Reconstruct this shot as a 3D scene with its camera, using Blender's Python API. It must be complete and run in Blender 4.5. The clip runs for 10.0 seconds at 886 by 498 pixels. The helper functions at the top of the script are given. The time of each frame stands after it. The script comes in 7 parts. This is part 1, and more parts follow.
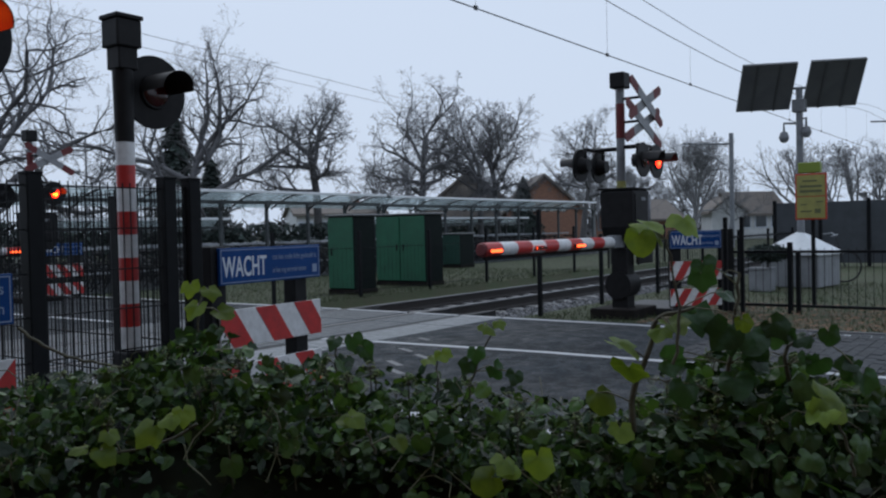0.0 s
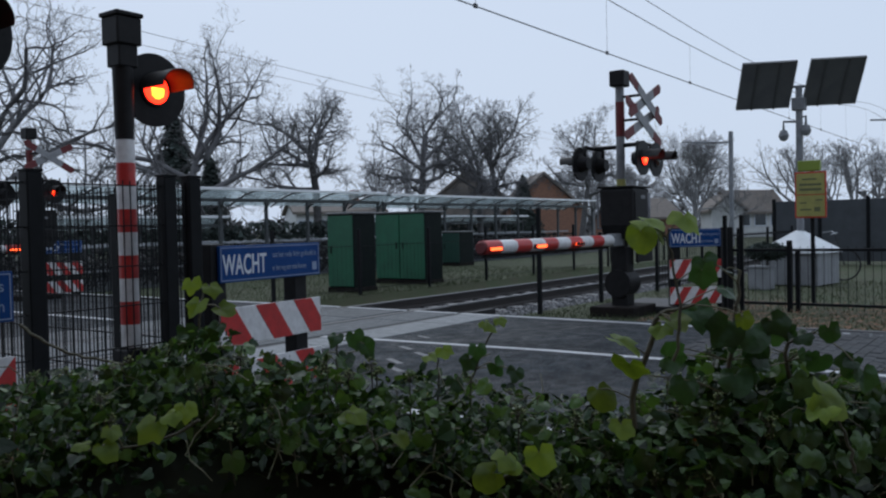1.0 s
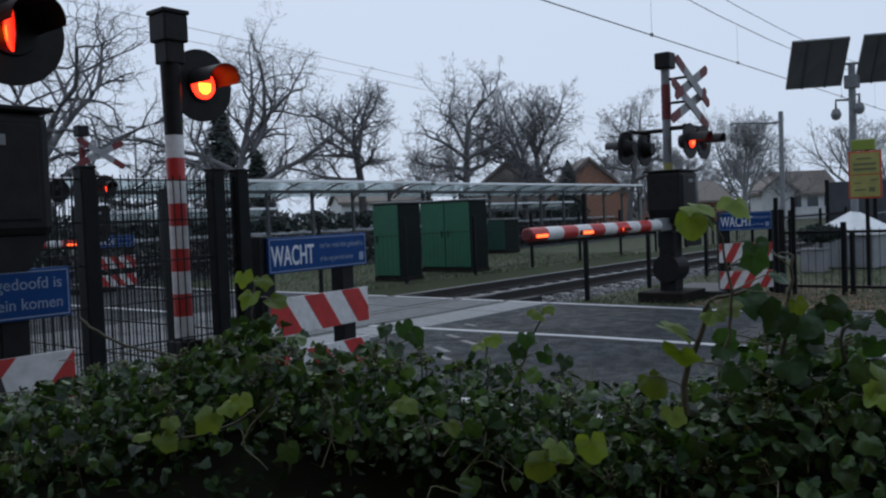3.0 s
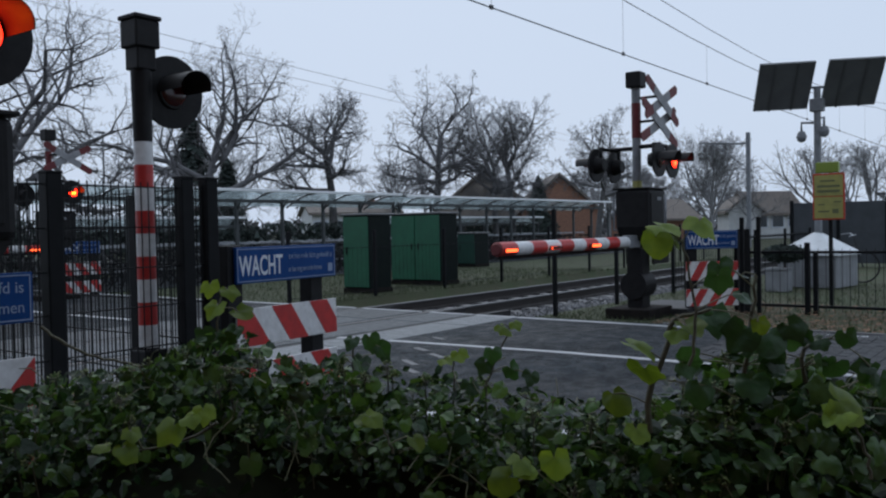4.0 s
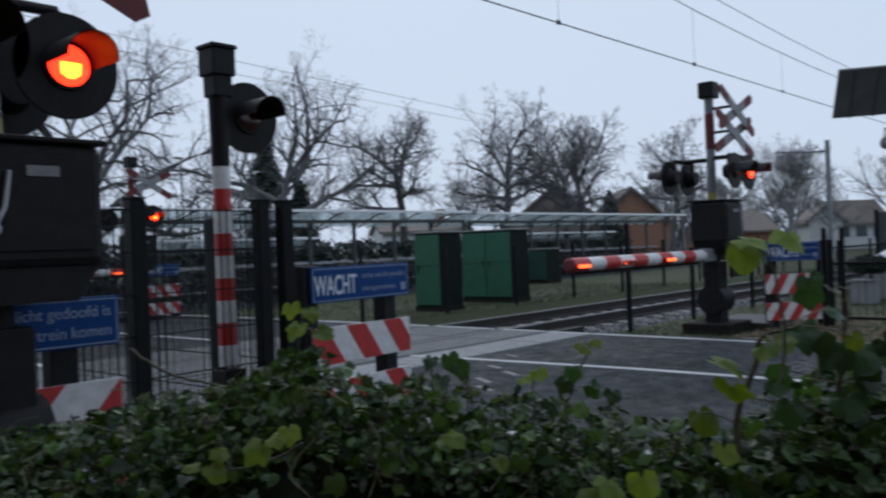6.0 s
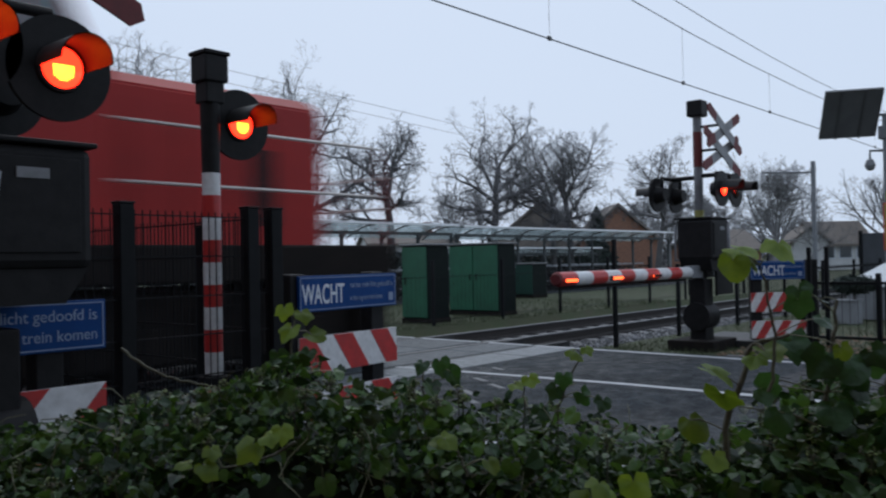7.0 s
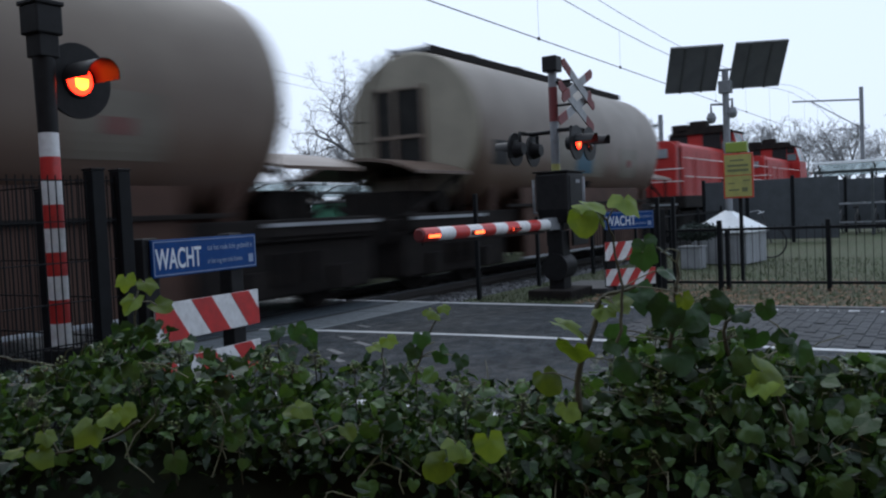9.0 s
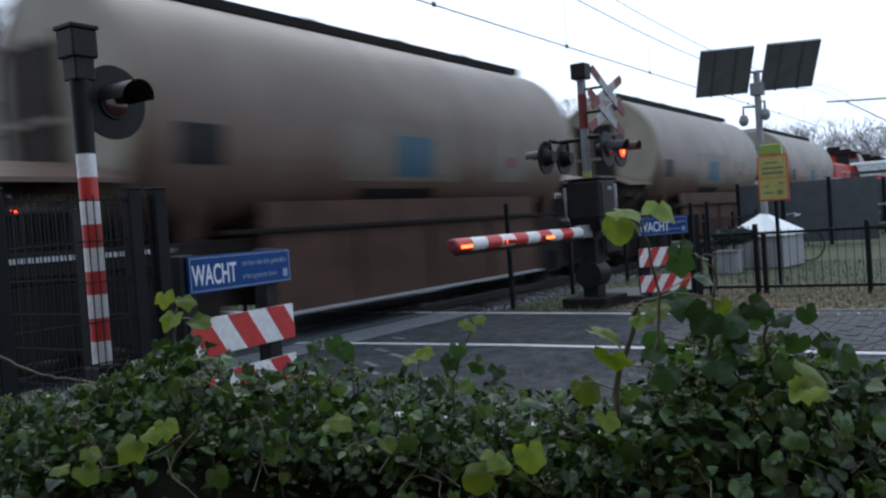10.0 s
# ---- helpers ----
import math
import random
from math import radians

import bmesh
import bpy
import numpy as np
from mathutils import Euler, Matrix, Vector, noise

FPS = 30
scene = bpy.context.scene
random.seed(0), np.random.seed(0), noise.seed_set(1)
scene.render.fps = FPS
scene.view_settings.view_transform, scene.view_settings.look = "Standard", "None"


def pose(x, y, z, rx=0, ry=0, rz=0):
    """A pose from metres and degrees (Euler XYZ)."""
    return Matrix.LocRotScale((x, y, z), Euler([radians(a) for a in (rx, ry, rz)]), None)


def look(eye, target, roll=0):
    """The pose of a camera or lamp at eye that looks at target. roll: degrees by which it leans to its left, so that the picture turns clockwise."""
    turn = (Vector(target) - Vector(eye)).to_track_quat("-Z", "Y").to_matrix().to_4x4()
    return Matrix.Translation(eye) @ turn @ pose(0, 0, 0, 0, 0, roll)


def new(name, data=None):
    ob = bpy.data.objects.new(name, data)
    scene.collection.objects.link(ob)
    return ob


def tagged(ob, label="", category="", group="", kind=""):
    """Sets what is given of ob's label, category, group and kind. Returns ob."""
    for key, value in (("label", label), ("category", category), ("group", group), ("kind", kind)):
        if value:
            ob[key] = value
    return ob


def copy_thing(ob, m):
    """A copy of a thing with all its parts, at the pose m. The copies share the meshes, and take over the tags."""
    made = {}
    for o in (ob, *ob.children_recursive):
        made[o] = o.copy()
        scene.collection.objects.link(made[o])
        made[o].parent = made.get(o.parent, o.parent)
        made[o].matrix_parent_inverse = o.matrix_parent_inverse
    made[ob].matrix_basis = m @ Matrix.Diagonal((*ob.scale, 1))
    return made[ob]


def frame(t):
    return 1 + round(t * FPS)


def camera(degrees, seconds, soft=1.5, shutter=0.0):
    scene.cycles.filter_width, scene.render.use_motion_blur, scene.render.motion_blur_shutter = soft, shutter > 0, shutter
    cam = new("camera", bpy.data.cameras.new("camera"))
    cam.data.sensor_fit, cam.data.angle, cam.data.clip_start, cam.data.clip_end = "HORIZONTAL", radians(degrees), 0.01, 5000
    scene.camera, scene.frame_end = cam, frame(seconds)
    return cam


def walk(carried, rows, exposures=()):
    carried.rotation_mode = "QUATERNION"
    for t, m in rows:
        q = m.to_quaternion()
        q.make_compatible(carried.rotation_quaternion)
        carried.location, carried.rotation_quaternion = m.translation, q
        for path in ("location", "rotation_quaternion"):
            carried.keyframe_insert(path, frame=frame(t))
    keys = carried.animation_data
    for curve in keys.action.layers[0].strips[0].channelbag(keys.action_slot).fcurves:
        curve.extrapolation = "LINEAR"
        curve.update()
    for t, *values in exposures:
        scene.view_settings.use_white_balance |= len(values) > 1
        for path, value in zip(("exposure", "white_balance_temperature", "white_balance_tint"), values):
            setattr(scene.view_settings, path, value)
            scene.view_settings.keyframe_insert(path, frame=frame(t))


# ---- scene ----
# ---------------------------------------------------------------- camera
cam = camera(55.0, 10.0, soft=2.2, shutter=0.5)
PATH = [
    (0.0, 0.004, -0.003, 1.282, -54.154, -1.296, 1.307),
    (0.5, 0.007, -0.009, 1.279, -54.744, -1.487, 1.647),
    (1.0, -0.000, -0.002, 1.280, -54.189, -1.420, 1.266),
    (1.5, -0.006, -0.007, 1.277, -53.250, -1.906, 1.801),
    (2.0, -0.003, -0.001, 1.280, -51.620, -1.851, 2.228),
    (2.5, -0.006, -0.002, 1.282, -50.507, -2.418, 2.781),
    (4.0, -0.007, -0.006, 1.286, -53.161, -1.333, 1.169),
    (4.5, -0.005, -0.010, 1.283, -51.926, -2.296, 2.121),
    (5.0, -0.006, -0.003, 1.287, -50.524, -0.974, 2.868),
    (5.5, -0.007, -0.005, 1.289, -50.856, -0.152, 2.581),
    (6.0, -0.014, 0.005, 1.290, -48.436, -0.041, 2.234),
    (6.2, -0.025, 0.024, 1.288, -46.562, 0.325, 2.503),
    (7.3, -0.031, 0.006, 1.272, -50.950, -0.002, 1.262),
    (7.5, -0.022, 0.036, 1.285, -52.427, -1.721, 1.898),
    (8.0, -0.023, 0.003, 1.273, -53.517, 0.494, 3.355),
    (8.5, -0.014, 0.000, 1.274, -55.433, -1.170, 3.662),
    (9.0, 0.006, 0.012, 1.281, -58.438, -2.401, 2.617),
    (9.5, 0.006, 0.020, 1.282, -57.343, -2.884, 3.424),
    (10.0, 0.003, 0.014, 1.282, -56.312, -1.567, 3.999),
]
EXPO = [(0.0, 0.0), (2.5, -0.02), (6.2, 0.0), (7.2, 0.1), (7.5, 0.28), (8.0, 0.55), (8.5, 0.1), (9.0, 0.45), (9.5, 0.76), (10.0, 0.76)]
walk(cam, [(t, pose(x, y, z, 90 + p, r, w)) for t, x, y, z, w, p, r in PATH], EXPO)

# ---------------------------------------------------------------- sky and light: overcast winter dusk
world = bpy.data.worlds.new("overcast_sky")
scene.world = world
world.use_nodes = True
wn, wl = world.node_tree.nodes, world.node_tree.links
sky = wn.new("ShaderNodeTexSky")
sky.sky_type, sky.sun_disc = "NISHITA", False
sky.sun_elevation, sky.sun_rotation = radians(50), radians(45)
sky.air_density, sky.dust_density = 1.0, 4.0
scaled = wn.new("ShaderNodeMix")
scaled.data_type = "RGBA"
scaled.inputs[0].default_value = 0.93
wl.new(sky.outputs[0], scaled.inputs[6])
scaled.inputs[7].default_value = (5.72, 6.75, 8.4, 1)       # cloud deck
wl.new(scaled.outputs[2], wn["Background"].inputs[0])
wn["Background"].inputs[1].default_value = 0.105

sun = new("sun", bpy.data.lights.new("sun", "SUN"))
sun.data.energy, sun.data.angle, sun.data.color = 0.5, radians(60), (0.97, 0.985, 1.0)
sun.matrix_world = look((30, 34, 30), (12, 14, 0))


# ---------------------------------------------------------------- materials
def mat(name, color, rough=0.6, metal=0.0, color2=None, scale=6.0, amount=0.5, bump=0.0, bump_scale=40.0, spec=0.5,
        random_tint=0.0, coat=0.0, emit=None, power=0.0, island=0.0, stretch=None, rough_var=0.0):
    m = bpy.data.materials.new(name)
    m.use_nodes = True
    n, l = m.node_tree.nodes, m.node_tree.links
    b = n["Principled BSDF"]
    b.inputs["Roughness"].default_value, b.inputs["Metallic"].default_value = rough, metal
    b.inputs["Specular IOR Level"].default_value = spec
    b.inputs["Coat Weight"].default_value = coat
    b.inputs["Base Color"].default_value = (*color, 1)
    tc = n.new("ShaderNodeTexCoord")
    src = tc.outputs["Object"]
    if stretch:
        mp = n.new("ShaderNodeMapping")
        mp.inputs["Scale"].default_value = stretch
        l.new(src, mp.inputs[0])
        src = mp.outputs[0]
    out = None
    if color2:
        nz = n.new("ShaderNodeTexNoise")
        nz.inputs["Scale"].default_value, nz.inputs["Detail"].default_value, nz.inputs["Roughness"].default_value = scale, 8, 0.65
        l.new(src, nz.inputs["Vector"])
        rp = n.new("ShaderNodeMapRange")
        rp.inputs[1].default_value, rp.inputs[2].default_value = 0.5 - 0.25 * amount - 0.02, 0.5 + 0.3 * amount + 0.02
        l.new(nz.outputs[0], rp.inputs[0])
        mx = n.new("ShaderNodeMix")
        mx.data_type = "RGBA"
        mx.inputs[6].default_value, mx.inputs[7].default_value = (*color, 1), (*color2, 1)
        l.new(rp.outputs[0], mx.inputs[0])
        out = mx.outputs[2]
        if rough_var:
            rr = n.new("ShaderNodeMapRange")
            rr.inputs[3].default_value, rr.inputs[4].default_value = rough - rough_var, rough + rough_var
            l.new(nz.outputs[0], rr.inputs[0])
            l.new(rr.outputs[0], b.inputs["Roughness"])
    if random_tint or island:
        hs = n.new("ShaderNodeHueSaturation")
        if island:
            rnd = n.new("ShaderNodeNewGeometry").outputs["Random Per Island"]
        else:
            rnd = n.new("ShaderNodeObjectInfo").outputs["Random"]
        k = island or random_tint
        rv = n.new("ShaderNodeMapRange")
        rv.inputs[3].default_value, rv.inputs[4].default_value = 1 - k, 1 + k
        l.new(rnd, rv.inputs[0])
        l.new(rv.outputs[0], hs.inputs["Value"])
        if out:
            l.new(out, hs.inputs["Color"])
        else:
            hs.inputs["Color"].default_value = (*color, 1)
        out = hs.outputs[0]
    if out:
        l.new(out, b.inputs["Base Color"])
    if bump:
        bz = n.new("ShaderNodeTexNoise")
        bz.inputs["Scale"].default_value, bz.inputs["Detail"].default_value = bump_scale, 6
        l.new(src, bz.inputs["Vector"])
        bp = n.new("ShaderNodeBump")
        bp.inputs["Strength"].default_value, bp.inputs["Distance"].default_value = bump, 0.02
        l.new(bz.outputs[0], bp.inputs["Height"])
        l.new(bp.outputs[0], b.inputs["Normal"])
    if emit:
        b.inputs["Emission Color"].default_value, b.inputs["Emission Strength"].default_value = (*emit, 1), power
    return m


ASPHALT = mat("wet_asphalt", (0.022, 0.024, 0.028), 0.5, color2=(0.042, 0.044, 0.05), scale=1.3, amount=0.8, bump=0.35, bump_scale=220, rough_var=0.2, spec=0.22)
CONCRETE = mat("wet_concrete", (0.068, 0.082, 0.094), 0.5, color2=(0.026, 0.034, 0.041), scale=9, amount=0.7, bump=0.3, bump_scale=90, rough_var=0.25, random_tint=0.2, spec=0.3)
PAVER = mat("clay_paver", (0.028, 0.031, 0.036), 0.6, color2=(0.018, 0.021, 0.025), scale=9, bump=0.3, bump_scale=150, random_tint=0.3, spec=0.25)
ROADPAINT = mat("worn_road_paint", (0.62, 0.64, 0.66), 0.5, color2=(0.28, 0.29, 0.30), scale=14, amount=0.9, bump=0.1)
OLDPAINT = mat("faded_road_paint", (0.15, 0.155, 0.16), 0.5, color2=(0.05, 0.055, 0.06), scale=22, amount=0.8, bump=0.1)
PALECONCRETE = mat("pale_wet_concrete", (0.15, 0.168, 0.18), 0.42, color2=(0.085, 0.098, 0.108), scale=7, amount=0.8, bump=0.3, bump_scale=90, rough_var=0.25, random_tint=0.15, spec=0.4)
RUBBER = mat("flangeway_rubber", (0.012, 0.013, 0.015), 0.75, color2=(0.02, 0.021, 0.023), scale=12)
GRASS = mat("winter_grass", (0.042, 0.066, 0.024), 0.9, color2=(0.06, 0.054, 0.03), scale=1.1, amount=0.8, bump=0.6, bump_scale=90)
BLADE = mat("grass_blade", (0.048, 0.064, 0.025), 0.8, island=0.4)
DEADLEAF = mat("dead_leaf", (0.16, 0.085, 0.045), 0.7, island=0.5)
BALLAST = mat("ballast", (0.13, 0.13, 0.135), 0.75, color2=(0.07, 0.065, 0.062), scale=30, bump=1.0, bump_scale=60)
STONE = mat("ballast_stone", (0.12, 0.122, 0.128), 0.55, island=0.6)
RAILSTEEL = mat("rail_rust", (0.028, 0.021, 0.018), 0.6, color2=(0.018, 0.015, 0.014), scale=20, bump=0.2)
RAILHEAD = mat("polished_rail_head", (0.14, 0.142, 0.148), 0.42, metal=1.0)
SLEEPER = mat("concrete_sleeper", (0.17, 0.168, 0.168), 0.5, color2=(0.09, 0.088, 0.086), scale=10, bump=0.2, random_tint=0.15)
BLACK = mat("black_paint", (0.011, 0.011, 0.012), 0.5, color2=(0.017, 0.017, 0.018), scale=12, bump=0.06, spec=0.15)
# Hood lightened above black to stand in for the lamps' bloom.
HOOD = mat("bloom_lifted_lamp_hood", (0.03, 0.029, 0.029), 0.5, color2=(0.022, 0.021, 0.022), scale=14, spec=0.3)
DARKSTEEL = mat("dark_powder_coat", (0.007, 0.008, 0.009), 0.5, color2=(0.011, 0.012, 0.014), scale=8, spec=0.12)
GALV = mat("galvanised_steel", (0.36, 0.38, 0.40), 0.42, metal=0.7, color2=(0.24, 0.25, 0.27), scale=9)
GREYPOLE = mat("grey_pole_paint", (0.22, 0.23, 0.25), 0.5, color2=(0.14, 0.15, 0.16), scale=7)
RED = mat("red_stripe", (0.50, 0.028, 0.026), 0.4, color2=(0.34, 0.022, 0.022), scale=12, bump=0.05)
WHITE = mat("white_stripe", (0.74, 0.75, 0.76), 0.4, color2=(0.5, 0.5, 0.5), scale=12, amount=0.7, bump=0.05)
BLUE = mat("blue_sign", (0.005, 0.052, 0.20), 0.5, color2=(0.005, 0.042, 0.16), scale=4, spec=0.15)
PALEBLUE = mat("pale_sign_print", (0.26, 0.33, 0.46), 0.5, color2=(0.2, 0.26, 0.38), scale=9)
LETTER = mat("white_letter", (0.6, 0.64, 0.7), 0.45)
GREEN = mat("green_cabinet", (0.010, 0.115, 0.058), 0.42, color2=(0.008, 0.085, 0.044), scale=3, bump=0.04, bump_scale=8)
GREENDULL = mat("dull_green_cabinet", (0.008, 0.05, 0.034), 0.5, color2=(0.006, 0.038, 0.028), scale=3)
CABROOF = mat("wet_cabinet_roof", (0.13, 0.135, 0.14), 0.35, color2=(0.08, 0.085, 0.09), scale=5)
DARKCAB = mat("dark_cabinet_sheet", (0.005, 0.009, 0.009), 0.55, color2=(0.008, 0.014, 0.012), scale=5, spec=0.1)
SHELTERSTEEL = mat("shelter_steel", (0.035, 0.042, 0.045), 0.5, color2=(0.06, 0.068, 0.07), scale=6)
BIKE = mat("bike_frame", (0.016, 0.018, 0.022), 0.4, random_tint=0.6)
TYRE = mat("tyre_rubber", (0.012, 0.012, 0.013), 0.8)
LIT = mat("lit_signal_lens", (0.8, 0.1, 0.02), 0.3, emit=(1.0, 0.022, 0.008), power=5.0)
LITCORE = mat("lit_signal_core", (0.9, 0.4, 0.1), 0.3, emit=(1.0, 0.10, 0.007), power=16.0)
BOOMLIT = mat("lit_boom_lamp", (0.9, 0.2, 0.05), 0.3, emit=(1.0, 0.09, 0.02), power=4.0)
DARKLENS = mat("dark_signal_lens", (0.05, 0.006, 0.006), 0.15)
LOCORED = mat("locomotive_red", (0.38, 0.017, 0.014), 0.5, color2=(0.27, 0.014, 0.013), scale=1.5, amount=0.8, bump=0.03, bump_scale=5, spec=0.3)
LOCOLINE = mat("pale_body_line", (0.6, 0.55, 0.52), 0.5)
UNDER = mat("sooty_underframe", (0.012, 0.011, 0.011), 0.8, color2=(0.022, 0.018, 0.016), scale=5, bump=0.3, bump_scale=25, spec=0.1)
CABGLASS = mat("cab_glass", (0.11, 0.14, 0.15), 0.08, spec=0.5)
HOPPER_PALE = mat("pale_repainted_field", (0.15, 0.133, 0.108), 0.5, color2=(0.11, 0.092, 0.072), scale=1.6, spec=0.3)
LOGO = mat("teal_mark", (0.014, 0.075, 0.12), 0.6, color2=(0.02, 0.06, 0.09), scale=3)
HOPPER = mat("dusty_hopper_shell", (0.2, 0.168, 0.132), 0.42, color2=(0.128, 0.103, 0.08), scale=0.8, amount=0.9, bump=0.04, bump_scale=6, rough_var=0.1, spec=0.3)
HOPPEREND = mat("cream_hopper_end", (0.25, 0.225, 0.17), 0.5, color2=(0.15, 0.132, 0.098), scale=1.3, amount=0.9, bump=0.05)
RECESS = mat("painted_shade_wagon_end", (0.022, 0.022, 0.021), 0.8, color2=(0.012, 0.012, 0.012), scale=3, spec=0.1)
HOPPERSEAM = mat("shell_weld_seam", (0.12, 0.105, 0.086), 0.5, color2=(0.08, 0.068, 0.054), scale=3)
HOPPERLOW = mat("rust_brown_hopper_chute", (0.078, 0.044, 0.034), 0.7, color2=(0.045, 0.028, 0.022), scale=1.5, bump=0.05, spec=0.12)
# Bark and twig greys lightened to stand in for haze, most on far trees.
BARK = mat("wet_bark", (0.13, 0.127, 0.128), 0.9, color2=(0.075, 0.072, 0.072), scale=9, bump=0.4, bump_scale=30)
TWIG = mat("haze_lightened_twig", (0.185, 0.184, 0.19), 0.9, color2=(0.125, 0.123, 0.128), scale=2)
TWIGFAR = mat("haze_paled_far_bark", (0.25, 0.25, 0.255), 0.9, color2=(0.17, 0.17, 0.175), scale=2)
# Green lightened a little to stand in for mist.
CONIFER = mat("conifer_green", (0.034, 0.048, 0.042), 0.9, island=0.4)
IVY = mat("ivy_leaf", (0.038, 0.087, 0.021), 0.4, color2=(0.05, 0.094, 0.027), scale=25, spec=0.35, island=0.75, bump=0.25, bump_scale=60, coat=0.2)
# Old-leaf green darkened further, for shade low in the hedge.
IVYDARK = mat("ivy_old_shaded_leaf", (0.012, 0.034, 0.012), 0.42, color2=(0.02, 0.046, 0.017), scale=25, spec=0.2, island=0.6, bump=0.25, bump_scale=60, coat=0.16)
IVYYOUNG = mat("ivy_young_leaf", (0.16, 0.235, 0.03), 0.45, color2=(0.10, 0.165, 0.026), scale=30, spec=0.3, random_tint=0.4)
STEM = mat("ivy_stem", (0.085, 0.085, 0.05), 0.7, color2=(0.045, 0.042, 0.03), scale=40)
STALK = mat("pale_leaf_stalk", (0.15, 0.155, 0.085), 0.5, color2=(0.09, 0.085, 0.05), scale=40)
BERRY = mat("ivy_berry", (0.13, 0.17, 0.05), 0.5, island=0.4)
# Near-black green stands in for shade deep in the hedge.
HEDGECORE = mat("hedge_inner_shade", (0.028, 0.038, 0.025), 0.95, color2=(0.016, 0.023, 0.015), scale=20)
YELLOW = mat("yellow_sign", (0.36, 0.34, 0.10), 0.5, color2=(0.26, 0.26, 0.09), scale=6)
REDFRAME = mat("red_sign_edge", (0.50, 0.06, 0.03), 0.45)
SIGNBAR = mat("sign_print", (0.12, 0.13, 0.06), 0.5)
SOLAR = mat("solar_panel_back", (0.125, 0.13, 0.14), 0.55, color2=(0.09, 0.095, 0.105), scale=3)
SEAM = mat("panel_seam_grey", (0.08, 0.085, 0.09), 0.6)
# Darker copies of the red and white paint, for shade on the crosses.
DULLRED = mat("dull_red_paint", (0.15, 0.018, 0.02), 0.6, color2=(0.10, 0.014, 0.016), scale=10)
DULLWHITE = mat("shaded_white_paint", (0.30, 0.305, 0.315), 0.6, color2=(0.2, 0.205, 0.215), scale=8)
# Gutter whitened to stand in for the sky reflected along it.
GUTTER = mat("sky_reflection_gutter", (0.8, 0.82, 0.84), 0.3)
ALU = mat("aluminium_edge", (0.16, 0.165, 0.175), 0.5)
TARP = mat("white_roof_sheet", (0.75, 0.78, 0.80), 0.5, color2=(0.6, 0.63, 0.65), scale=3)
BIN = mat("grey_corrugated_sheet", (0.24, 0.25, 0.265), 0.5, color2=(0.18, 0.19, 0.2), scale=4)
PANEL = mat("dark_fence_panel", (0.035, 0.041, 0.047), 0.7, color2=(0.055, 0.062, 0.07), scale=2)
# Tile colour lightened to stand in for mist on the far roofs.
ROOFTILE = mat("roof_tiles", (0.2, 0.172, 0.15), 0.85, color2=(0.15, 0.13, 0.115), scale=4)
BRICK = mat("brick_gable", (0.33, 0.17, 0.11), 0.85, color2=(0.19, 0.1, 0.075), scale=8)
STUCCO = mat("white_stucco", (0.62, 0.63, 0.63), 0.7, color2=(0.52, 0.53, 0.53), scale=2)
PANE = mat("window_pane", (0.05, 0.06, 0.07), 0.08)
SLAB = mat("dark_wet_slab", (0.022, 0.023, 0.025), 0.6, color2=(0.014, 0.015, 0.017), scale=8, bump=0.2)
KERB = mat("kerb_stone", (0.06, 0.062, 0.066), 0.6, color2=(0.04, 0.041, 0.044), scale=6, random_tint=0.1)
WIRE = mat("catenary_wire", (0.04, 0.042, 0.045), 0.5)
CABLE = mat("grey_aerial_cable", (0.22, 0.225, 0.24), 0.6)
LIME = mat("lime_green_box", (0.2, 0.27, 0.04), 0.5)


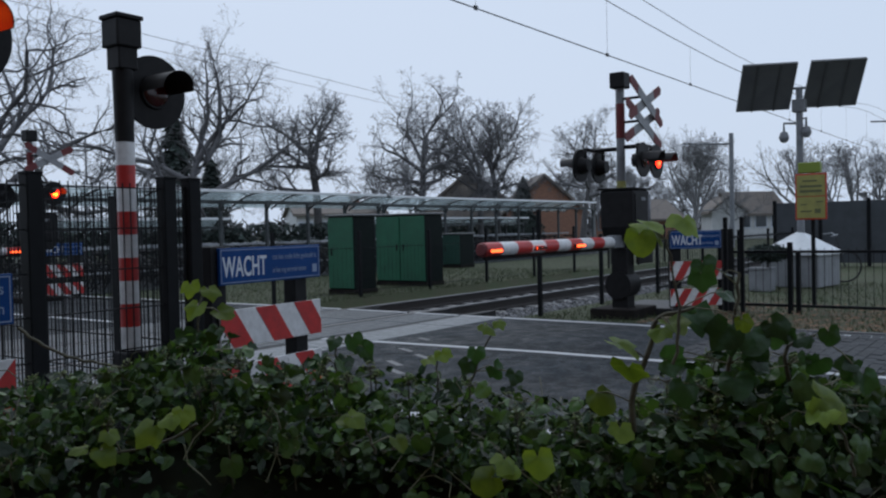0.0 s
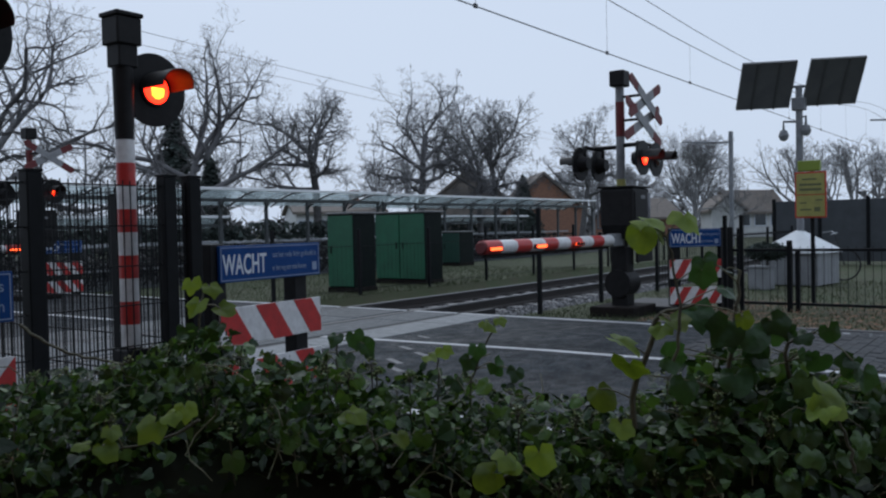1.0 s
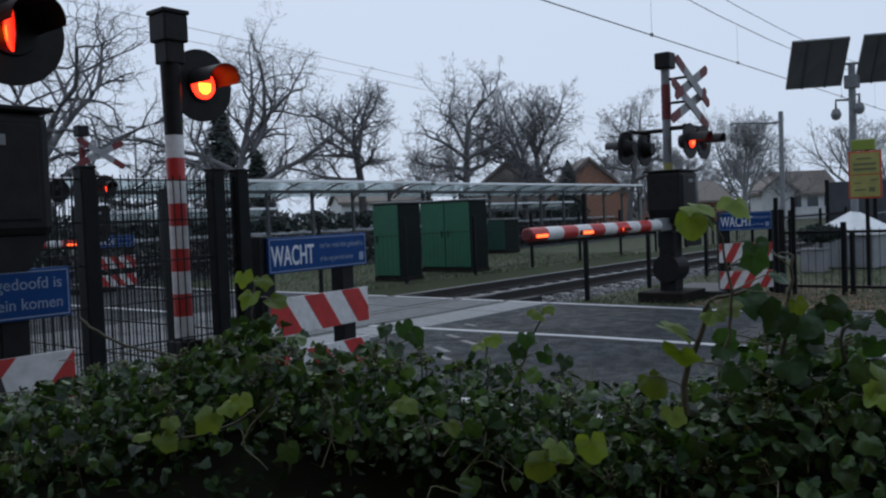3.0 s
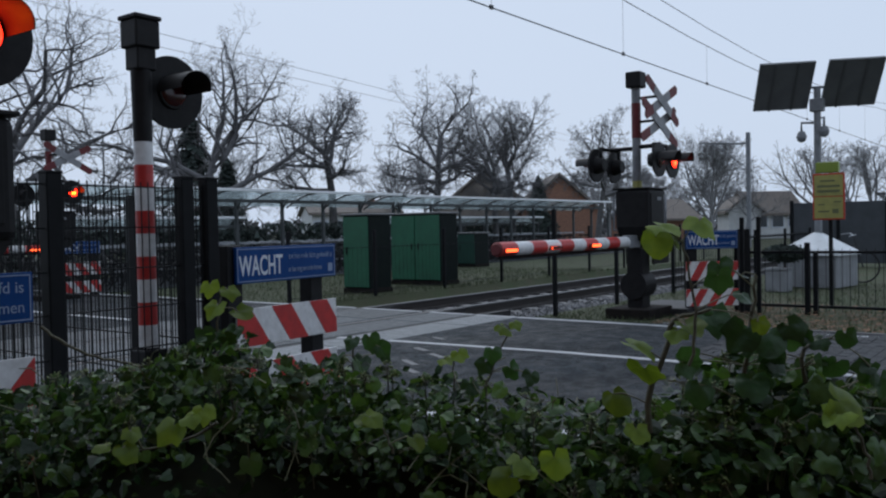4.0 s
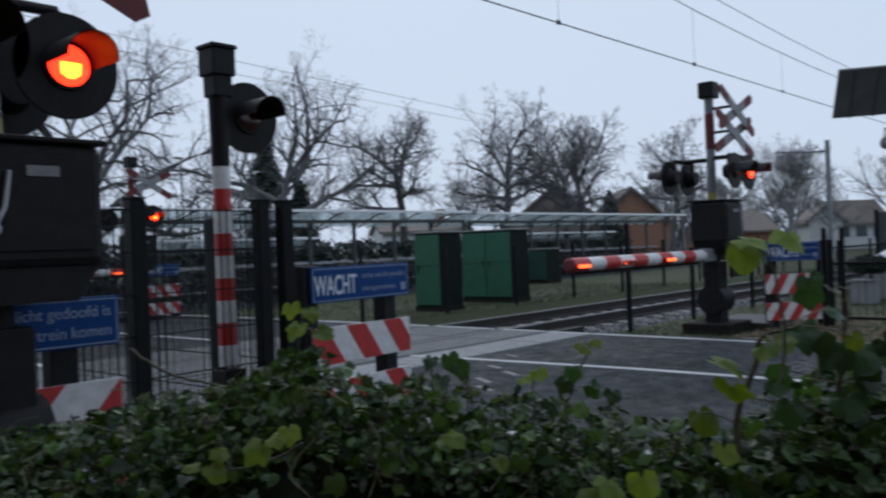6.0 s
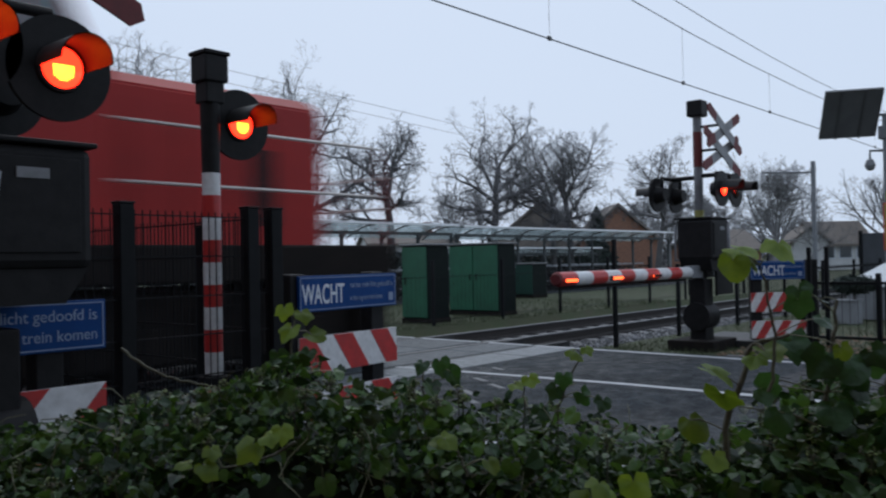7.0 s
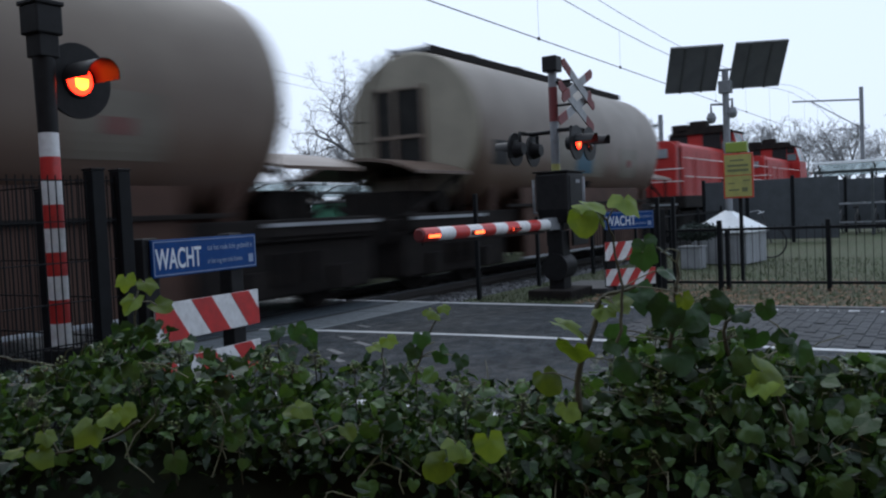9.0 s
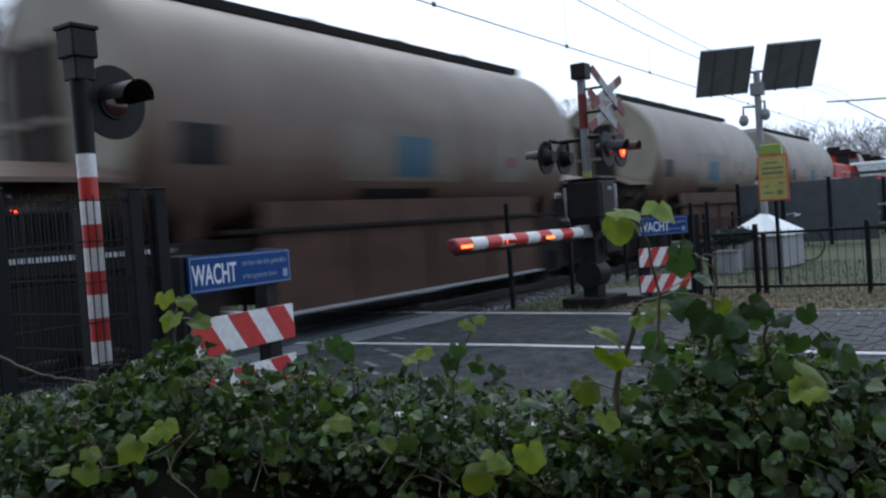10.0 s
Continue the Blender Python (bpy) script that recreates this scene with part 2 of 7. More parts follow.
def asphalt_nodes(m):
    """Coarse chippings, worn wheel bands and wet patches on the road."""
    n, l = m.node_tree.nodes, m.node_tree.links
    b = n["Principled BSDF"]
    tc = n.new("ShaderNodeTexCoord")

    def noise_at(scale, lo, hi, to_lo, to_hi, detail=5, stretch=None):
        z = n.new("ShaderNodeTexNoise")
        z.inputs["Scale"].default_value, z.inputs["Detail"].default_value = scale, detail
        if stretch:
            mp = n.new("ShaderNodeMapping")
            mp.inputs["Scale"].default_value = stretch
            l.new(tc.outputs["Object"], mp.inputs[0])
            l.new(mp.outputs[0], z.inputs["Vector"])
        else:
            l.new(tc.outputs["Object"], z.inputs["Vector"])
        r = n.new("ShaderNodeMapRange")
        r.inputs[1].default_value, r.inputs[2].default_value, r.inputs[3].default_value, r.inputs[4].default_value = lo, hi, to_lo, to_hi
        l.new(z.outputs[0], r.inputs[0])
        return r.outputs[0]

    def mul(a, c):
        t = n.new("ShaderNodeMath")
        t.operation = "MULTIPLY"
        l.new(a, t.inputs[0])
        l.new(c, t.inputs[1])
        return t.outputs[0]
    tone = mul(mul(mul(noise_at(46, 0.34, 0.66, 0.3, 1.9, 2), noise_at(15, 0.36, 0.64, 0.55, 1.55, 6)), noise_at(0.7, 0.35, 0.65, 0.75, 1.3)), noise_at(2.2, 0.35, 0.65, 0.92, 1.1, 6, (1.6, 0.35, 1)))
    cr = n.new("ShaderNodeMix")
    cr.data_type, cr.blend_type = "RGBA", "MULTIPLY"
    cr.inputs[0].default_value = 1.0
    cr.inputs[6].default_value = (0.0185, 0.0235, 0.028, 1)
    l.new(tone, cr.inputs[7])
    l.new(cr.outputs[2], b.inputs["Base Color"])
    l.new(mul(noise_at(0.9, 0.35, 0.65, 0.78, 1.0, 6, (1.4, 0.5, 1)), noise_at(5, 0.38, 0.62, 0.66, 0.95, 7)), b.inputs["Roughness"])
    bp = n.new("ShaderNodeBump")
    bp.inputs["Strength"].default_value, bp.inputs["Distance"].default_value = 0.8, 0.015
    l.new(noise_at(70, 0.2, 0.8, 0, 1, 3), bp.inputs["Height"])
    l.new(bp.outputs[0], b.inputs["Normal"])


asphalt_nodes(ASPHALT)


def lower_dirt_shade(m, brown, lo, hi):
    """Darkening towards the bottom, part rust-brown dirt, part shade put into the colour, with a ragged upper edge."""
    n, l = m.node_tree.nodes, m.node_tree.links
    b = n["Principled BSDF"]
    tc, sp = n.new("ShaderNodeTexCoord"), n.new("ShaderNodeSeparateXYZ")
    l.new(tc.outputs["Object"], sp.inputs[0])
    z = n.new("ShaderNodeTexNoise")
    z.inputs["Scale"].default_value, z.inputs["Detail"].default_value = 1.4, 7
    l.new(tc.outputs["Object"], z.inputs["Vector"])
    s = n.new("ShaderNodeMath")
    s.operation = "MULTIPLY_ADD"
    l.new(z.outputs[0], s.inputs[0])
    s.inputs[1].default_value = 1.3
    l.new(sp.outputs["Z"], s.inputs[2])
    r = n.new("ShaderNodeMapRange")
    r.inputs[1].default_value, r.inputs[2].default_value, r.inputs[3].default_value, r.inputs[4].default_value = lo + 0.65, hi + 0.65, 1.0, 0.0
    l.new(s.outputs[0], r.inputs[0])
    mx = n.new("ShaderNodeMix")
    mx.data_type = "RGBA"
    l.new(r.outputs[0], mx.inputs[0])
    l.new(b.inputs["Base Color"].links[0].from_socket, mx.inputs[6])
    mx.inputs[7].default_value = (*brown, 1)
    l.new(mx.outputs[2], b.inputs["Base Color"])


# Brown dirt and painted shade together on the lower shell.
lower_dirt_shade(HOPPER, (0.088, 0.052, 0.039), 1.5, 3.9)


def glazing(name, tint, clear):
    """Thin roof glazing: part clear, part milky with wet dirt."""
    m = bpy.data.materials.new(name)
    m.use_nodes = True
    n, l = m.node_tree.nodes, m.node_tree.links
    tr, tl, gl = n.new("ShaderNodeBsdfTransparent"), n.new("ShaderNodeBsdfTranslucent"), n.new("ShaderNodeBsdfGlossy")
    tr.inputs[0].default_value = (0.9, 0.95, 0.95, 1)
    tl.inputs[0].default_value = (*tint, 1)
    gl.inputs["Roughness"].default_value = 0.12
    nz = n.new("ShaderNodeTexNoise")
    nz.inputs["Scale"].default_value, nz.inputs["Detail"].default_value = 1.6, 6
    rg = n.new("ShaderNodeMapRange")
    rg.inputs[1].default_value, rg.inputs[2].default_value = 0.3, 0.7
    rg.inputs[3].default_value, rg.inputs[4].default_value = 1 - clear - 0.15, 1 - clear + 0.2
    l.new(nz.outputs[0], rg.inputs[0])
    a, b = n.new("ShaderNodeMixShader"), n.new("ShaderNodeMixShader")
    l.new(rg.outputs[0], a.inputs[0])
    l.new(tr.outputs[0], a.inputs[1])
    l.new(tl.outputs[0], a.inputs[2])
    b.inputs[0].default_value = 0.12
    l.new(a.outputs[0], b.inputs[1])
    l.new(gl.outputs[0], b.inputs[2])
    l.new(b.outputs[0], n["Material Output"].inputs[0])
    return m


def leafy(m, share, tint):
    """Let light shine through a thin leaf."""
    n, l = m.node_tree.nodes, m.node_tree.links
    tl, mx = n.new("ShaderNodeBsdfTranslucent"), n.new("ShaderNodeMixShader")
    b = n["Principled BSDF"]
    if b.inputs["Base Color"].is_linked:
        g = n.new("ShaderNodeMix")
        g.data_type, g.blend_type = "RGBA", "MULTIPLY"
        g.inputs[0].default_value = 1.0
        l.new(b.inputs["Base Color"].links[0].from_socket, g.inputs[6])
        g.inputs[7].default_value = (*tint, 1)
        l.new(g.outputs[2], tl.inputs[0])
    mx.inputs[0].default_value = share
    l.new(b.outputs[0], mx.inputs[1])
    l.new(tl.outputs[0], mx.inputs[2])
    l.new(mx.outputs[0], n["Material Output"].inputs[0])


IVYMID = mat("ivy_shoot_leaf", (0.03, 0.078, 0.028), 0.32, color2=(0.022, 0.054, 0.018), scale=30, spec=0.35, random_tint=0.45, bump=0.15, bump_scale=90)
leafy(IVYMID, 0.35, (1.5, 1.4, 0.7))
leafy(IVY, 0.35, (1.5, 1.4, 0.7))
leafy(IVYDARK, 0.22, (1.4, 1.3, 0.7))
leafy(IVYYOUNG, 0.5, (1.35, 1.25, 0.6))
GLASS = glazing("shelter_glass", (0.36, 0.41, 0.42), 0.62)


# ---------------------------------------------------------------- mesh helpers
def box(bm, x0, y0, z0, x1, y1, z1, bevel=0.0):
    vs = [bm.verts.new((x, y, z)) for z in (z0, z1) for y in (y0, y1) for x in (x0, x1)]
    fs = [bm.faces.new([vs[i] for i in q]) for q in ((0, 2, 3, 1), (4, 5, 7, 6), (0, 1, 5, 4), (2, 6, 7, 3), (0, 4, 6, 2), (1, 3, 7, 5))]
    if bevel:
        es = list({e for f in fs for e in f.edges})
        bmesh.ops.bevel(bm, geom=es, offset=bevel, segments=2, affect="EDGES", profile=0.5)
    return bm


def tube(bm, a, b, r0, r1=None, n=10, cap=True):
    a, b = Vector(a), Vector(b)
    r1 = r0 if r1 is None else r1
    d = (b - a).normalized()
    u = d.orthogonal().normalized()
    v = d.cross(u)
    rings = []
    for c, r in ((a, r0), (b, r1)):
        rings.append([bm.verts.new(c + r * (math.cos(t) * u + math.sin(t) * v)) for t in (2 * math.pi * i / n for i in range(n))])
    for i in range(n):
        j = (i + 1) % n
        f = bm.faces.new((rings[0][i], rings[0][j], rings[1][j], rings[1][i]))
        f.smooth = n > 6
    if cap:
        for f in (bm.faces.new(rings[0][::-1]), bm.faces.new(rings[1])):
            for e in f.edges:
                e.smooth = False
    return bm


def pipe(bm, pts, r, n=8):
    """One bent round bar through the points."""
    pts = [Vector(p) for p in pts]
    rings, u = [], None
    for i, p in enumerate(pts):
        d = (pts[min(i + 1, len(pts) - 1)] - pts[max(i - 1, 0)]).normalized()
        u = d.orthogonal().normalized() if u is None else (u - d * u.dot(d)).normalized()
        v = d.cross(u)
        rings.append([bm.verts.new(p + r * (math.cos(t) * u + math.sin(t) * v)) for t in (2 * math.pi * k / n for k in range(n))])
    for p, q in zip(rings, rings[1:]):
        for k in range(n):
            j = (k + 1) % n
            bm.faces.new((p[k], p[j], q[j], q[k])).smooth = n > 5
    bm.faces.new(rings[0][::-1])
    bm.faces.new(rings[-1])
    return bm


def prism(bm, outline, axis, lo, hi):
    """An outline of (a, b) pairs pushed along an axis from lo to hi."""
    def p(a, b, c):
        return {"x": (c, a, b), "y": (a, c, b), "z": (a, b, c)}[axis]
    r0 = [bm.verts.new(p(a, b, lo)) for a, b in outline]
    r1 = [bm.verts.new(p(a, b, hi)) for a, b in outline]
    k = len(outline)
    for i in range(k):
        j = (i + 1) % k
        bm.faces.new((r0[i], r0[j], r1[j], r1[i]))
    bm.faces.new(r0[::-1])
    bm.faces.new(r1)
    return bm


def mesh_of(bm, name, material):
    bmesh.ops.recalc_face_normals(bm, faces=bm.faces)
    me = bpy.data.meshes.new(name)
    bm.to_mesh(me)
    bm.free()
    for m in (material if isinstance(material, (list, tuple)) else [material]):
        me.materials.append(m)
    return me


def part(name, bm, material, parent=None, label="", m=None):
    ob = new(name, mesh_of(bm, name, material))
    if parent is not None:
        ob.parent = parent
    if m is not None:
        ob.matrix_basis = m
    if label:
        ob["label"] = label
    return ob


def thing(name, label, category, m=None, group="", kind=""):
    ob = new(name)
    ob.empty_display_size = 0.1
    if m is not None:
        ob.matrix_basis = m
    return tagged(ob, label, category, group, kind)


def solid(name, bm, material, label, category="", kind="", group="", m=None):
    ob = part(name, bm, material, None, "", m)
    return tagged(ob, label, category, group, kind)


def raw(name, verts, faces, material, smooth=False):
    me = bpy.data.meshes.new(name)
    me.from_pydata(verts, [], faces)
    for m in (material if isinstance(material, (list, tuple)) else [material]):
        me.materials.append(m)
    if smooth:
        me.polygons.foreach_set("use_smooth", [True] * len(faces))
    me.update()
    return me


def B():
    return bmesh.new()


def text_part(name, words, size, material, parent, m, label="", extrude=0.003, bold=0.0):
    cu = bpy.data.curves.new(name, "FONT")
    cu.body, cu.size, cu.extrude, cu.offset = words, size, extrude, bold
    ob = new(name + "_curve", cu)
    bpy.context.view_layer.update()
    me = bpy.data.meshes.new_from_object(ob.evaluated_get(bpy.context.evaluated_depsgraph_get()))
    bpy.data.objects.remove(ob)
    me.materials.clear()
    me.materials.append(material)
    o = new(name, me)
    o.parent = parent
    o.matrix_basis = m
    if label:
        o["label"] = label
    return o


# ---------------------------------------------------------------- plan (x along the track, y across it)
RAIL_Y = (8.18, 9.63)
TRACK_Y = 8.905
ROAD_X = (4.55, 10.5)


def ground():
    prof = [(-1500, -0.05), (-40, -0.05), (6.5, -0.05), (6.75, -0.36), (11.15, -0.36), (11.45, -0.05), (60, -0.05), (1500, -0.05)]
    xs = [-1500, -60, 0, 30, 80, 1500]
    verts = [(x, y, z) for x in xs for y, z in prof]
    k = len(prof)
    faces = [(i * k + j, (i + 1) * k + j, (i + 1) * k + j + 1, i * k + j + 1) for i in range(len(xs) - 1) for j in range(k - 1)]
    ob = new("ground", raw("ground", verts, faces, GRASS))
    return tagged(ob, "flat winter grass and soil with a shallow track bed", "ground", kind="structure")


def roads():
    x0, x1 = ROAD_X
    for name, lo, hi in (("road_near", -60.0, 6.46), ("road_far", 10.92, 90.0)):
        solid(name, box(B(), x0, lo, -0.3, x1, hi, 0.0), ASPHALT, "wet dark asphalt road leading over the railway", "road", "structure")
    solid("cycle_path", box(B(), 0.9, 3.0, -0.3, x0 - 0.06, 6.46, -0.005), ASPHALT, "wet asphalt cycle path beside the road", "path", "structure")
    solid("cycle_path_far", box(B(), 0.9, 10.92, -0.3, x0 - 0.06, 40, -0.005), ASPHALT, "wet asphalt cycle path beyond the railway", "path", "structure")
    # painted lines, worn at the edges
    for a, b, w in (((10.27, -30), (10.27, 4.0), 0.11), ((10.27, 4.0), (10.36, 6.46), 0.1), ((10.37, 6.5), (10.39, 7.2), 0.09), ((10.41, 7.28), (10.43, 8.08), 0.09), ((10.44, 8.3), (10.48, 9.52), 0.09),
                    ((10.49, 9.74), (10.51, 10.88), 0.09), ((10.51, 10.93), (10.6, 40), 0.11),
                    ((7.66, -30), (7.66, 4.3), 0.11), ((7.66, 4.3), (7.52, 6.46), 0.1), ((7.52, 6.5), (7.45, 7.2), 0.09),
                    ((7.5, 11.0), (7.5, 30), 0.11), ((4.66, -20), (4.66, 6.1), 0.12), ((4.66, 10.93), (4.66, 30), 0.12)):
        a, b = Vector((*a, 0)), Vector((*b, 0))
        d = b - a
        solid("road_line", box(B(), 0, -w / 2, -0.02, d.length, w / 2, 0.004), ROADPAINT, "worn white painted line on the road", "road line", "structure", m=Matrix.Translation(a) @ pose(0, 0, 0, 0, 0, math.degrees(math.atan2(d.y, d.x))))
    for x, y, l, turn in ((7.13, 5.67, 0.3, 62), (6.84, 5.23, 0.34, 60), (6.36, 5.2, 0.36, 58), (7.95, 6.05, 0.26, 64), (6.0, 4.9, 0.34, 60)):
        solid("road_line", box(B(), -l / 2, -0.035, -0.02, l / 2, 0.035, 0.004), OLDPAINT, "faded remnant of a painted dash on the road", "road line", "structure", m=pose(x, y, 0, 0, 0, turn))
    # kerb stones along the verge
    kerb = thing("kerb", "row of grey concrete kerb stones beside the road", "kerb", kind="structure")
    me = mesh_of(box(B(), 0.0, 0.0, -0.2, 0.12, 0.985, 0.008, 0.006), "kerb_stone", KERB)
    for i in range(26):
        o = new("kerb_stone", me)
        o.parent, o.matrix_basis = kerb, pose(10.52, -21.6 + i, random.uniform(-0.004, 0.004))


def paving():
    """Clay pavers set into the road beside the verge."""
    area = thing("brick_paving", "wet dark clay brick paving beside the verge", "paving", kind="structure")
    me = mesh_of(box(B(), 0.003, 0.003, -0.05, 0.207, 0.102, 0.006, 0.004), "brick", PAVER)
    spots = []
    for j in range(46):
        for i in range(13):
            x, y = 7.74 + 0.21 * i + (0.105 if j % 2 else 0.0), -1.7 + 0.105 * j
            if x < 10.28 and not (j % 2 and i == 12):
                spots.append((x, y))
    spots.sort(key=lambda p: -p[1])
    rng = random.Random(6)
    for x, y in spots[:300]:
        o = new("brick", me)
        o.parent, o.matrix_basis = area, pose(x, y, rng.uniform(-0.003, 0.003), rng.uniform(-1, 1), rng.uniform(-1, 1), rng.uniform(-1, 1))
    bm = B()
    for x, y in spots[300:]:
        z = rng.uniform(0.003, 0.008)
        box(bm, x + 0.003, y + 0.003, -0.05, x + 0.207, y + 0.102, z)
    o = part("brick_field", bm, PAVER, area, "the rest of the brick paving")
    o["kind"] = "stuff"


def crossing_panels():
    deck = thing("crossing_deck", "wet concrete panels of the level crossing between the rails", "level crossing", kind="structure")
    for lo, hi, first, material in ((6.49, 7.165, 0, PALECONCRETE), (7.305, 8.03, 1, CONCRETE), (8.30, 9.52, 1, CONCRETE), (9.74, 10.9, 1, CONCRETE)):
        w = hi - lo
        me = mesh_of(box(B(), 0.006, 0.0, -0.3, 1.194, w, 0.0, 0.012), "concrete_panel", material)
        for i in range(8):
            o = new("concrete_panel", me)
            o.parent, o.matrix_basis = deck, pose(0.85 + 1.2 * i + 0.05 * first, lo, random.uniform(-0.003, 0.002))
    # Dark strips laid wide and flush so the grooves read from the low camera.
    for y, w, z in ((7.235, 0.066, -0.006), (8.085, 0.052, -0.006), (RAIL_Y[0] + 0.07, 0.03, -0.04), (RAIL_Y[1] + 0.068, 0.03, -0.03), (RAIL_Y[1] - 0.068, 0.03, -0.04)):
        part("deck_groove_strip", box(B(), 0.9, y - w, -0.25, 11.3, y + w, z, 0.004), RUBBER, deck, "dark strip in the crossing deck, drawn as a groove")


def rail_profile():
    return [(-0.075, -0.17), (0.075, -0.17), (0.075, -0.155), (0.012, -0.13), (0.012, -0.04), (0.036, -0.03), (0.036, -0.006),
            (0.026, 0.0), (-0.026, 0.0), (-0.036, -0.006), (-0.036, -0.03), (-0.012, -0.04), (-0.012, -0.13), (-0.075, -0.155)]


def track():
    t = thing("railway_track", "single railway track on concrete sleepers and grey ballast", "railway track", kind="structure")
    for y in RAIL_Y:
        bm = B()
        prism(bm, [(y + a, b) for a, b in rail_profile()], "x", -120, 260)
        me = mesh_of(bm, "rail", [RAILSTEEL, RAILHEAD])
        for p in me.polygons:
            if p.center.z > -0.02 and len(p.vertices) == 4:
                p.material_index = 1
        o = new("rail", me)
        o.parent = t
        o["label"] = "steel rail with a polished head"
    bm = B()
    prism(bm, [(-1.25, -0.34), (1.25, -0.34), (1.25, -0.2), (0.9, -0.165), (0.55, -0.165), (0.3, -0.2), (-0.3, -0.2), (-0.55, -0.165), (-0.9, -0.165), (-1.25, -0.2)], "x", -0.13, 0.13)
    me = mesh_of(bm, "sleeper", SLEEPER)
    for i in range(110):
        x = 10.9 + 0.6 * i if i < 95 else -1.0 - 0.6 * (i - 95)
        o = new("sleeper", me)
        o.parent, o.matrix_basis = t, pose(x, TRACK_Y, -0.01)
    # ballast bed: an uneven sheet and loose stones
    rng = np.random.default_rng(3)
    verts, faces = [], []
    for x0, x1, n in ((11.0, 46.0, 120), (-90.0, 1.5, 60), (46.0, 240.0, 40)):
        base = len(verts)
        ys = np.linspace(6.7, 11.2, 15)
        for i in range(n + 1):
            for j, y in enumerate(ys):
                edge = 0.14 if j in (0, 14) else (0.05 if j in (1, 13) else 0.0)
                verts.append((x0 + (x1 - x0) * i / n, float(y), -0.235 - edge + float(rng.normal(0, 0.012))))
        for i in range(n):
            for j in range(14):
                a = base + i * 15 + j
                faces.append((a, a + 15, a + 16, a + 1))
    bed = new("ballast_bed", raw("ballast_bed", verts, faces, BALLAST))
    tagged(bed, "bed of grey crushed stone under the rails", "ballast", kind="structure")
    verts, faces = [], []
    cube = np.array([(x, y, z) for z in (-1, 1) for y in (-1, 1) for x in (-1, 1)], float)
    quads = ((0, 2, 3, 1), (4, 5, 7, 6), (0, 1, 5, 4), (2, 6, 7, 3), (0, 4, 6, 2), (1, 3, 7, 5))
    for i in range(7500):
        x = 10.95 + 22 * rng.random() ** 1.7
        y = rng.uniform(6.75, 8.1) if rng.random() < 0.6 else rng.uniform(8.3, 10.9)
        s = rng.uniform(0.014, 0.032)
        a, b, c = rng.uniform(0, 6.28, 3)
        rot = np.array(Euler((a, b, c)).to_matrix())
        p = (cube * s * rng.uniform(0.6, 1.2, (8, 3))) @ rot.T + (x, y, -0.225 + rng.uniform(0, 0.03) - (0.06 if y < 6.95 else 0))
        base = len(verts)
        verts += [tuple(q) for q in p]
        faces += [tuple(base + k for k in q) for q in quads]
    o = new("ballast_stones", raw("ballast_stones", verts, faces, STONE))
    tagged(o, "loose crushed grey ballast stones", "gravel", kind="stuff")


def verge_growth():
    """Grass blades and dead leaves on the verge and along the track."""
    rng = np.random.default_rng(5)
    verts, faces = [], []
    for i in range(26000):
        u = rng.random()
        if u < 0.55:
            x, y = 10.7 + 9 * rng.random() ** 1.5, rng.uniform(-6, 6.4)
        else:
            x, y = rng.uniform(10.6, 24), 11.3 + 7 * rng.random() ** 1.4
        h, w = rng.uniform(0.03, 0.10), rng.uniform(0.004, 0.009)
        a = rng.uniform(0, 6.28)
        dx, dy = math.cos(a) * w, math.sin(a) * w
        lx, ly = rng.normal(0, 0.03, 2)
        b = len(verts)
        verts += [(x - dx, y - dy, -0.055), (x + dx, y + dy, -0.055), (x + lx, y + ly, -0.05 + h)]
        faces.append((b, b + 1, b + 2))
    tagged(new("grass", raw("grass", verts, faces, BLADE)), "short dull winter grass on the verge", "grass", kind="stuff")
    verts, faces = [], []
    for i in range(5200):
        x = 10.66 + 3.6 * rng.random() ** 1.6
        y = rng.uniform(-6, 4.6)
        s, a = rng.uniform(0.02, 0.05), rng.uniform(0, 6.28)
        c, d = math.cos(a), math.sin(a)
        z = -0.03 + rng.uniform(0, 0.03)
        b = len(verts)
        for u, v, w in ((-1, 0, 0.3), (0, -0.5, 0), (1, 0, 0.35), (0, 0.5, 0.05)):
            verts.append((x + s * (u * c - v * d), y + s * (u * d + v * c), z + s * w * rng.uniform(0.2, 1.0)))
        faces += [(b, b + 1, b + 2), (b, b + 2, b + 3)]
    tagged(new("dead_leaves", raw("dead_leaves", verts, faces, DEADLEAF)), "wet brown fallen leaves on the verge", "leaves", kind="stuff")


# ---------------------------------------------------------------- signals
BLINK = {"A": [], "B": [], "C": []}          # turning lenses of the three phases


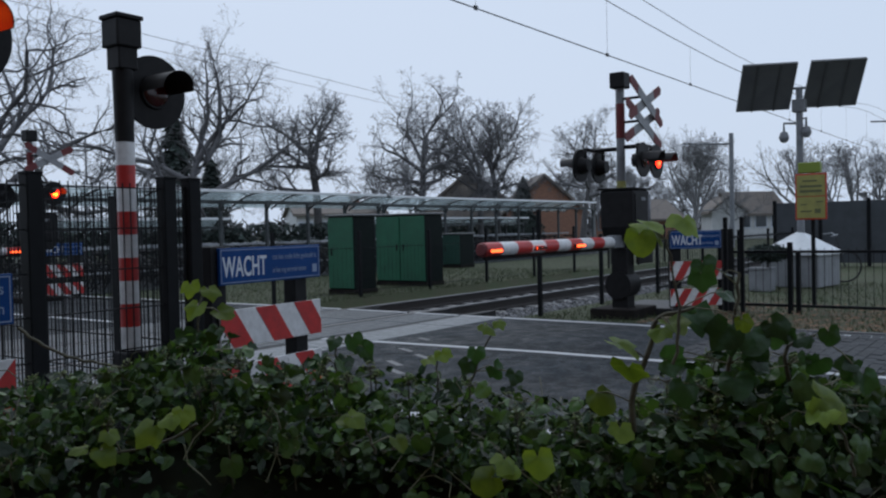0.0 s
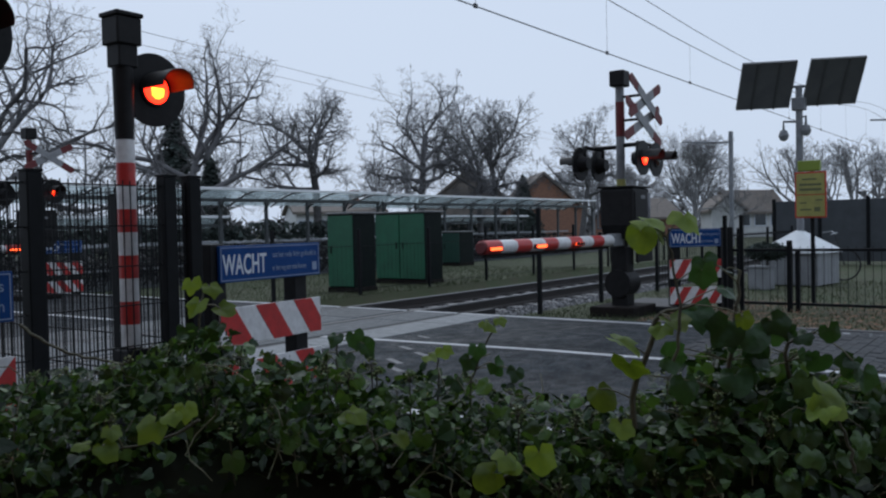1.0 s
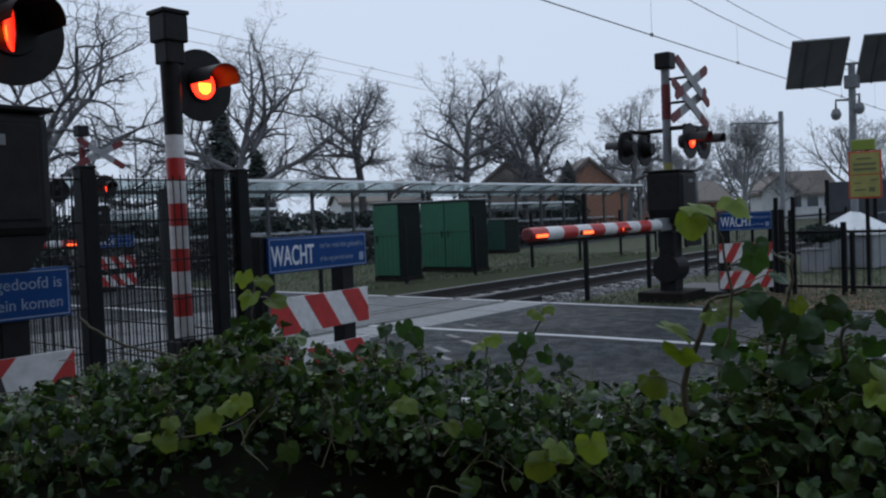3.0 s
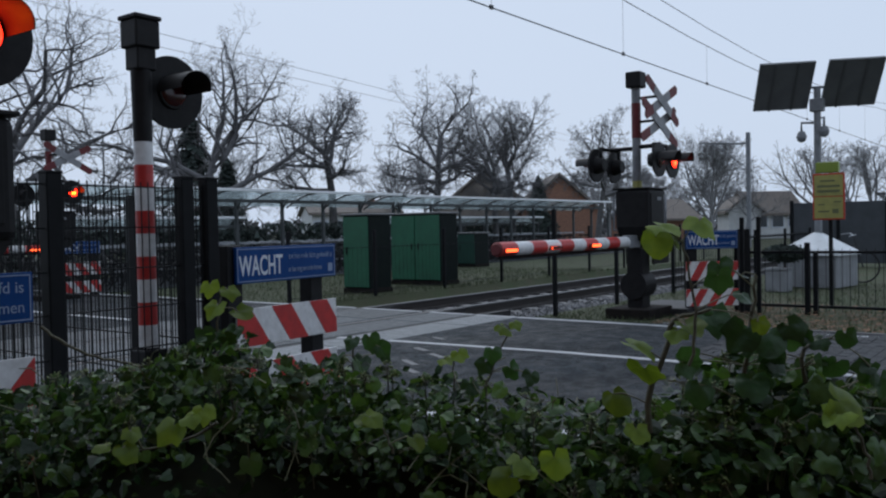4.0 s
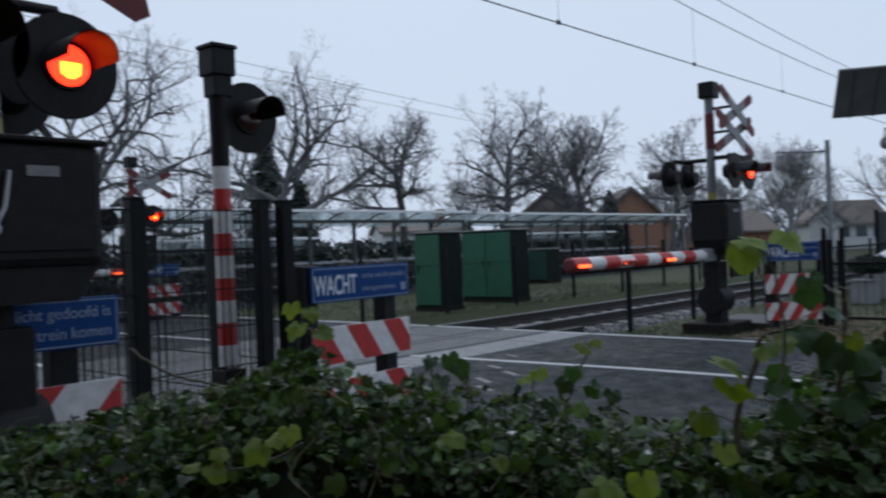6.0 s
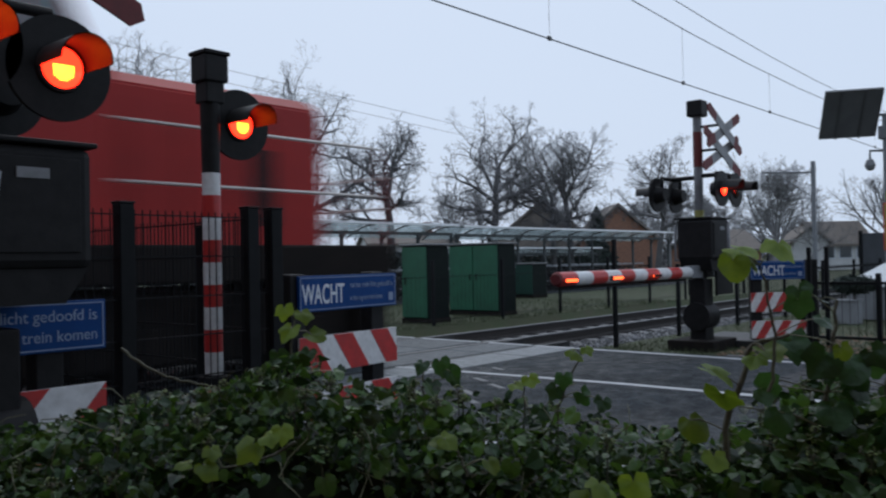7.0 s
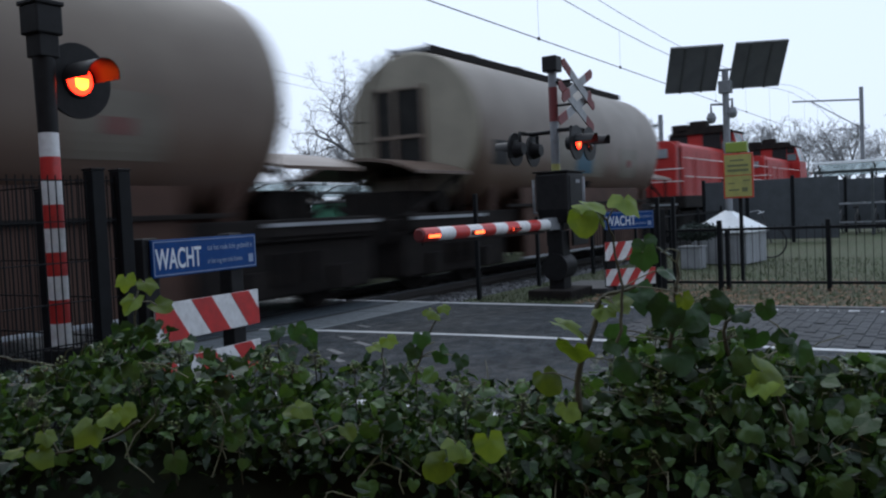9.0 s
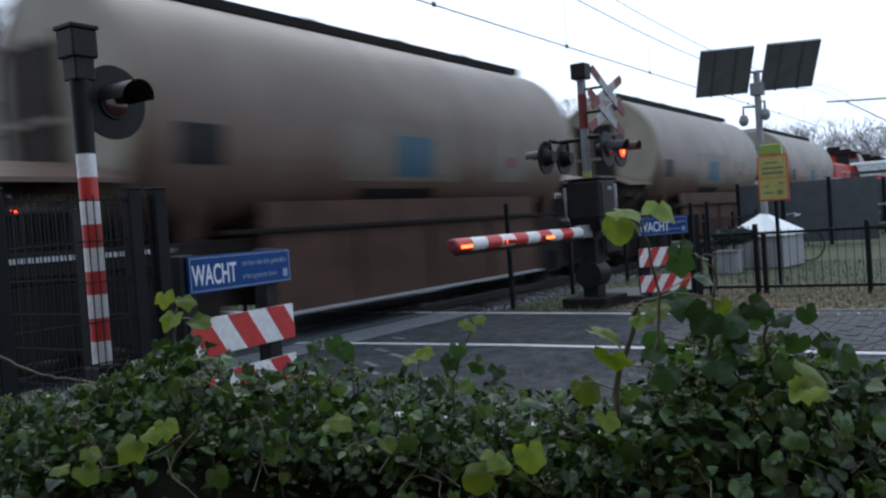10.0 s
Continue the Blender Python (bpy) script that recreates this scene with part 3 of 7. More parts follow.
def disc_lamp(parent, x, y, z, face, phase, tilt=0.0, core=None):
    """A black disc with a hooded lens. face: -1 looks to -y, +1 to +y. The lens turns in its housing to show or hide its lit face."""
    rot = pose(x, y, z, 0, 0, (0 if face < 0 else 180) + tilt)
    bm = B()
    n = 40
    prism(bm, [(0.245 * math.cos(2 * math.pi * i / n), 0.245 * math.sin(2 * math.pi * i / n)) for i in range(n)], "y", -0.012, 0.012)
    tube(bm, (0, 0.012, 0), (0, 0.14, 0), 0.13, 0.09, 20)
    lamp = part("lamp_disc", bm, BLACK, parent, "black round backing disc of a flashing light", rot)
    # hood: an open half tube over the lens
    bm = B()
    k, r, ln = 16, 0.116, 0.30
    for rr in (r, r - 0.006):
        ring = []
        for i in range(k + 1):
            a = math.radians(-4 + 188 * i / k)
            cut = ln * (0.9 + 0.1 * max(0.0, math.sin(a)))
            ring.append((bm.verts.new((rr * math.cos(a), -0.012, rr * math.sin(a))), bm.verts.new((rr * 1.04 * math.cos(a), -cut, rr * 0.96 * math.sin(a)))))
        for p, q in zip(ring, ring[1:]):
            f = bm.faces.new((p[0], q[0], q[1], p[1]))
            f.smooth = True
    part("hood", bm, HOOD, lamp)
    bm = B()
    tube(bm, (0, -0.013, 0), (0, -0.03, 0), 0.118, 0.112, 24)
    part("lens_rim", bm, BLACK, lamp)
    # lens drum with one glowing and one dark face
    bm = B()
    bmesh.ops.create_uvsphere(bm, u_segments=48, v_segments=32, radius=0.1, matrix=Matrix.Diagonal((1, 0.3, 1, 1)))
    me = mesh_of(bm, "lens", [LIT, DARKLENS, core or LITCORE])
    for p in me.polygons:
        c = p.center
        p.use_smooth = True
        if c.y > 0.002:
            p.material_index = 1
        elif math.hypot(c.x, c.z + 0.014) < 0.05 and c.z < 0.014:
            p.material_index = 2
    lens = new("lens", me)
    lens.parent, lens.matrix_basis = lamp, pose(0, -0.022, 0)
    lens["label"] = "red domed signal lens"
    BLINK[phase].append(lens)
    return lamp


def andreas_cross(parent, x, y, z, rows=((0.0, 0.58), (-0.31, 0.63))):
    """Railway warning cross: flat crosses one above the other, white with red pointed ends, both colours darkened for
    shade.
    """
    def arm(a, b, off):
        a, b = Vector((a[0], off, a[1])), Vector((b[0], off, b[1]))
        d = (b - a).normalized()
        up = Vector((-d.z, 0, d.x)) * 0.066
        tip = d * 0.05
        bm = B()
        for p, q, red in ((0, 0.24, 1), (0.24, 0.76, 0), (0.76, 1, 1)):
            A, C = a.lerp(b, p), a.lerp(b, q)
            ring = [A - up, C - up, C + up, A + up]
            if p == 0:
                ring = [A - up + tip, C - up, C + up, A + up + tip, A]
            elif q == 1:
                ring = [A - up, C - up - tip, C, C + up - tip, A + up]
            k = len(ring)
            vs = [bm.verts.new(v + Vector((0, o, 0))) for o in (-0.008, 0.008) for v in ring]
            quads = [tuple(range(k)), tuple(range(2 * k - 1, k - 1, -1))] + [(i, k + i, k + (i + 1) % k, (i + 1) % k) for i in range(k)]
            for fc in quads:
                bm.faces.new([vs[t] for t in fc]).material_index = 0 if red else 1
        part("cross_arm", bm, [DULLRED, DULLWHITE], parent, "white cross arm with red ends, in a shaded tone", pose(x, y, z))
    for dz, w in rows:
        arm((-w, dz + 0.285), (w, dz - 0.285), -0.02 if dz else -0.06)
        arm((-w, dz - 0.25), (w, dz + 0.25), 0.0 if dz else -0.04)


def crossing_mast(x, y, boom=True, single=False, turn=0, label="", phases="AB", z=0.0, lamps=((-0.24, 2.2), (0.24, 2.2)), lamp_y=-0.44):
    """Half-barrier mast: plinth, column, relay box, lamps, warning cross; the boom lies towards -x."""
    t = thing("crossing_mast", label, "railway signal", pose(x, y, z, 0, 0, turn))
    part("plinth", box(B(), -0.42, -0.34, -0.15, 0.42, 0.34, 0.1, 0.02), UNDER, t, "dark concrete plinth")
    bm = B()
    box(bm, -0.14, -0.12, 0.08, 0.14, 0.12, 0.95, 0.015)
    tube(bm, (-0.19, 0, 0.42), (0.19, 0, 0.42), 0.2, 0.2, 20)
    part("barrier_machine", bm, BLACK, t, "black cast barrier drive housing")
    part("relay_box", box(B(), -0.21, -0.26, 1.22, 0.43, 0.26, 1.8, 0.045), BLACK, t, "black relay box with rounded edges")
    part("relay_box_foot", prism(B(), [(-0.2, 1.24), (0.42, 1.24), (0.3, 1.06), (-0.12, 1.06)], "y", -0.23, 0.23), BLACK, t)
    bm = B()
    box(bm, -0.225, -0.28, 1.8, 0.445, 0.28, 1.825, 0.008)
    box(bm, -0.14, -0.272, 1.3, 0.36, -0.26, 1.74, 0.004)
    part("relay_box_lid", bm, BLACK, t)
    part("box_plate", box(B(), 0.06, -0.279, 1.64, 0.21, -0.2725, 1.69, 0.002), GREYPOLE, t, "small pale plate on the relay box")
    if not boom:
        bm = B()
        pipe(bm, [(-0.02, -0.29, 1.66), (-0.05, -0.31, 1.5), (-0.1, -0.31, 1.4)], 0.012, 6)
        tube(bm, (-0.1, -0.32, 1.4), (-0.1, -0.26, 1.4), 0.03, n=10)
        part("box_latch", bm, GALV, t, "pale steel latch lever")
    bm = B()
    for bx in (0.02, 0.11, 0.2):
        tube(bm, (bx, 0.05, 1.82), (bx, 0.05, 1.86), 0.035, 0.03, 8)
    part("cable_glands", bm, BLACK, t)
    for sy in (-0.4, 0.4) if boom else ():
        part("guard_bar", pipe(B(), [(0.05, 0, 1.22), (0.05, sy, 1.22), (0.05, sy, 1.72)], 0.022), GREYPOLE, t)
    bm = B()
    tube(bm, (0, 0, 0.9), (0, 0, 1.26), 0.085, n=16)
    part("lower_pole", bm, BLACK, t)
    bm = B()
    tube(bm, (0, 0, 1.82), (0, 0, 3.3), 0.062, n=16)
    part("pole", bm, GREYPOLE, t, "grey painted steel pole")
    bm = B()
    tube(bm, (0, 0, 1.83), (0, 0, 1.93), 0.068, n=16)
    part("yellow_band", bm, YELLOW, t)
    bm = B()
    tube(bm, (0, 0, 2.55), (0, 0, 3.05), 0.066, n=16)
    part("red_band", bm, DULLRED, t)
    part("bell", box(B(), -0.115, -0.115, 3.27, 0.115, 0.115, 3.5, 0.02), BLACK, t, "black bell housing on top")
    # lamp arms
    bm = B()
    pipe(bm, [(0, 0.0, 2.42), (0, lamp_y + 0.08, 2.42)], 0.032)
    pipe(bm, [(lamps[0][0], lamp_y + 0.08, 2.42), (lamps[1][0], lamp_y + 0.08, 2.42)], 0.028)
    for sx, lz in lamps:
        pipe(bm, [(sx, lamp_y + 0.08, 2.42), (sx, lamp_y + 0.08, lz)], 0.026)
    part("lamp_arm", bm, BLACK, t)
    bm = B()
    pipe(bm, [(0, 0.0, 2.40), (0, 0.42, 2.40)], 0.032)
    pipe(bm, [(-0.3, 0.42, 2.40), (0.3, 0.42, 2.40)], 0.028)
    for sx in (-0.3, 0.3):
        pipe(bm, [(sx, 0.42, 2.42), (sx, 0.42, 2.2)], 0.026)
    part("lamp_arm", bm, BLACK, t)
    core = BOOMLIT if boom else LITCORE
    for (sx, lz), ph in zip(lamps, phases):
        disc_lamp(t, sx, lamp_y, lz, -1, ph, core=core)
    disc_lamp(t, -0.3, 0.5, 2.17, 1, phases[1], core=core)
    disc_lamp(t, 0.3, 0.5, 2.17, 1, phases[0], core=core)
    if single:
        andreas_cross(t, 0.2, -0.34, 2.9, ((0.0, 0.52),))
    else:
        andreas_cross(t, 0.02, -0.34, 3.04)
    for z in (2.78, 2.98 if single else 3.12):
        part("cross_bracket", pipe(B(), [(0, 0, z), (0, -0.34, z)], 0.02), BLACK, t)
    if boom:
        bm = B()
        box(bm, -0.42, -0.06, 0.965, 0.75, 0.06, 1.145, 0.012)
        part("boom_holder", bm, GREYPOLE, t, "grey steel boom holder with counterweight")
        for sy in (-0.2, 0.2):
            part("counterweight", box(B(), 0.05, sy - 0.02, 0.72, 0.62, sy + 0.02, 1.12, 0.01), BLACK, t)
        barrier_boom(x, y, turn)
    return t


def barrier_boom(x, y, turn=0, side=1):
    """Lowered boom from (x, y): it lies towards -x, or towards +x where side is -1."""
    t = thing("barrier_boom", "lowered red and white striped barrier boom with red lamps", "barrier", pose(x, y, 0, 0, 0, turn))
    L, k = 3.32, 10
    for i in range(k):
        a, b = side * (-0.42 - L * i / k), side * (-0.42 - L * (i + 1) / k)
        part("boom_stripe", tube(B(), (b, 0, 1.05), (a, 0, 1.05), 0.078 + 0.001 * (i % 2), n=18), WHITE if i % 2 == 0 else RED, t)
    part("boom_tip_cap", tube(B(), (side * -3.765, 0, 1.05), (side * -3.735, 0, 1.05), 0.06, 0.08, 18), DULLRED, t)
    ends = sorted((side * -3.7, side * -0.5))
    part("boom_underside_rail", box(B(), ends[0], -0.012, 0.935, ends[1], 0.012, 0.975, 0.004), UNDER, t)
    for px, ph in ((side * -3.58, "on"), (side * -2.58, "A"), (side * -1.55, "B")):
        part("boom_lamp_housing", box(B(), px - 0.13, -0.088, 1.005, px + 0.13, -0.06, 1.062, 0.006), DULLRED, t)
        if ph == "on":
            part("boom_lamp", box(B(), px - 0.115, -0.100, 1.017, px + 0.115, -0.0905, 1.05), BOOMLIT, t, "lit red boom lamp")
        else:
            bm = B()
            box(bm, -0.115, -0.006, -0.017, 0.115, 0.0, 0.017)
            box(bm, -0.115, 0.0, -0.017, 0.115, 0.006, 0.017)
            me = mesh_of(bm, "boom_lamp", [BOOMLIT, DARKLENS])
            for p in me.polygons:
                if p.center.y > 0:
                    p.material_index = 1
            o = new("boom_lamp", me)
            o.parent, o.matrix_basis = t, pose(px, -0.112, 1.034)
            o["label"] = "flashing red boom lamp"
            BLINK[ph].append(o)
    if side < 0:
        part("drive_housing", box(B(), -0.16, -0.14, -0.1, 0.16, 0.14, 0.97, 0.015), BLACK, t, "black barrier drive housing")
        part("boom_holder", box(B(), -0.6, -0.06, 0.965, 0.42, 0.06, 1.145, 0.012), GREYPOLE, t)
    return t


def striped_post():
    t = thing("warning_light_post", "red and white striped post with a black flashing light", "railway signal", pose(3.29, 4.9, 0, 0, 0, 0))
    z0, h = 0.40, 0.1495
    for i in range(1, 10):
        bm = B()
        tube(bm, (0, 0, z0 + h * i), (0, 0, z0 + h * (i + 1)), 0.06, n=24)
        part("stripe", bm, RED if i % 2 == 0 else WHITE, t)
    bm = B()
    tube(bm, (0, 0, -0.05), (0, 0, z0 + h), 0.068, n=24)
    box(bm, -0.085, -0.085, -0.05, 0.085, 0.085, z0 + h - 0.01, 0.01)
    part("post_foot", bm, BLACK, t)
    bm = B()
    tube(bm, (0, 0, 1.895), (0, 0, 2.56), 0.06, 0.07, 24)
    box(bm, -0.07, -0.07, 2.36, 0.07, 0.07, 2.52, 0.01)
    part("black_shaft", bm, BLACK, t)
    bm = B()
    box(bm, -0.09, -0.09, 2.5, 0.09, 0.09, 2.68, 0.012)
    box(bm, -0.1, -0.1, 2.68, 0.1, 0.1, 2.71, 0.008)
    part("bell", bm, BLACK, t, "black bell housing on top")
    bm = B()
    pipe(bm, [(0.03, 0.09, 2.26), (0.24, 0.12, 2.26)], 0.045)
    part("lamp_bracket", bm, BLACK, t)
    disc_lamp(t, 0.25, 0.03, 2.25, -1, "A")


def fitted_line(words, height, width, material, parent, x, z, right=False):
    """A line of sign text, squeezed or stretched to its width; right: x is its right end."""
    o = text_part("sign_line", words, height, material, parent, Matrix.Identity(4), extrude=0.001)
    xs = [v.co.x for v in o.data.vertices]
    k = width / (max(xs) - min(xs))
    o.matrix_basis = pose((x - width if right else x) - min(xs) * k, -0.0135, z) @ pose(0, 0, 0, 90, 0, 0) @ Matrix.Diagonal((k, 1, 1, 1))
    return o


def sign_gate(x0, x1, y, head, lines, posts, label, turn=0.0, zoff=0.0, lean=1):
    """Black post gate with a blue warning sign and red-white striped boards below it. lean: the way in which the stripes slant."""
    w = x1 - x0
    t = thing("warning_sign_gate", label, "warning sign", pose(x0, y, zoff, 0, 0, turn))
    for px in posts:
        part("gate_post", box(B(), px - 0.075, 0.02, -0.1, px + 0.075, 0.14, 1.2, 0.01), BLACK, t)
    sign = part("sign_panel", box(B(), 0, -0.012, 0.92, w, 0.012, 1.185, 0.004), BLUE, t, "blue sign panel with white text")
    bm = B()
    for a, b, c, d in ((0.012, 0.932, w - 0.012, 0.938), (0.012, 1.167, w - 0.012, 1.173), (0.012, 0.938, 0.018, 1.167), (w - 0.018, 0.938, w - 0.012, 1.167)):
        box(bm, a, -0.0145, b, c, -0.0125, d)
    part("sign_border", bm, PALEBLUE, sign)
    if head:
        text_part("sign_heading", head, 0.205, LETTER, sign, pose(0.03, -0.0135, 0.978) @ pose(0, 0, 0, 90, 0, 0) @ Matrix.Diagonal((0.60, 1, 1, 1)), extrude=0.001, bold=0.003)
        k = w / 1.14
        fitted_line(lines[0], 0.058, 0.53 * k, PALEBLUE, sign, 0.56 * k, 1.085)
        fitted_line(lines[1], 0.058, 0.40 * k, PALEBLUE, sign, 0.56 * k, 0.985)
        part("sign_emblem", box(B(), w - 0.1, -0.0145, 0.965, w - 0.045, -0.0125, 1.03), PALEBLUE, sign, "pale emblem on the sign")
    else:
        for i, (words, width) in enumerate(zip(lines, (w - 0.1, (w - 0.1) * 0.76))):
            fitted_line(words, 0.085, width, PALEBLUE, sign, w - 0.05, 1.08 - 0.105 * i, True)
    for za, zb in ((0.46, 0.735), (0.08, 0.33)):
        board = part("striped_board", box(B(), 0, -0.008, za, w, 0.008, zb, 0.002), WHITE, t, "white board with slanted red stripes")
        n, sl, off = (5.2, 0.2, 0.35) if lean > 0 else (4.2, -0.235, -0.2) if w > 1 else (w / 0.125, -0.15, 0.35)
        for i in range(-4, 10):
            a, b = w * (i - off) / n, w * (i + 1 - off) / n
            quad = clip_x([(a + sl, za), (b + sl, za), (b, zb), (a, zb)], 0.0, w)
            if len(quad) >= 3 and i % 2 == 0:
                part("red_stripe", prism(B(), quad, "y", -0.0115, -0.0085), RED, board)
    return t


def clip_x(poly, lo, hi):
    for bound, keep in ((lo, 1), (hi, -1)):
        out = []
        for (ax, az), (bx, bz) in zip(poly, poly[1:] + poly[:1]):
            ina, inb = (ax - bound) * keep >= 0, (bx - bound) * keep >= 0
            if ina:
                out.append((ax, az))
            if ina != inb:
                s = (bound - ax) / (bx - ax)
                out.append((bound, az + s * (bz - az)))
        poly = out
        if len(poly) < 3:
            return []
    return poly


# ---------------------------------------------------------------- fences
def mesh_fence(name, a, b, h, posts, label, pitch=0.05, rows=(1.7, 1.36, 1.02, 0.68, 0.35, 0.08), wire=0.0042, post_r=0.045, z=-0.05, post_h=None):
    a, b = Vector((a[0], a[1], z)), Vector((b[0], b[1], z))
    d = (b - a)
    L = d.length
    t = thing(name, label, "fence", Matrix.Translation(a) @ pose(0, 0, 0, 0, 0, math.degrees(math.atan2(d.y, d.x))))
    for p in posts:
        bm = B()
        box(bm, p - post_r, -post_r, 0, p + post_r, post_r, post_h or h + 0.06, 0.006)
        box(bm, p - post_r - 0.004, -post_r - 0.004, (post_h or h + 0.06), p + post_r + 0.004, post_r + 0.004, (post_h or h + 0.06) + 0.015, 0.003)
        part("fence_post", bm, DARKSTEEL, t)
    verts, faces = [], []

    def bar(p, q, r):
        base = len(verts)
        dd = (q - p).normalized()
        u = dd.orthogonal().normalized() * r
        v = dd.cross(u)
        for c in (p, q):
            verts.extend(tuple(c + w) for w in (u, v, -u, -v))
        for i in range(4):
            j = (i + 1) % 4
            faces.append((base + i, base + j, base + 4 + j, base + 4 + i))
    n = int(L / pitch)
    for i in range(n + 1):
        x = L * i / n
        bar(Vector((x, 0, 0.03)), Vector((x, 0, h)), wire)
    for r in rows:
        for off in (-0.006, 0.006):
            bar(Vector((0, off, r)), Vector((L, off, r)), wire * 1.25)
    o = new("wire_mesh", raw("wire_mesh", verts, faces, DARKSTEEL))
    o.parent = t
    o["kind"] = "stuff"
    o["label"] = "dark welded wire mesh"
    return t


def bar_fence(name, a, b, h, label, pitch=0.11, post_every=2.4, z=-0.05, bar_r=0.006, top=0.12, rail=0.02):
    a, b = Vector((a[0], a[1], z)), Vector((b[0], b[1], z))
    d = b - a
    L = d.length
    t = thing(name, label, "fence", Matrix.Translation(a) @ pose(0, 0, 0, 0, 0, math.degrees(math.atan2(d.y, d.x))))
    x = 0.0
    while x <= L + 0.01:
        part("fence_post", box(B(), x - 0.03, -0.03, 0, x + 0.03, 0.03, h + top, 0.006), DARKSTEEL, t)
        x += post_every
    for zz in (0.12, h - 0.05):
        part("fence_rail", box(B(), 0, -rail, zz - rail, L, rail, zz + rail, rail * 0.2), DARKSTEEL, t)
    bm = B()
    tube(bm, (0, 0, 0.05), (0, 0, h), bar_r, n=6)
    me = mesh_of(bm, "fence_bar", DARKSTEEL)
    n = int(L / pitch)
    for i in range(1, n):
        o = new("fence_bar", me)
        o.parent, o.matrix_basis = t, pose(L * i / n, 0, 0)
    return t


# ---------------------------------------------------------------- far side: cabinets, bicycle shelters, trees, houses
FWD, RIGHT = Vector((0.8111, 0.5850, 0)), Vector((0.5850, -0.8111, 0))


def spot(u, d, z=0.0):
    """A place d metres out from the viewpoint and u metres to its side."""
    p = FWD * d + RIGHT * u
    return Vector((p.x, p.y, z))


def bicycle_park():
    # Dark slab added to darken the ground under the bicycles.
    solid("bicycle_park", box(B(), 8.0, 18.2, -0.2, 42.0, 24.2, -0.03), ASPHALT, "wet dark asphalt under the bicycle shelters", "paving", "structure")
    solid("access_slab", box(B(), 11.95, 4.55, -0.12, 13.3, 5.55, 0.06, 0.015), SLAB, "flat dark concrete slab beside the signal mast", "slab")


def cabinet(x, y, dx, dy, h, doors, label, paint=None):
    t = thing("trackside_cabinet", label, "utility cabinet", pose(x, y, -0.05))
    part("cabinet_base", box(B(), -0.02, -0.02, 0, dx + 0.02, dy + 0.02, 0.1, 0.01), UNDER, t)
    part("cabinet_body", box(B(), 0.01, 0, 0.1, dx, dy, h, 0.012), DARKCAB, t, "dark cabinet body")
    part("cabinet_roof", box(B(), -0.05, -0.05, h, dx + 0.05, dy + 0.05, h + 0.05, 0.02), CABROOF, t, "wet grey cabinet roof")
    w = dy / doors
    for i in range(doors):
        door = part("cabinet_door", box(B(), -0.022, w * i + 0.012, 0.13, 0.008, w * (i + 1) - 0.012, h - 0.02, 0.006), paint or GREEN, t, "green sheet steel door")
        bm = B()
        hy = w * i + (0.09 if i else w - 0.11)
        box(bm, -0.045, hy - 0.012, h * 0.5, -0.02, hy + 0.012, h * 0.5 + 0.16, 0.005)
        part("door_handle", bm, BLACK, door)


def bicycle_parts(t):
    for wx in (-0.52, 0.52):
        bm = B()
        n = 18
        pts = [(wx + 0.33 * math.cos(2 * math.pi * i / n), 0, 0.34 + 0.33 * math.sin(2 * math.pi * i / n)) for i in range(n + 1)]
        pipe(bm, pts, 0.02, 4)
        part("wheel", bm, TYRE, t)
    bm = B()
    for a, b in (((-0.52, 0, 0.34), (-0.12, 0, 0.32)), ((-0.12, 0, 0.32), (-0.24, 0, 0.86)), ((-0.52, 0, 0.34), (-0.22, 0, 0.74)),
                 ((-0.12, 0, 0.32), (0.36, 0, 0.78)), ((-0.2, 0, 0.66), (0.34, 0, 0.84)), ((0.52, 0, 0.34), (0.32, 0, 1.0))):
        tube(bm, a, b, 0.016, n=5)
    part("bicycle_frame", bm, BIKE, t)
    bm = B()
    pipe(bm, [(0.14, -0.28, 1.03), (0.3, -0.2, 1.06), (0.32, 0, 1.02), (0.3, 0.2, 1.06), (0.14, 0.28, 1.03)], 0.014, 5)
    part("handlebar", bm, GALV, t)
    part("saddle", box(B(), -0.38, -0.08, 0.88, -0.12, 0.08, 0.95, 0.025), TYRE, t)


def bicycles():
    first = thing("bicycle", "dark city bicycle parked under the shelter", "bicycle", pose(11.0, 20.6, -0.05, 8, 0, 90), "parked bicycles")
    bicycle_parts(first)
    rng = random.Random(8)
    for row, y in ((0, 19.7), (1, 21.0), (2, 22.4)):
        x = 10.0 + 0.3 * row
        while x < 38:
            x += rng.uniform(0.36, 0.62)
            if rng.random() < 0.12:
                continue
            copy_thing(first, pose(x, y + rng.uniform(-0.12, 0.12), -0.05, rng.uniform(-7, 7), 0, rng.choice((84, 90, 96, 268, 274))))
    copy_thing(first, pose(19.75, 4.2, -0.05, 4, 0, -62))
    for k in range(9):
        copy_thing(first, pose(32.0 + rng.uniform(-0.1, 0.1), 3.7 - 0.55 * k, -0.05, rng.uniform(-6, 6), 0, rng.uniform(-8, 8)))


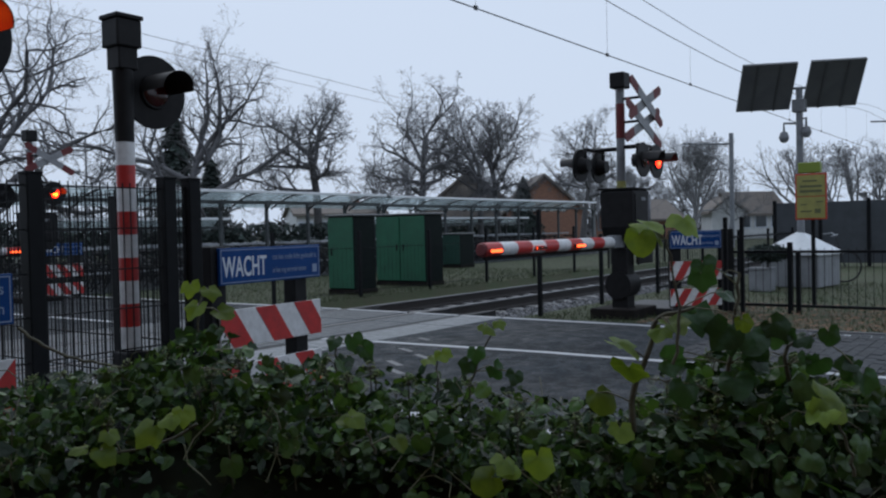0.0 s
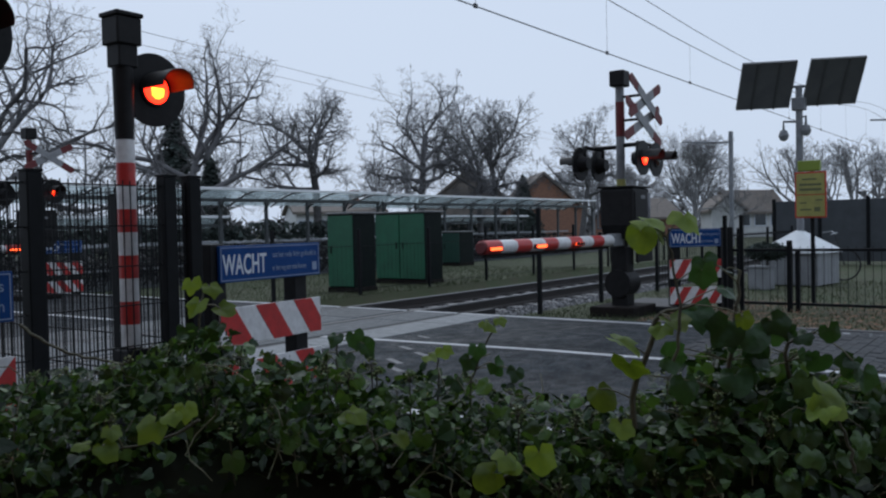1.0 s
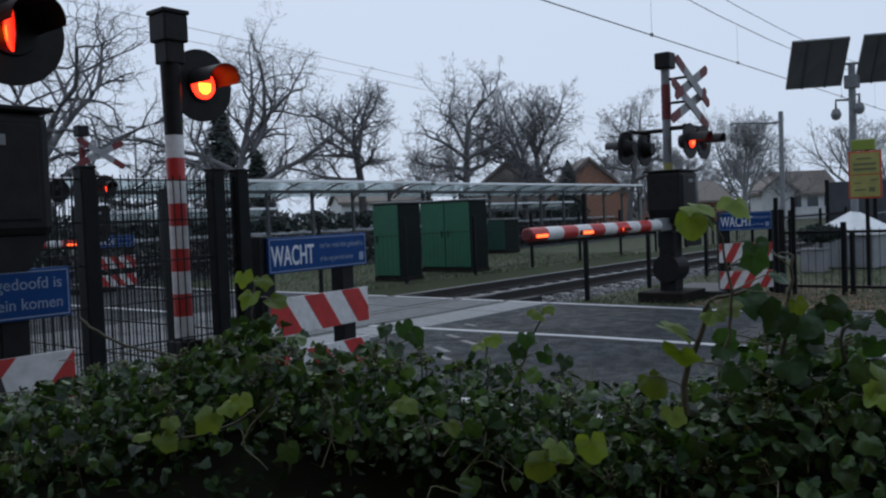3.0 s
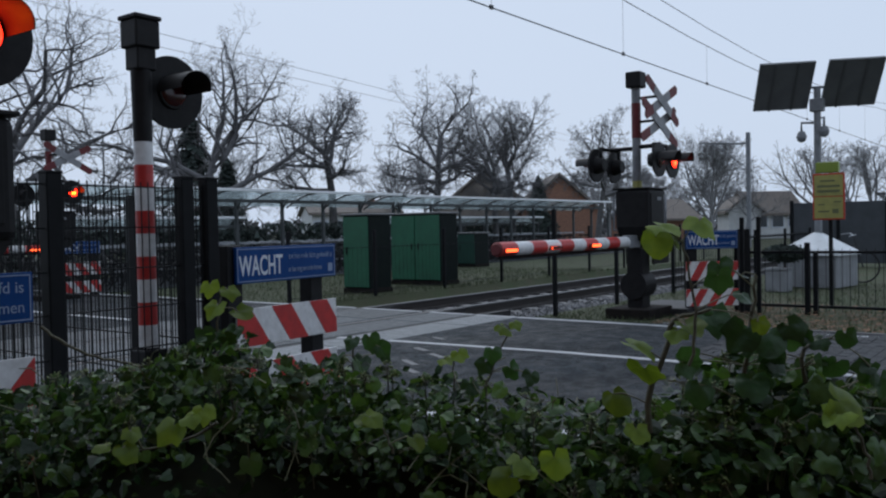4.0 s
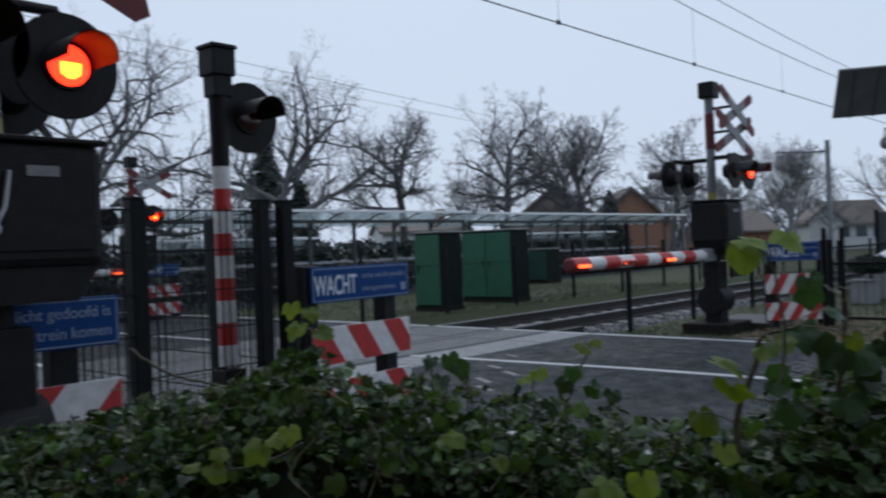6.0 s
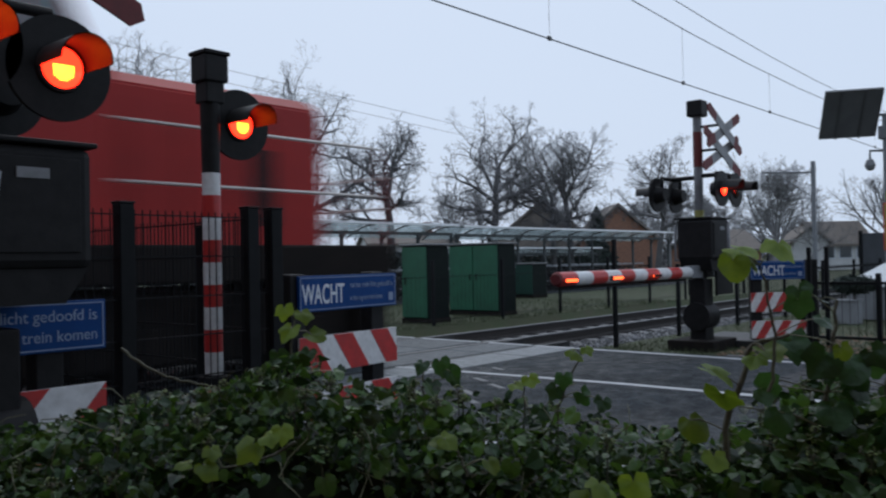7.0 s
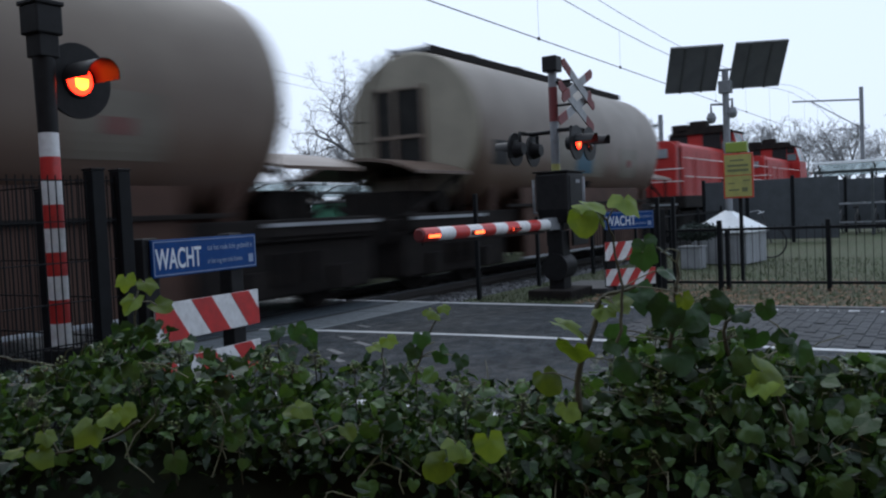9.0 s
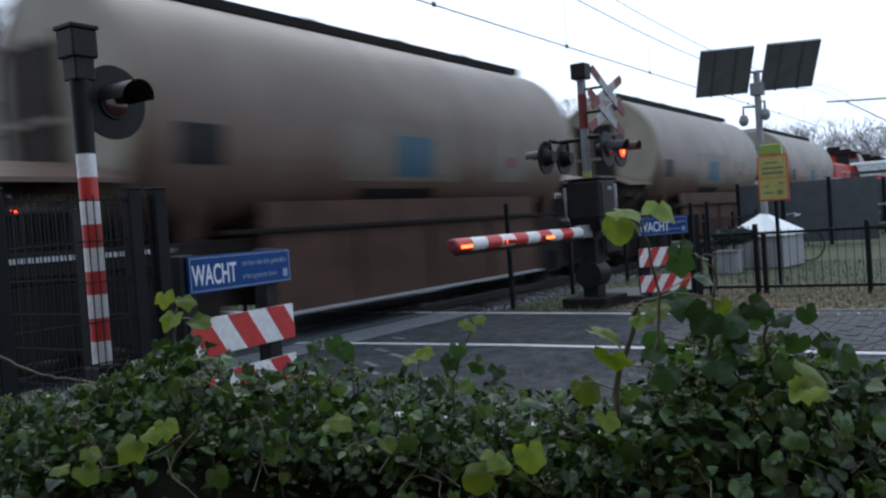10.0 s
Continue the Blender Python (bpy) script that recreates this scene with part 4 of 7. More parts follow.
def shelter(x0, x1, y, label, h=2.35, depth=2.0, bay=1.75, turn=0.0):
    """Bicycle shelter: posts, curved ribs and a bent glazed roof."""
    t = thing("bicycle_shelter", label, "bicycle shelter", pose(x0, y, -0.05, 0, 0, turn))
    L = x1 - x0
    n = max(1, round(L / bay))
    arc = [(depth * s, h + 0.36 + 0.14 * math.sin(math.pi * (0.12 + 0.88 * s)) - 0.34 * s * s) for s in (i / 8 for i in range(9))]
    arc = [(a, b - 0.3 + 0.02) for a, b in arc]
    for i in range(n + 1):
        x = L * i / n
        part("shelter_post", box(B(), x - 0.045, 0.30, 0, x + 0.045, 0.39, h - 0.12, 0.01), SHELTERSTEEL, t)
        bm = B()
        pipe(bm, [(x, 0.34, h - 0.45), (x, 0.1, h - 0.1)] , 0.025, 6)
        pipe(bm, [(x, a, b - 0.03) for a, b in arc], 0.03, 6)
        part("roof_rib", bm, SHELTERSTEEL, t)
    for i in range(n):
        bm = B()
        xa, xb = L * i / n + 0.03, L * (i + 1) / n - 0.03
        low = [[bm.verts.new((x, a, b)) for a, b in arc] for x in (xa, xb)]
        top = [[bm.verts.new((x, a, b + 0.014)) for a, b in arc] for x in (xa, xb)]
        for j in range(8):
            bm.faces.new((low[0][j], low[0][j + 1], low[1][j + 1], low[1][j])).smooth = True
            bm.faces.new((top[0][j], top[1][j], top[1][j + 1], top[0][j + 1])).smooth = True
        bm.faces.new((low[0][0], low[1][0], top[1][0], top[0][0]))
        part("roof_pane", bm, GLASS, t)
    part("roof_gutter", box(B(), 0, -0.06, arc[0][1] - 0.05, L, 0.0, arc[0][1] + 0.03, 0.01), GUTTER, t, "front gutter painted pale as a sky reflection")
    part("front_beam", box(B(), 0, 0.31, h - 0.22, L, 0.38, h - 0.12, 0.008), SHELTERSTEEL, t)
    part("rack_rail", box(B(), 0, 1.2, 0.38, L, 1.25, 0.43, 0.006), GALV, t)
    part("back_rail", box(B(), 0, depth - 0.3, 1.0, L, depth - 0.24, 1.06, 0.006), GALV, t)


def limb_mesh(seed, height, spread, trunk_r, levels=5, up=0.25, lean=0.0, min_r=0.006, bole=0.3, kink=1.0, fan=False, vase=False):
    """Bare winter tree: a leader with heavy limbs that reach outward and lift at their ends, then finer and finer gnarled branches.
    Returns verts, faces and the count of trunk faces."""
    rng = random.Random(seed)
    verts, faces, bole_faces = [], [], [0]

    def ring(c, d, r, k):
        u = d.orthogonal().normalized()
        v = d.cross(u)
        b = len(verts)
        for i in range(k):
            a = 2 * math.pi * i / k
            verts.append((c.x + r * (math.cos(a) * u.x + math.sin(a) * v.x), c.y + r * (math.cos(a) * u.y + math.sin(a) * v.y), c.z + r * (math.cos(a) * u.z + math.sin(a) * v.z)))
        return b
    sides, steps_at = (10, 6, 5, 4, 3, 3, 3), (9, 8, 6, 5, 2, 2, 2)
    kids_at = (12, 9, 6, 3, 2, 2) if levels > 4 else (10, 7, 4, 3, 2, 2)
    ratio = (0, 0.52, 0.42, 0.46, 0.5, 0.55, 0.6)

    def grow(p, d, length, r, lev):
        k, steps = sides[lev], steps_at[lev]
        prev = ring(p, d, r * (1.35 if lev == 0 else 1), k)
        pts = []
        end = (0.6 if vase else 0.22) if lev == 0 else 0.35
        for s in range(steps):
            f = (s + 1) / steps
            wob = 0.05 if lev == 0 else (0.15, 0.24, 0.32, 0.38, 0.4, 0.4)[lev - 1] * kink
            lift = 0.0 if lev == 0 else up * (0.10 + 0.5 * f)
            d = (d + Vector((rng.gauss(0, wob), rng.gauss(0, wob), rng.gauss(0, wob) + lift))).normalized()
            p = p + d * (length / steps)
            rr = max(r * (1 - (1 - end) * f ** 0.8), min_r)
            cur = ring(p, d, rr, k)
            for i in range(k):
                j = (i + 1) % k
                faces.append((prev + i, prev + j, cur + j, cur + i))
            prev = cur
            pts.append((p.copy(), d.copy(), rr, f))
        if lev == 0:
            bole_faces[0] = len(faces)
        if lev >= levels:
            return
        kids = (8 if vase and lev == 0 else kids_at[lev]) + rng.randrange(2)
        turn0 = rng.uniform(0, 6.283)
        for c in range(kids):
            lo = (0.62 if vase else bole / 0.85) if lev == 0 else 0.16
            f = lo + (1 - lo) * (c + rng.random()) / kids
            q, dd, rr, ff = pts[min(steps - 1, int(f * steps))]
            side = dd.orthogonal().normalized()
            side.rotate(Matrix.Rotation(turn0 + c * 2.4 + rng.gauss(0, 0.35), 3, dd))
            if lev == 0:
                ang = (rng.uniform(1.0, 1.35) - 0.75 * (f - lo) / (1 - lo)) * spread
                ln = height * (0.56 - 0.34 * (f - lo) / (1 - lo)) * rng.uniform(0.8, 1.15) * (0.75 + 0.3 * spread)
                if fan:
                    ang, ln = rng.uniform(0.25, 0.75) * spread, height * (1 - f * 0.85) * rng.uniform(0.7, 0.95)
                if vase:
                    ang = (rng.uniform(1.05, 1.35) if c < 4 else rng.uniform(0.25, 0.95)) * spread
                    ln = height * (1 - bole) * rng.uniform(0.75, 0.95) * (0.9 if c < 4 else 1.0)
                nr = min(rr * 0.8, trunk_r * rng.uniform(0.42, 0.66))
            else:
                ang = rng.uniform(0.55, 1.1)
                ln = length * ratio[lev] * rng.uniform(0.7, 1.25) * (1.2 - 0.45 * ff)
                nr = rr * rng.uniform(0.55, 0.78)
            nd = (dd * math.cos(ang) + side * math.sin(ang)).normalized()
            grow(q, nd, ln, nr, lev + 1)
        if lev:
            q, dd, rr, ff = pts[-1]
            grow(q, dd, length * 0.35, rr * 0.9, lev + 1)
    grow(Vector((0, 0, 0)), Vector((lean, 0, 1)).normalized(), height * (bole * 1.3 if vase else 0.85), trunk_r, 0)
    s = height / max(v[2] for v in verts)
    return [(x * s, y * s, z * s) for x, y, z in verts], faces, bole_faces[0]


def tree(seed, u, d, height, spread=1.0, trunk_r=0.28, levels=5, label="", turn=0.0, up=0.25, fat=1.0, **kw):
    verts, faces, nb = limb_mesh(seed, height, spread, trunk_r, levels, up, min_r=0.00016 * d, **kw)
    t = thing("bare_tree", label or "leafless winter tree with wide branching crown", "tree", Matrix.Translation(spot(u, d, -0.08)) @ pose(0, 0, 0, 0, 0, turn))
    for nm, fs in (("trunk", faces[:nb]), ("crown", faces[nb:])):
        ids = sorted({i for f in fs for i in f})
        ix = {v: k for k, v in enumerate(ids)}
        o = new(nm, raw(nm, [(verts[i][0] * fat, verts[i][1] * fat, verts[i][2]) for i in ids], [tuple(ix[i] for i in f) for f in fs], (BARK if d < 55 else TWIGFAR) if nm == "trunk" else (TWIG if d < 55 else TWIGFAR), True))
        o.parent = t
    return t


def conifer(seed, u, d, height, r):
    rng = random.Random(seed)
    t = thing("conifer", "dark green conifer behind the shelter", "tree", Matrix.Translation(spot(u, d, -0.08)))
    bm = B()
    tube(bm, (0, 0, 0), (0, 0, height * 0.95), 0.16, 0.02, 8)
    part("trunk", bm, BARK, t)
    verts, faces = [], []
    for i in range(1500):
        z = height * rng.uniform(0.06, 1.0)
        rad = r * (1 - z / height) ** 0.8 * rng.uniform(0.5, 1.08)
        a = rng.uniform(0, 6.283)
        c = Vector((rad * math.cos(a), rad * math.sin(a), z))
        s = rng.uniform(0.14, 0.34)
        b = len(verts)
        o = Vector((math.cos(a), math.sin(a), -0.35))
        w = Vector((-math.sin(a), math.cos(a), 0)) * s * 0.5
        verts += [tuple(c - w), tuple(c + w), tuple(c + o * s * 1.4), tuple(c + Vector((0, 0, s * 0.8)))]
        faces += [(b, b + 1, b + 2), (b, b + 1, b + 3)]
    o = new("crown", raw("crown", verts, faces, CONIFER))
    o.parent = t


def house(u, d, w, dep, eave, ridge, turn, wall, label, chimney=False, windows=0):
    """Simple far house: walls, pitched roof, windows with frames, chimney. The ridge runs along local x."""
    t = thing("house", label, "house", Matrix.Translation(spot(u, d, -0.06)) @ pose(0, 0, 0, 0, 0, turn))
    bm = B()
    prism(bm, [(-dep / 2, 0), (dep / 2, 0), (dep / 2, eave), (0, ridge), (-dep / 2, eave)], "x", -w / 2, w / 2)
    part("wall", bm, wall, t)
    bm = B()
    k = (ridge - eave) / (dep / 2)
    for s in (-1, 1):
        q = [(0, ridge + 0.05), (s * (dep / 2 + 0.4), eave - 0.4 * k + 0.05), (s * (dep / 2 + 0.4), eave - 0.4 * k + 0.25), (0, ridge + 0.27)]
        prism(bm, q, "x", -w / 2 - 0.3, w / 2 + 0.3)
    roof = part("roof", bm, ROOFTILE, t)
    if chimney:
        part("chimney", box(B(), w * 0.2, -0.35, ridge - 0.6, w * 0.2 + 0.7, 0.35, ridge + 1.0, 0.03), BRICK, roof)
    for i in range(windows):
        x = -w / 2 + w * (i + 0.5) / windows
        win = part("window", box(B(), x - 0.6, -dep / 2 - 0.05, 0.9, x + 0.6, -dep / 2 + 0.02, 2.2, 0.01), LETTER, t)
        part("pane", box(B(), x - 0.5, -dep / 2 - 0.07, 1.0, x + 0.5, -dep / 2 - 0.052, 2.1), PANE, win)


def far_side():
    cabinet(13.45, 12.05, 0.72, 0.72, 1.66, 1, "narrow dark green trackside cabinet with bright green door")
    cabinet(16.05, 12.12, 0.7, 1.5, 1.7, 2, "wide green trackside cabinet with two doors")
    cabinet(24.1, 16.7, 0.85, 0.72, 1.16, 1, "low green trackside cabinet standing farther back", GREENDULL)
    shelter(7.2, 22.7, 18.8, "long glazed bicycle shelter with curved roof panes", h=2.43)
    shelter(23.0, 39.5, 18.8, "second long glazed bicycle shelter with curved roof", h=2.4)
    shelter(13.0, 19.5, 23.2, "rear bicycle shelter with pale roof edge", h=1.75, depth=0.9)
    shelter(26.0, 40.0, 23.2, "second rear bicycle shelter with pale roof edge", h=1.75, depth=0.9)
    bicycles()
    bicycle_park()
    t = thing("street_lamp", "thin grey street lamp post behind the shelter", "street lamp", Matrix.Translation(spot(-19.0, 45.5, -0.06)))
    part("lamp_post", tube(B(), (0, 0, 0), (0, 0, 6.9), 0.07, 0.045, 10), GREYPOLE, t)
    part("lamp_head", box(B(), -0.45, -0.09, 6.85, 0.1, 0.09, 6.97, 0.03), GREYPOLE, t)
    tree(11, -15.2, 29, 10.6, 1.2, 0.36, 5, "large leafless oak with spreading crooked limbs", up=0.07, kink=1.1, bole=0.3, vase=True)
    tree(12, -9.0, 32, 9.6, 1.25, 0.36, 5, "leafless oak with low crooked limbs beside a conifer", turn=40, up=0.07, kink=1.1, bole=0.36, vase=True)
    tree(13, -5.8, 40, 8.5, 1.15, 0.3, 5, turn=80, up=0.06, kink=1.1, bole=0.56, vase=True)
    tree(14, -1.1, 42, 9.6, 1.1, 0.3, 5, turn=10, up=0.07, kink=1.1, bole=0.48, vase=True)
    tree(15, 1.9, 43, 8.5, 1.05, 0.24, 5, turn=200, up=0.07, kink=1.05, bole=0.48, vase=True)
    tree(16, 2.9, 45, 8.5, 1.05, 0.24, 5, turn=300, up=0.07, kink=1.05, bole=0.48, vase=True)
    tree(17, 8.1, 50, 8.6, 1.05, 0.26, 5, turn=120, up=0.07, kink=1.05, bole=0.52, vase=True)
    tree(18, 17.8, 60, 8.4, 1.0, 0.24, 5, "slender leafless tree with upright fan of branches", up=0.12, turn=15, kink=0.45, bole=0.1, fan=True)
    tree(19, 22.8, 68, 6.0, 0.9, 0.2, 4, turn=77, up=0.2, bole=0.2, kink=0.7)
    tree(20, 28.5, 62, 7.5, 1.15, 0.24, 4, turn=140, up=0.12, kink=0.5, bole=0.12, fan=True)
    tree(21, 32.6, 64, 7.2, 1.15, 0.24, 4, turn=190, up=0.12, kink=0.5, bole=0.12, fan=True)
    tree(22, 44.0, 70, 8.2, 0.9, 0.24, 4, turn=30, up=0.25, kink=0.7, bole=0.2)
    tree(23, 38.5, 68, 7.4, 0.9, 0.24, 4, turn=330, up=0.25, kink=0.7, bole=0.2)
    tree(24, -17.0, 62, 8.4, 1.0, 0.32, 4, turn=35)
    tree(26, -5.2, 68, 7.0, 0.9, 0.3, 4, turn=100, up=0.3)
    tree(27, -28.0, 44, 10.0, 1.1, 0.4, 4, turn=150, up=0.2)
    tree(28, 13.0, 74, 7.4, 0.9, 0.3, 4, turn=250, up=0.3)
    tree(29, -2.8, 74, 8.6, 0.6, 0.28, 4, turn=20, up=0.4, kink=0.7)
    tree(31, 30.6, 72, 8.8, 1.1, 0.28, 4, turn=50, up=0.12, kink=0.5, bole=0.1, fan=True, fat=1.15)
    tree(32, 36.0, 74, 8.6, 1.1, 0.28, 4, turn=95, up=0.12, kink=0.5, bole=0.1, fan=True, fat=1.15)
    tree(33, 41.5, 72, 8.6, 1.1, 0.28, 4, turn=205, up=0.12, kink=0.5, bole=0.1, fan=True, fat=1.15)
    tree(34, 12.0, 84, 7.2, 1.2, 0.3, 5, "far hazy leafless tree behind the houses", turn=60, up=0.15, bole=0.15, kink=0.8)
    tree(35, 19.5, 90, 8.4, 1.2, 0.3, 5, "far hazy leafless tree behind the houses", turn=160, up=0.15, bole=0.12, kink=0.7)
    tree(36, 26.5, 90, 7.6, 1.25, 0.3, 5, "far hazy leafless tree behind the houses", turn=260, up=0.15, bole=0.12, kink=0.7)
    tree(37, 3.0, 88, 7.4, 1.2, 0.3, 5, "far hazy leafless tree behind the houses", turn=310, up=0.15, bole=0.15, kink=0.8)
    conifer(1, -11.6, 37, 6.6, 1.9)
    conifer(2, -11.4, 42, 5.0, 1.4)
    conifer(3, 5.3, 56, 4.6, 1.3)
    house(2.4, 66, 9.0, 7.0, 2.6, 5.4, 30, ROOFTILE, "far house with a brown tiled roof")
    house(6.9, 62, 5.0, 5.4, 2.5, 4.85, 40, BRICK, "far house with a brick gable")
    house(23.3, 71.2, 3.0, 2.6, 2.35, 3.35, 36, STUCCO, "far white house gable with a small window")
    house(26.1, 73.0, 4.6, 3.6, 2.2, 3.75, -40, STUCCO, "far white house with a long dark tiled roof", False, 3)
    house(18.3, 80, 6.0, 5.0, 1.9, 3.5, -30, BRICK, "far low house with a dark roof")
    house(-9.0, 70, 7.0, 6.0, 2.7, 3.6, -36, STUCCO, "far low white building behind the bicycles", True, 5)
    # unseen building added behind the viewpoint to block skylight: plain brick walls, tiled roof
    b = thing("row_of_houses", "unseen plain brick houses added behind the viewpoint to block skylight", "house", Matrix.Translation(spot(0, -7.5, -0.06)) @ pose(0, 0, 0, 0, 0, -54.2))
    bm = B()
    prism(bm, [(-4, 0), (4, 0), (4, 7.5), (0, 11.0), (-4, 7.5)], "x", -34, 9)
    part("wall", bm, BRICK, b)
    bm = B()
    for s in (-1, 1):
        prism(bm, [(0, 11.05), (s * 4.5, 7.1), (s * 4.5, 7.3), (0, 11.27)], "x", -34.3, 9.3)
    part("roof", bm, ROOFTILE, b)
    # leafy band added as a dark backing behind the bicycles
    rng = np.random.default_rng(12)
    verts, faces = [], []
    for i in range(15000):
        x = rng.uniform(9, 44)
        c = Vector((x, rng.uniform(24.4, 25.1), rng.uniform(-0.05, 1.6 + 0.35 * noise.noise((x * 0.5, 0, 7)) + 0.2 * noise.noise((x * 1.9, 3, 1)))))
        b = len(verts)
        for k in range(3):
            verts.append(tuple(c + Vector(rng.normal(0, 0.09, 3))))
        faces.append((b, b + 1, b + 2))
    tagged(new("clipped_hedge", raw("clipped_hedge", verts, faces, CONIFER)), "added dark leafy band behind the parked bicycles", "hedge", kind="stuff")
    # hedge line in the distance
    rng = np.random.default_rng(9)
    verts, faces = [], []
    for i in range(5200):
        u = rng.uniform(-70, 75)
        d = rng.uniform(84, 92)
        p = spot(u, d, rng.uniform(0, 1) * (2.2 + 1.4 * math.sin(u * 0.31) + 0.9 * math.sin(u * 0.83 + 1)))
        s = rng.uniform(0.2, 0.55)
        b = len(verts)
        for k in range(3):
            verts.append(tuple(p + Vector(rng.normal(0, s, 3))))
        faces.append((b, b + 1, b + 2))
    tagged(new("far_hedge", raw("far_hedge", verts, faces, TWIG)), "distant brown winter hedge and scrub", "hedge", kind="stuff")


def catenary():
    t = thing("overhead_line", "overhead contact wire and messenger wire above the track", "overhead wire", kind="structure")
    for y, z, r in ((9.0, 5.5, 0.014), (9.0, 6.57, 0.012), (8.42, 6.7, 0.010)):
        bm = B()
        pts = [(-120 + 4 * i, y, z if z < 6 else z + min(1.1, 1.9 * ((((-120 + 4 * i - 1) % 60) - 30) / 30) ** 2)) for i in range(96)]
        pipe(bm, pts, r, 5)
        part("wire", bm, WIRE, t)
    bm = B()
    for i in range(30):
        x = -45.0 + 5.87 * i
        tube(bm, (x, 9.0, 5.5), (x, 9.0, 6.57 + min(1.1, 1.9 * (((x - 1) % 60 - 30) / 30) ** 2)), 0.004, n=4)
        box(bm, x - 0.05, 8.98, 5.47, x + 0.05, 9.02, 5.55)
    part("dropper_wires", bm, WIRE, t)
    for y, z in ((20.5, 7.0), (21.85, 7.0)):
        w = thing("aerial_cable", "thin aerial cable above the bicycle shelters", "cable")
        bm = B()
        pipe(bm, [(-40 + 8 * i, y + 0.145 * (8 * i - 52), z) for i in range(14)], 0.009, 4)
        part("cable", bm, CABLE, w)
    for x, y in ((47.0, 14.42), (53.0, 4.9), (108.0, 4.9), (-30.0, 4.9)):
        m = thing("catenary_mast", "grey steel catenary mast with a cantilever arm", "catenary mast", pose(x, y, -0.05))
        s, k = (0.75, 0.855) if y > 9 else (1, 1.0)
        part("mast_pole", box(B(), -0.1, -0.1, 0, 0.1, 0.1, 7.3 * k, 0.01), GREYPOLE, m)
        bm = B()
        pipe(bm, [(0, 0, 6.6 * k), (0, s * 3.6, 6.85 * k)], 0.05)
        pipe(bm, [(0, 0, 5.0 * k), (0, s * 2.6, 6.75 * k)], 0.03)
        pipe(bm, [(0, 0, 5.0 * k), (0, s * 1.6, 5.05 * k)], 0.025)
        part("cantilever_arm", bm, GREYPOLE, m)


def right_side():
    # camera pole with two solar panels and yellow notices
    t = thing("solar_camera_pole", "grey pole with two solar panels and dome cameras", "camera pole", Matrix.Translation((18.58, 4.3, -0.434)) @ Matrix.Scale(1.289, 4))
    bm = B()
    tube(bm, (0, 0, 0.36), (0, 0, 3.45), 0.058, 0.052, 18)
    part("pole", bm, GREYPOLE, t)
    bm = B()
    pipe(bm, [(-0.33, 0.43, 3.44), (0.23, -0.39, 3.47)], 0.022)
    box(bm, -0.08, -0.1, 3.08, 0.08, 0.1, 3.28, 0.01)
    part("panel_bracket", bm, GREYPOLE, t)
    for px, py, pz in ((-0.432, 0.392, 3.469), (0.16, -0.48, 3.509)):
        m = pose(px, py, pz, 0, 0, 29.7) @ pose(0, 0, 0, -1.0, 0, 0) @ pose(0, 0, 0, 0, -40.5, 0)
        p = part("solar_panel", box(B(), -0.018, -0.413, -0.422, 0.018, 0.413, 0.422, 0.006), SOLAR, t, "dark back of a tilted solar panel", m)
        bm = B()
        for a in (-0.413, 0.398):
            box(bm, -0.03, a, -0.422, -0.0185, a + 0.015, 0.422)
        for a in (-0.422, 0.407):
            box(bm, -0.029, -0.397, a, -0.0185, 0.397, a + 0.015)
        part("panel_edge", bm, ALU, p)
        for a in (-0.17, 0.17):
            part("mounting_rail", box(B(), -0.035, a - 0.016, -0.435, -0.019, a + 0.016, 0.4, 0.003), SEAM, p, "dark mounting rail")
    for sy, zz in ((0.24, 2.72), (-0.1, 2.78)):
        bm = B()
        pipe(bm, [(0, 0, zz + 0.18), (0, sy, zz + 0.2), (0, sy, zz + 0.05)], 0.02)
        arm = part("camera_arm", bm, GREYPOLE, t)
        bm = B()
        tube(bm, (0, sy, zz + 0.06), (0, sy, zz - 0.03), 0.05, 0.085, 16)
        bmesh.ops.create_uvsphere(bm, u_segments=16, v_segments=8, radius=0.075, matrix=Matrix.Translation((0, sy, zz - 0.04)))
        part("dome_camera", bm, GREYPOLE, t, "grey dome camera")
    t = thing("notice_sign", "yellow notice sign with red edge on a dark post", "sign", pose(14.45, 3.3, -0.05))
    part("sign_post", tube(B(), (0.0, -0.14, 0), (0.0, -0.14, 2.1), 0.032, n=12), DARKSTEEL, t, "thin dark steel post")
    part("green_box", box(B(), -0.1, -0.28, 2.1, 0.02, 0.06, 2.27, 0.015), LIME, t, "lime green equipment box")
    notice = part("notice_board", box(B(), -0.1, -0.34, 1.33, -0.075, 0.13, 2.06, 0.006), REDFRAME, t, "yellow notice board with red edge", pose(0, -0.03, 0.03))
    part("notice_sheet", box(B(), -0.106, -0.315, 1.355, -0.101, 0.105, 1.69), YELLOW, notice)
    part("notice_sheet", box(B(), -0.106, -0.315, 1.705, -0.101, 0.105, 2.035), YELLOW, notice)
    for a, b, c, d in ((-0.27, 1.76, 0.06, 1.80), (-0.27, 1.84, 0.06, 1.875), (-0.2, 1.93, 0.02, 1.955), (-0.25, 1.43, -0.16, 1.5), (-0.12, 1.45, 0.05, 1.475), (-0.05, 1.56, 0.05, 1.58), (-0.29, 1.6, -0.18, 1.62)):
        part("print_bar", box(B(), -0.109, a, b, -0.1065, c, d), SIGNBAR, notice)
    # grey box with a white pyramid roof
    t = thing("storage_box", "grey corrugated storage box with white pyramid roof", "storage box", pose(18.58, 4.32, -0.05, 0, 0, -8))
    bm = B()
    n = 56
    ring = []
    for s in range(4):
        for i in range(14):
            f = -0.58 + 1.16 * i / 14
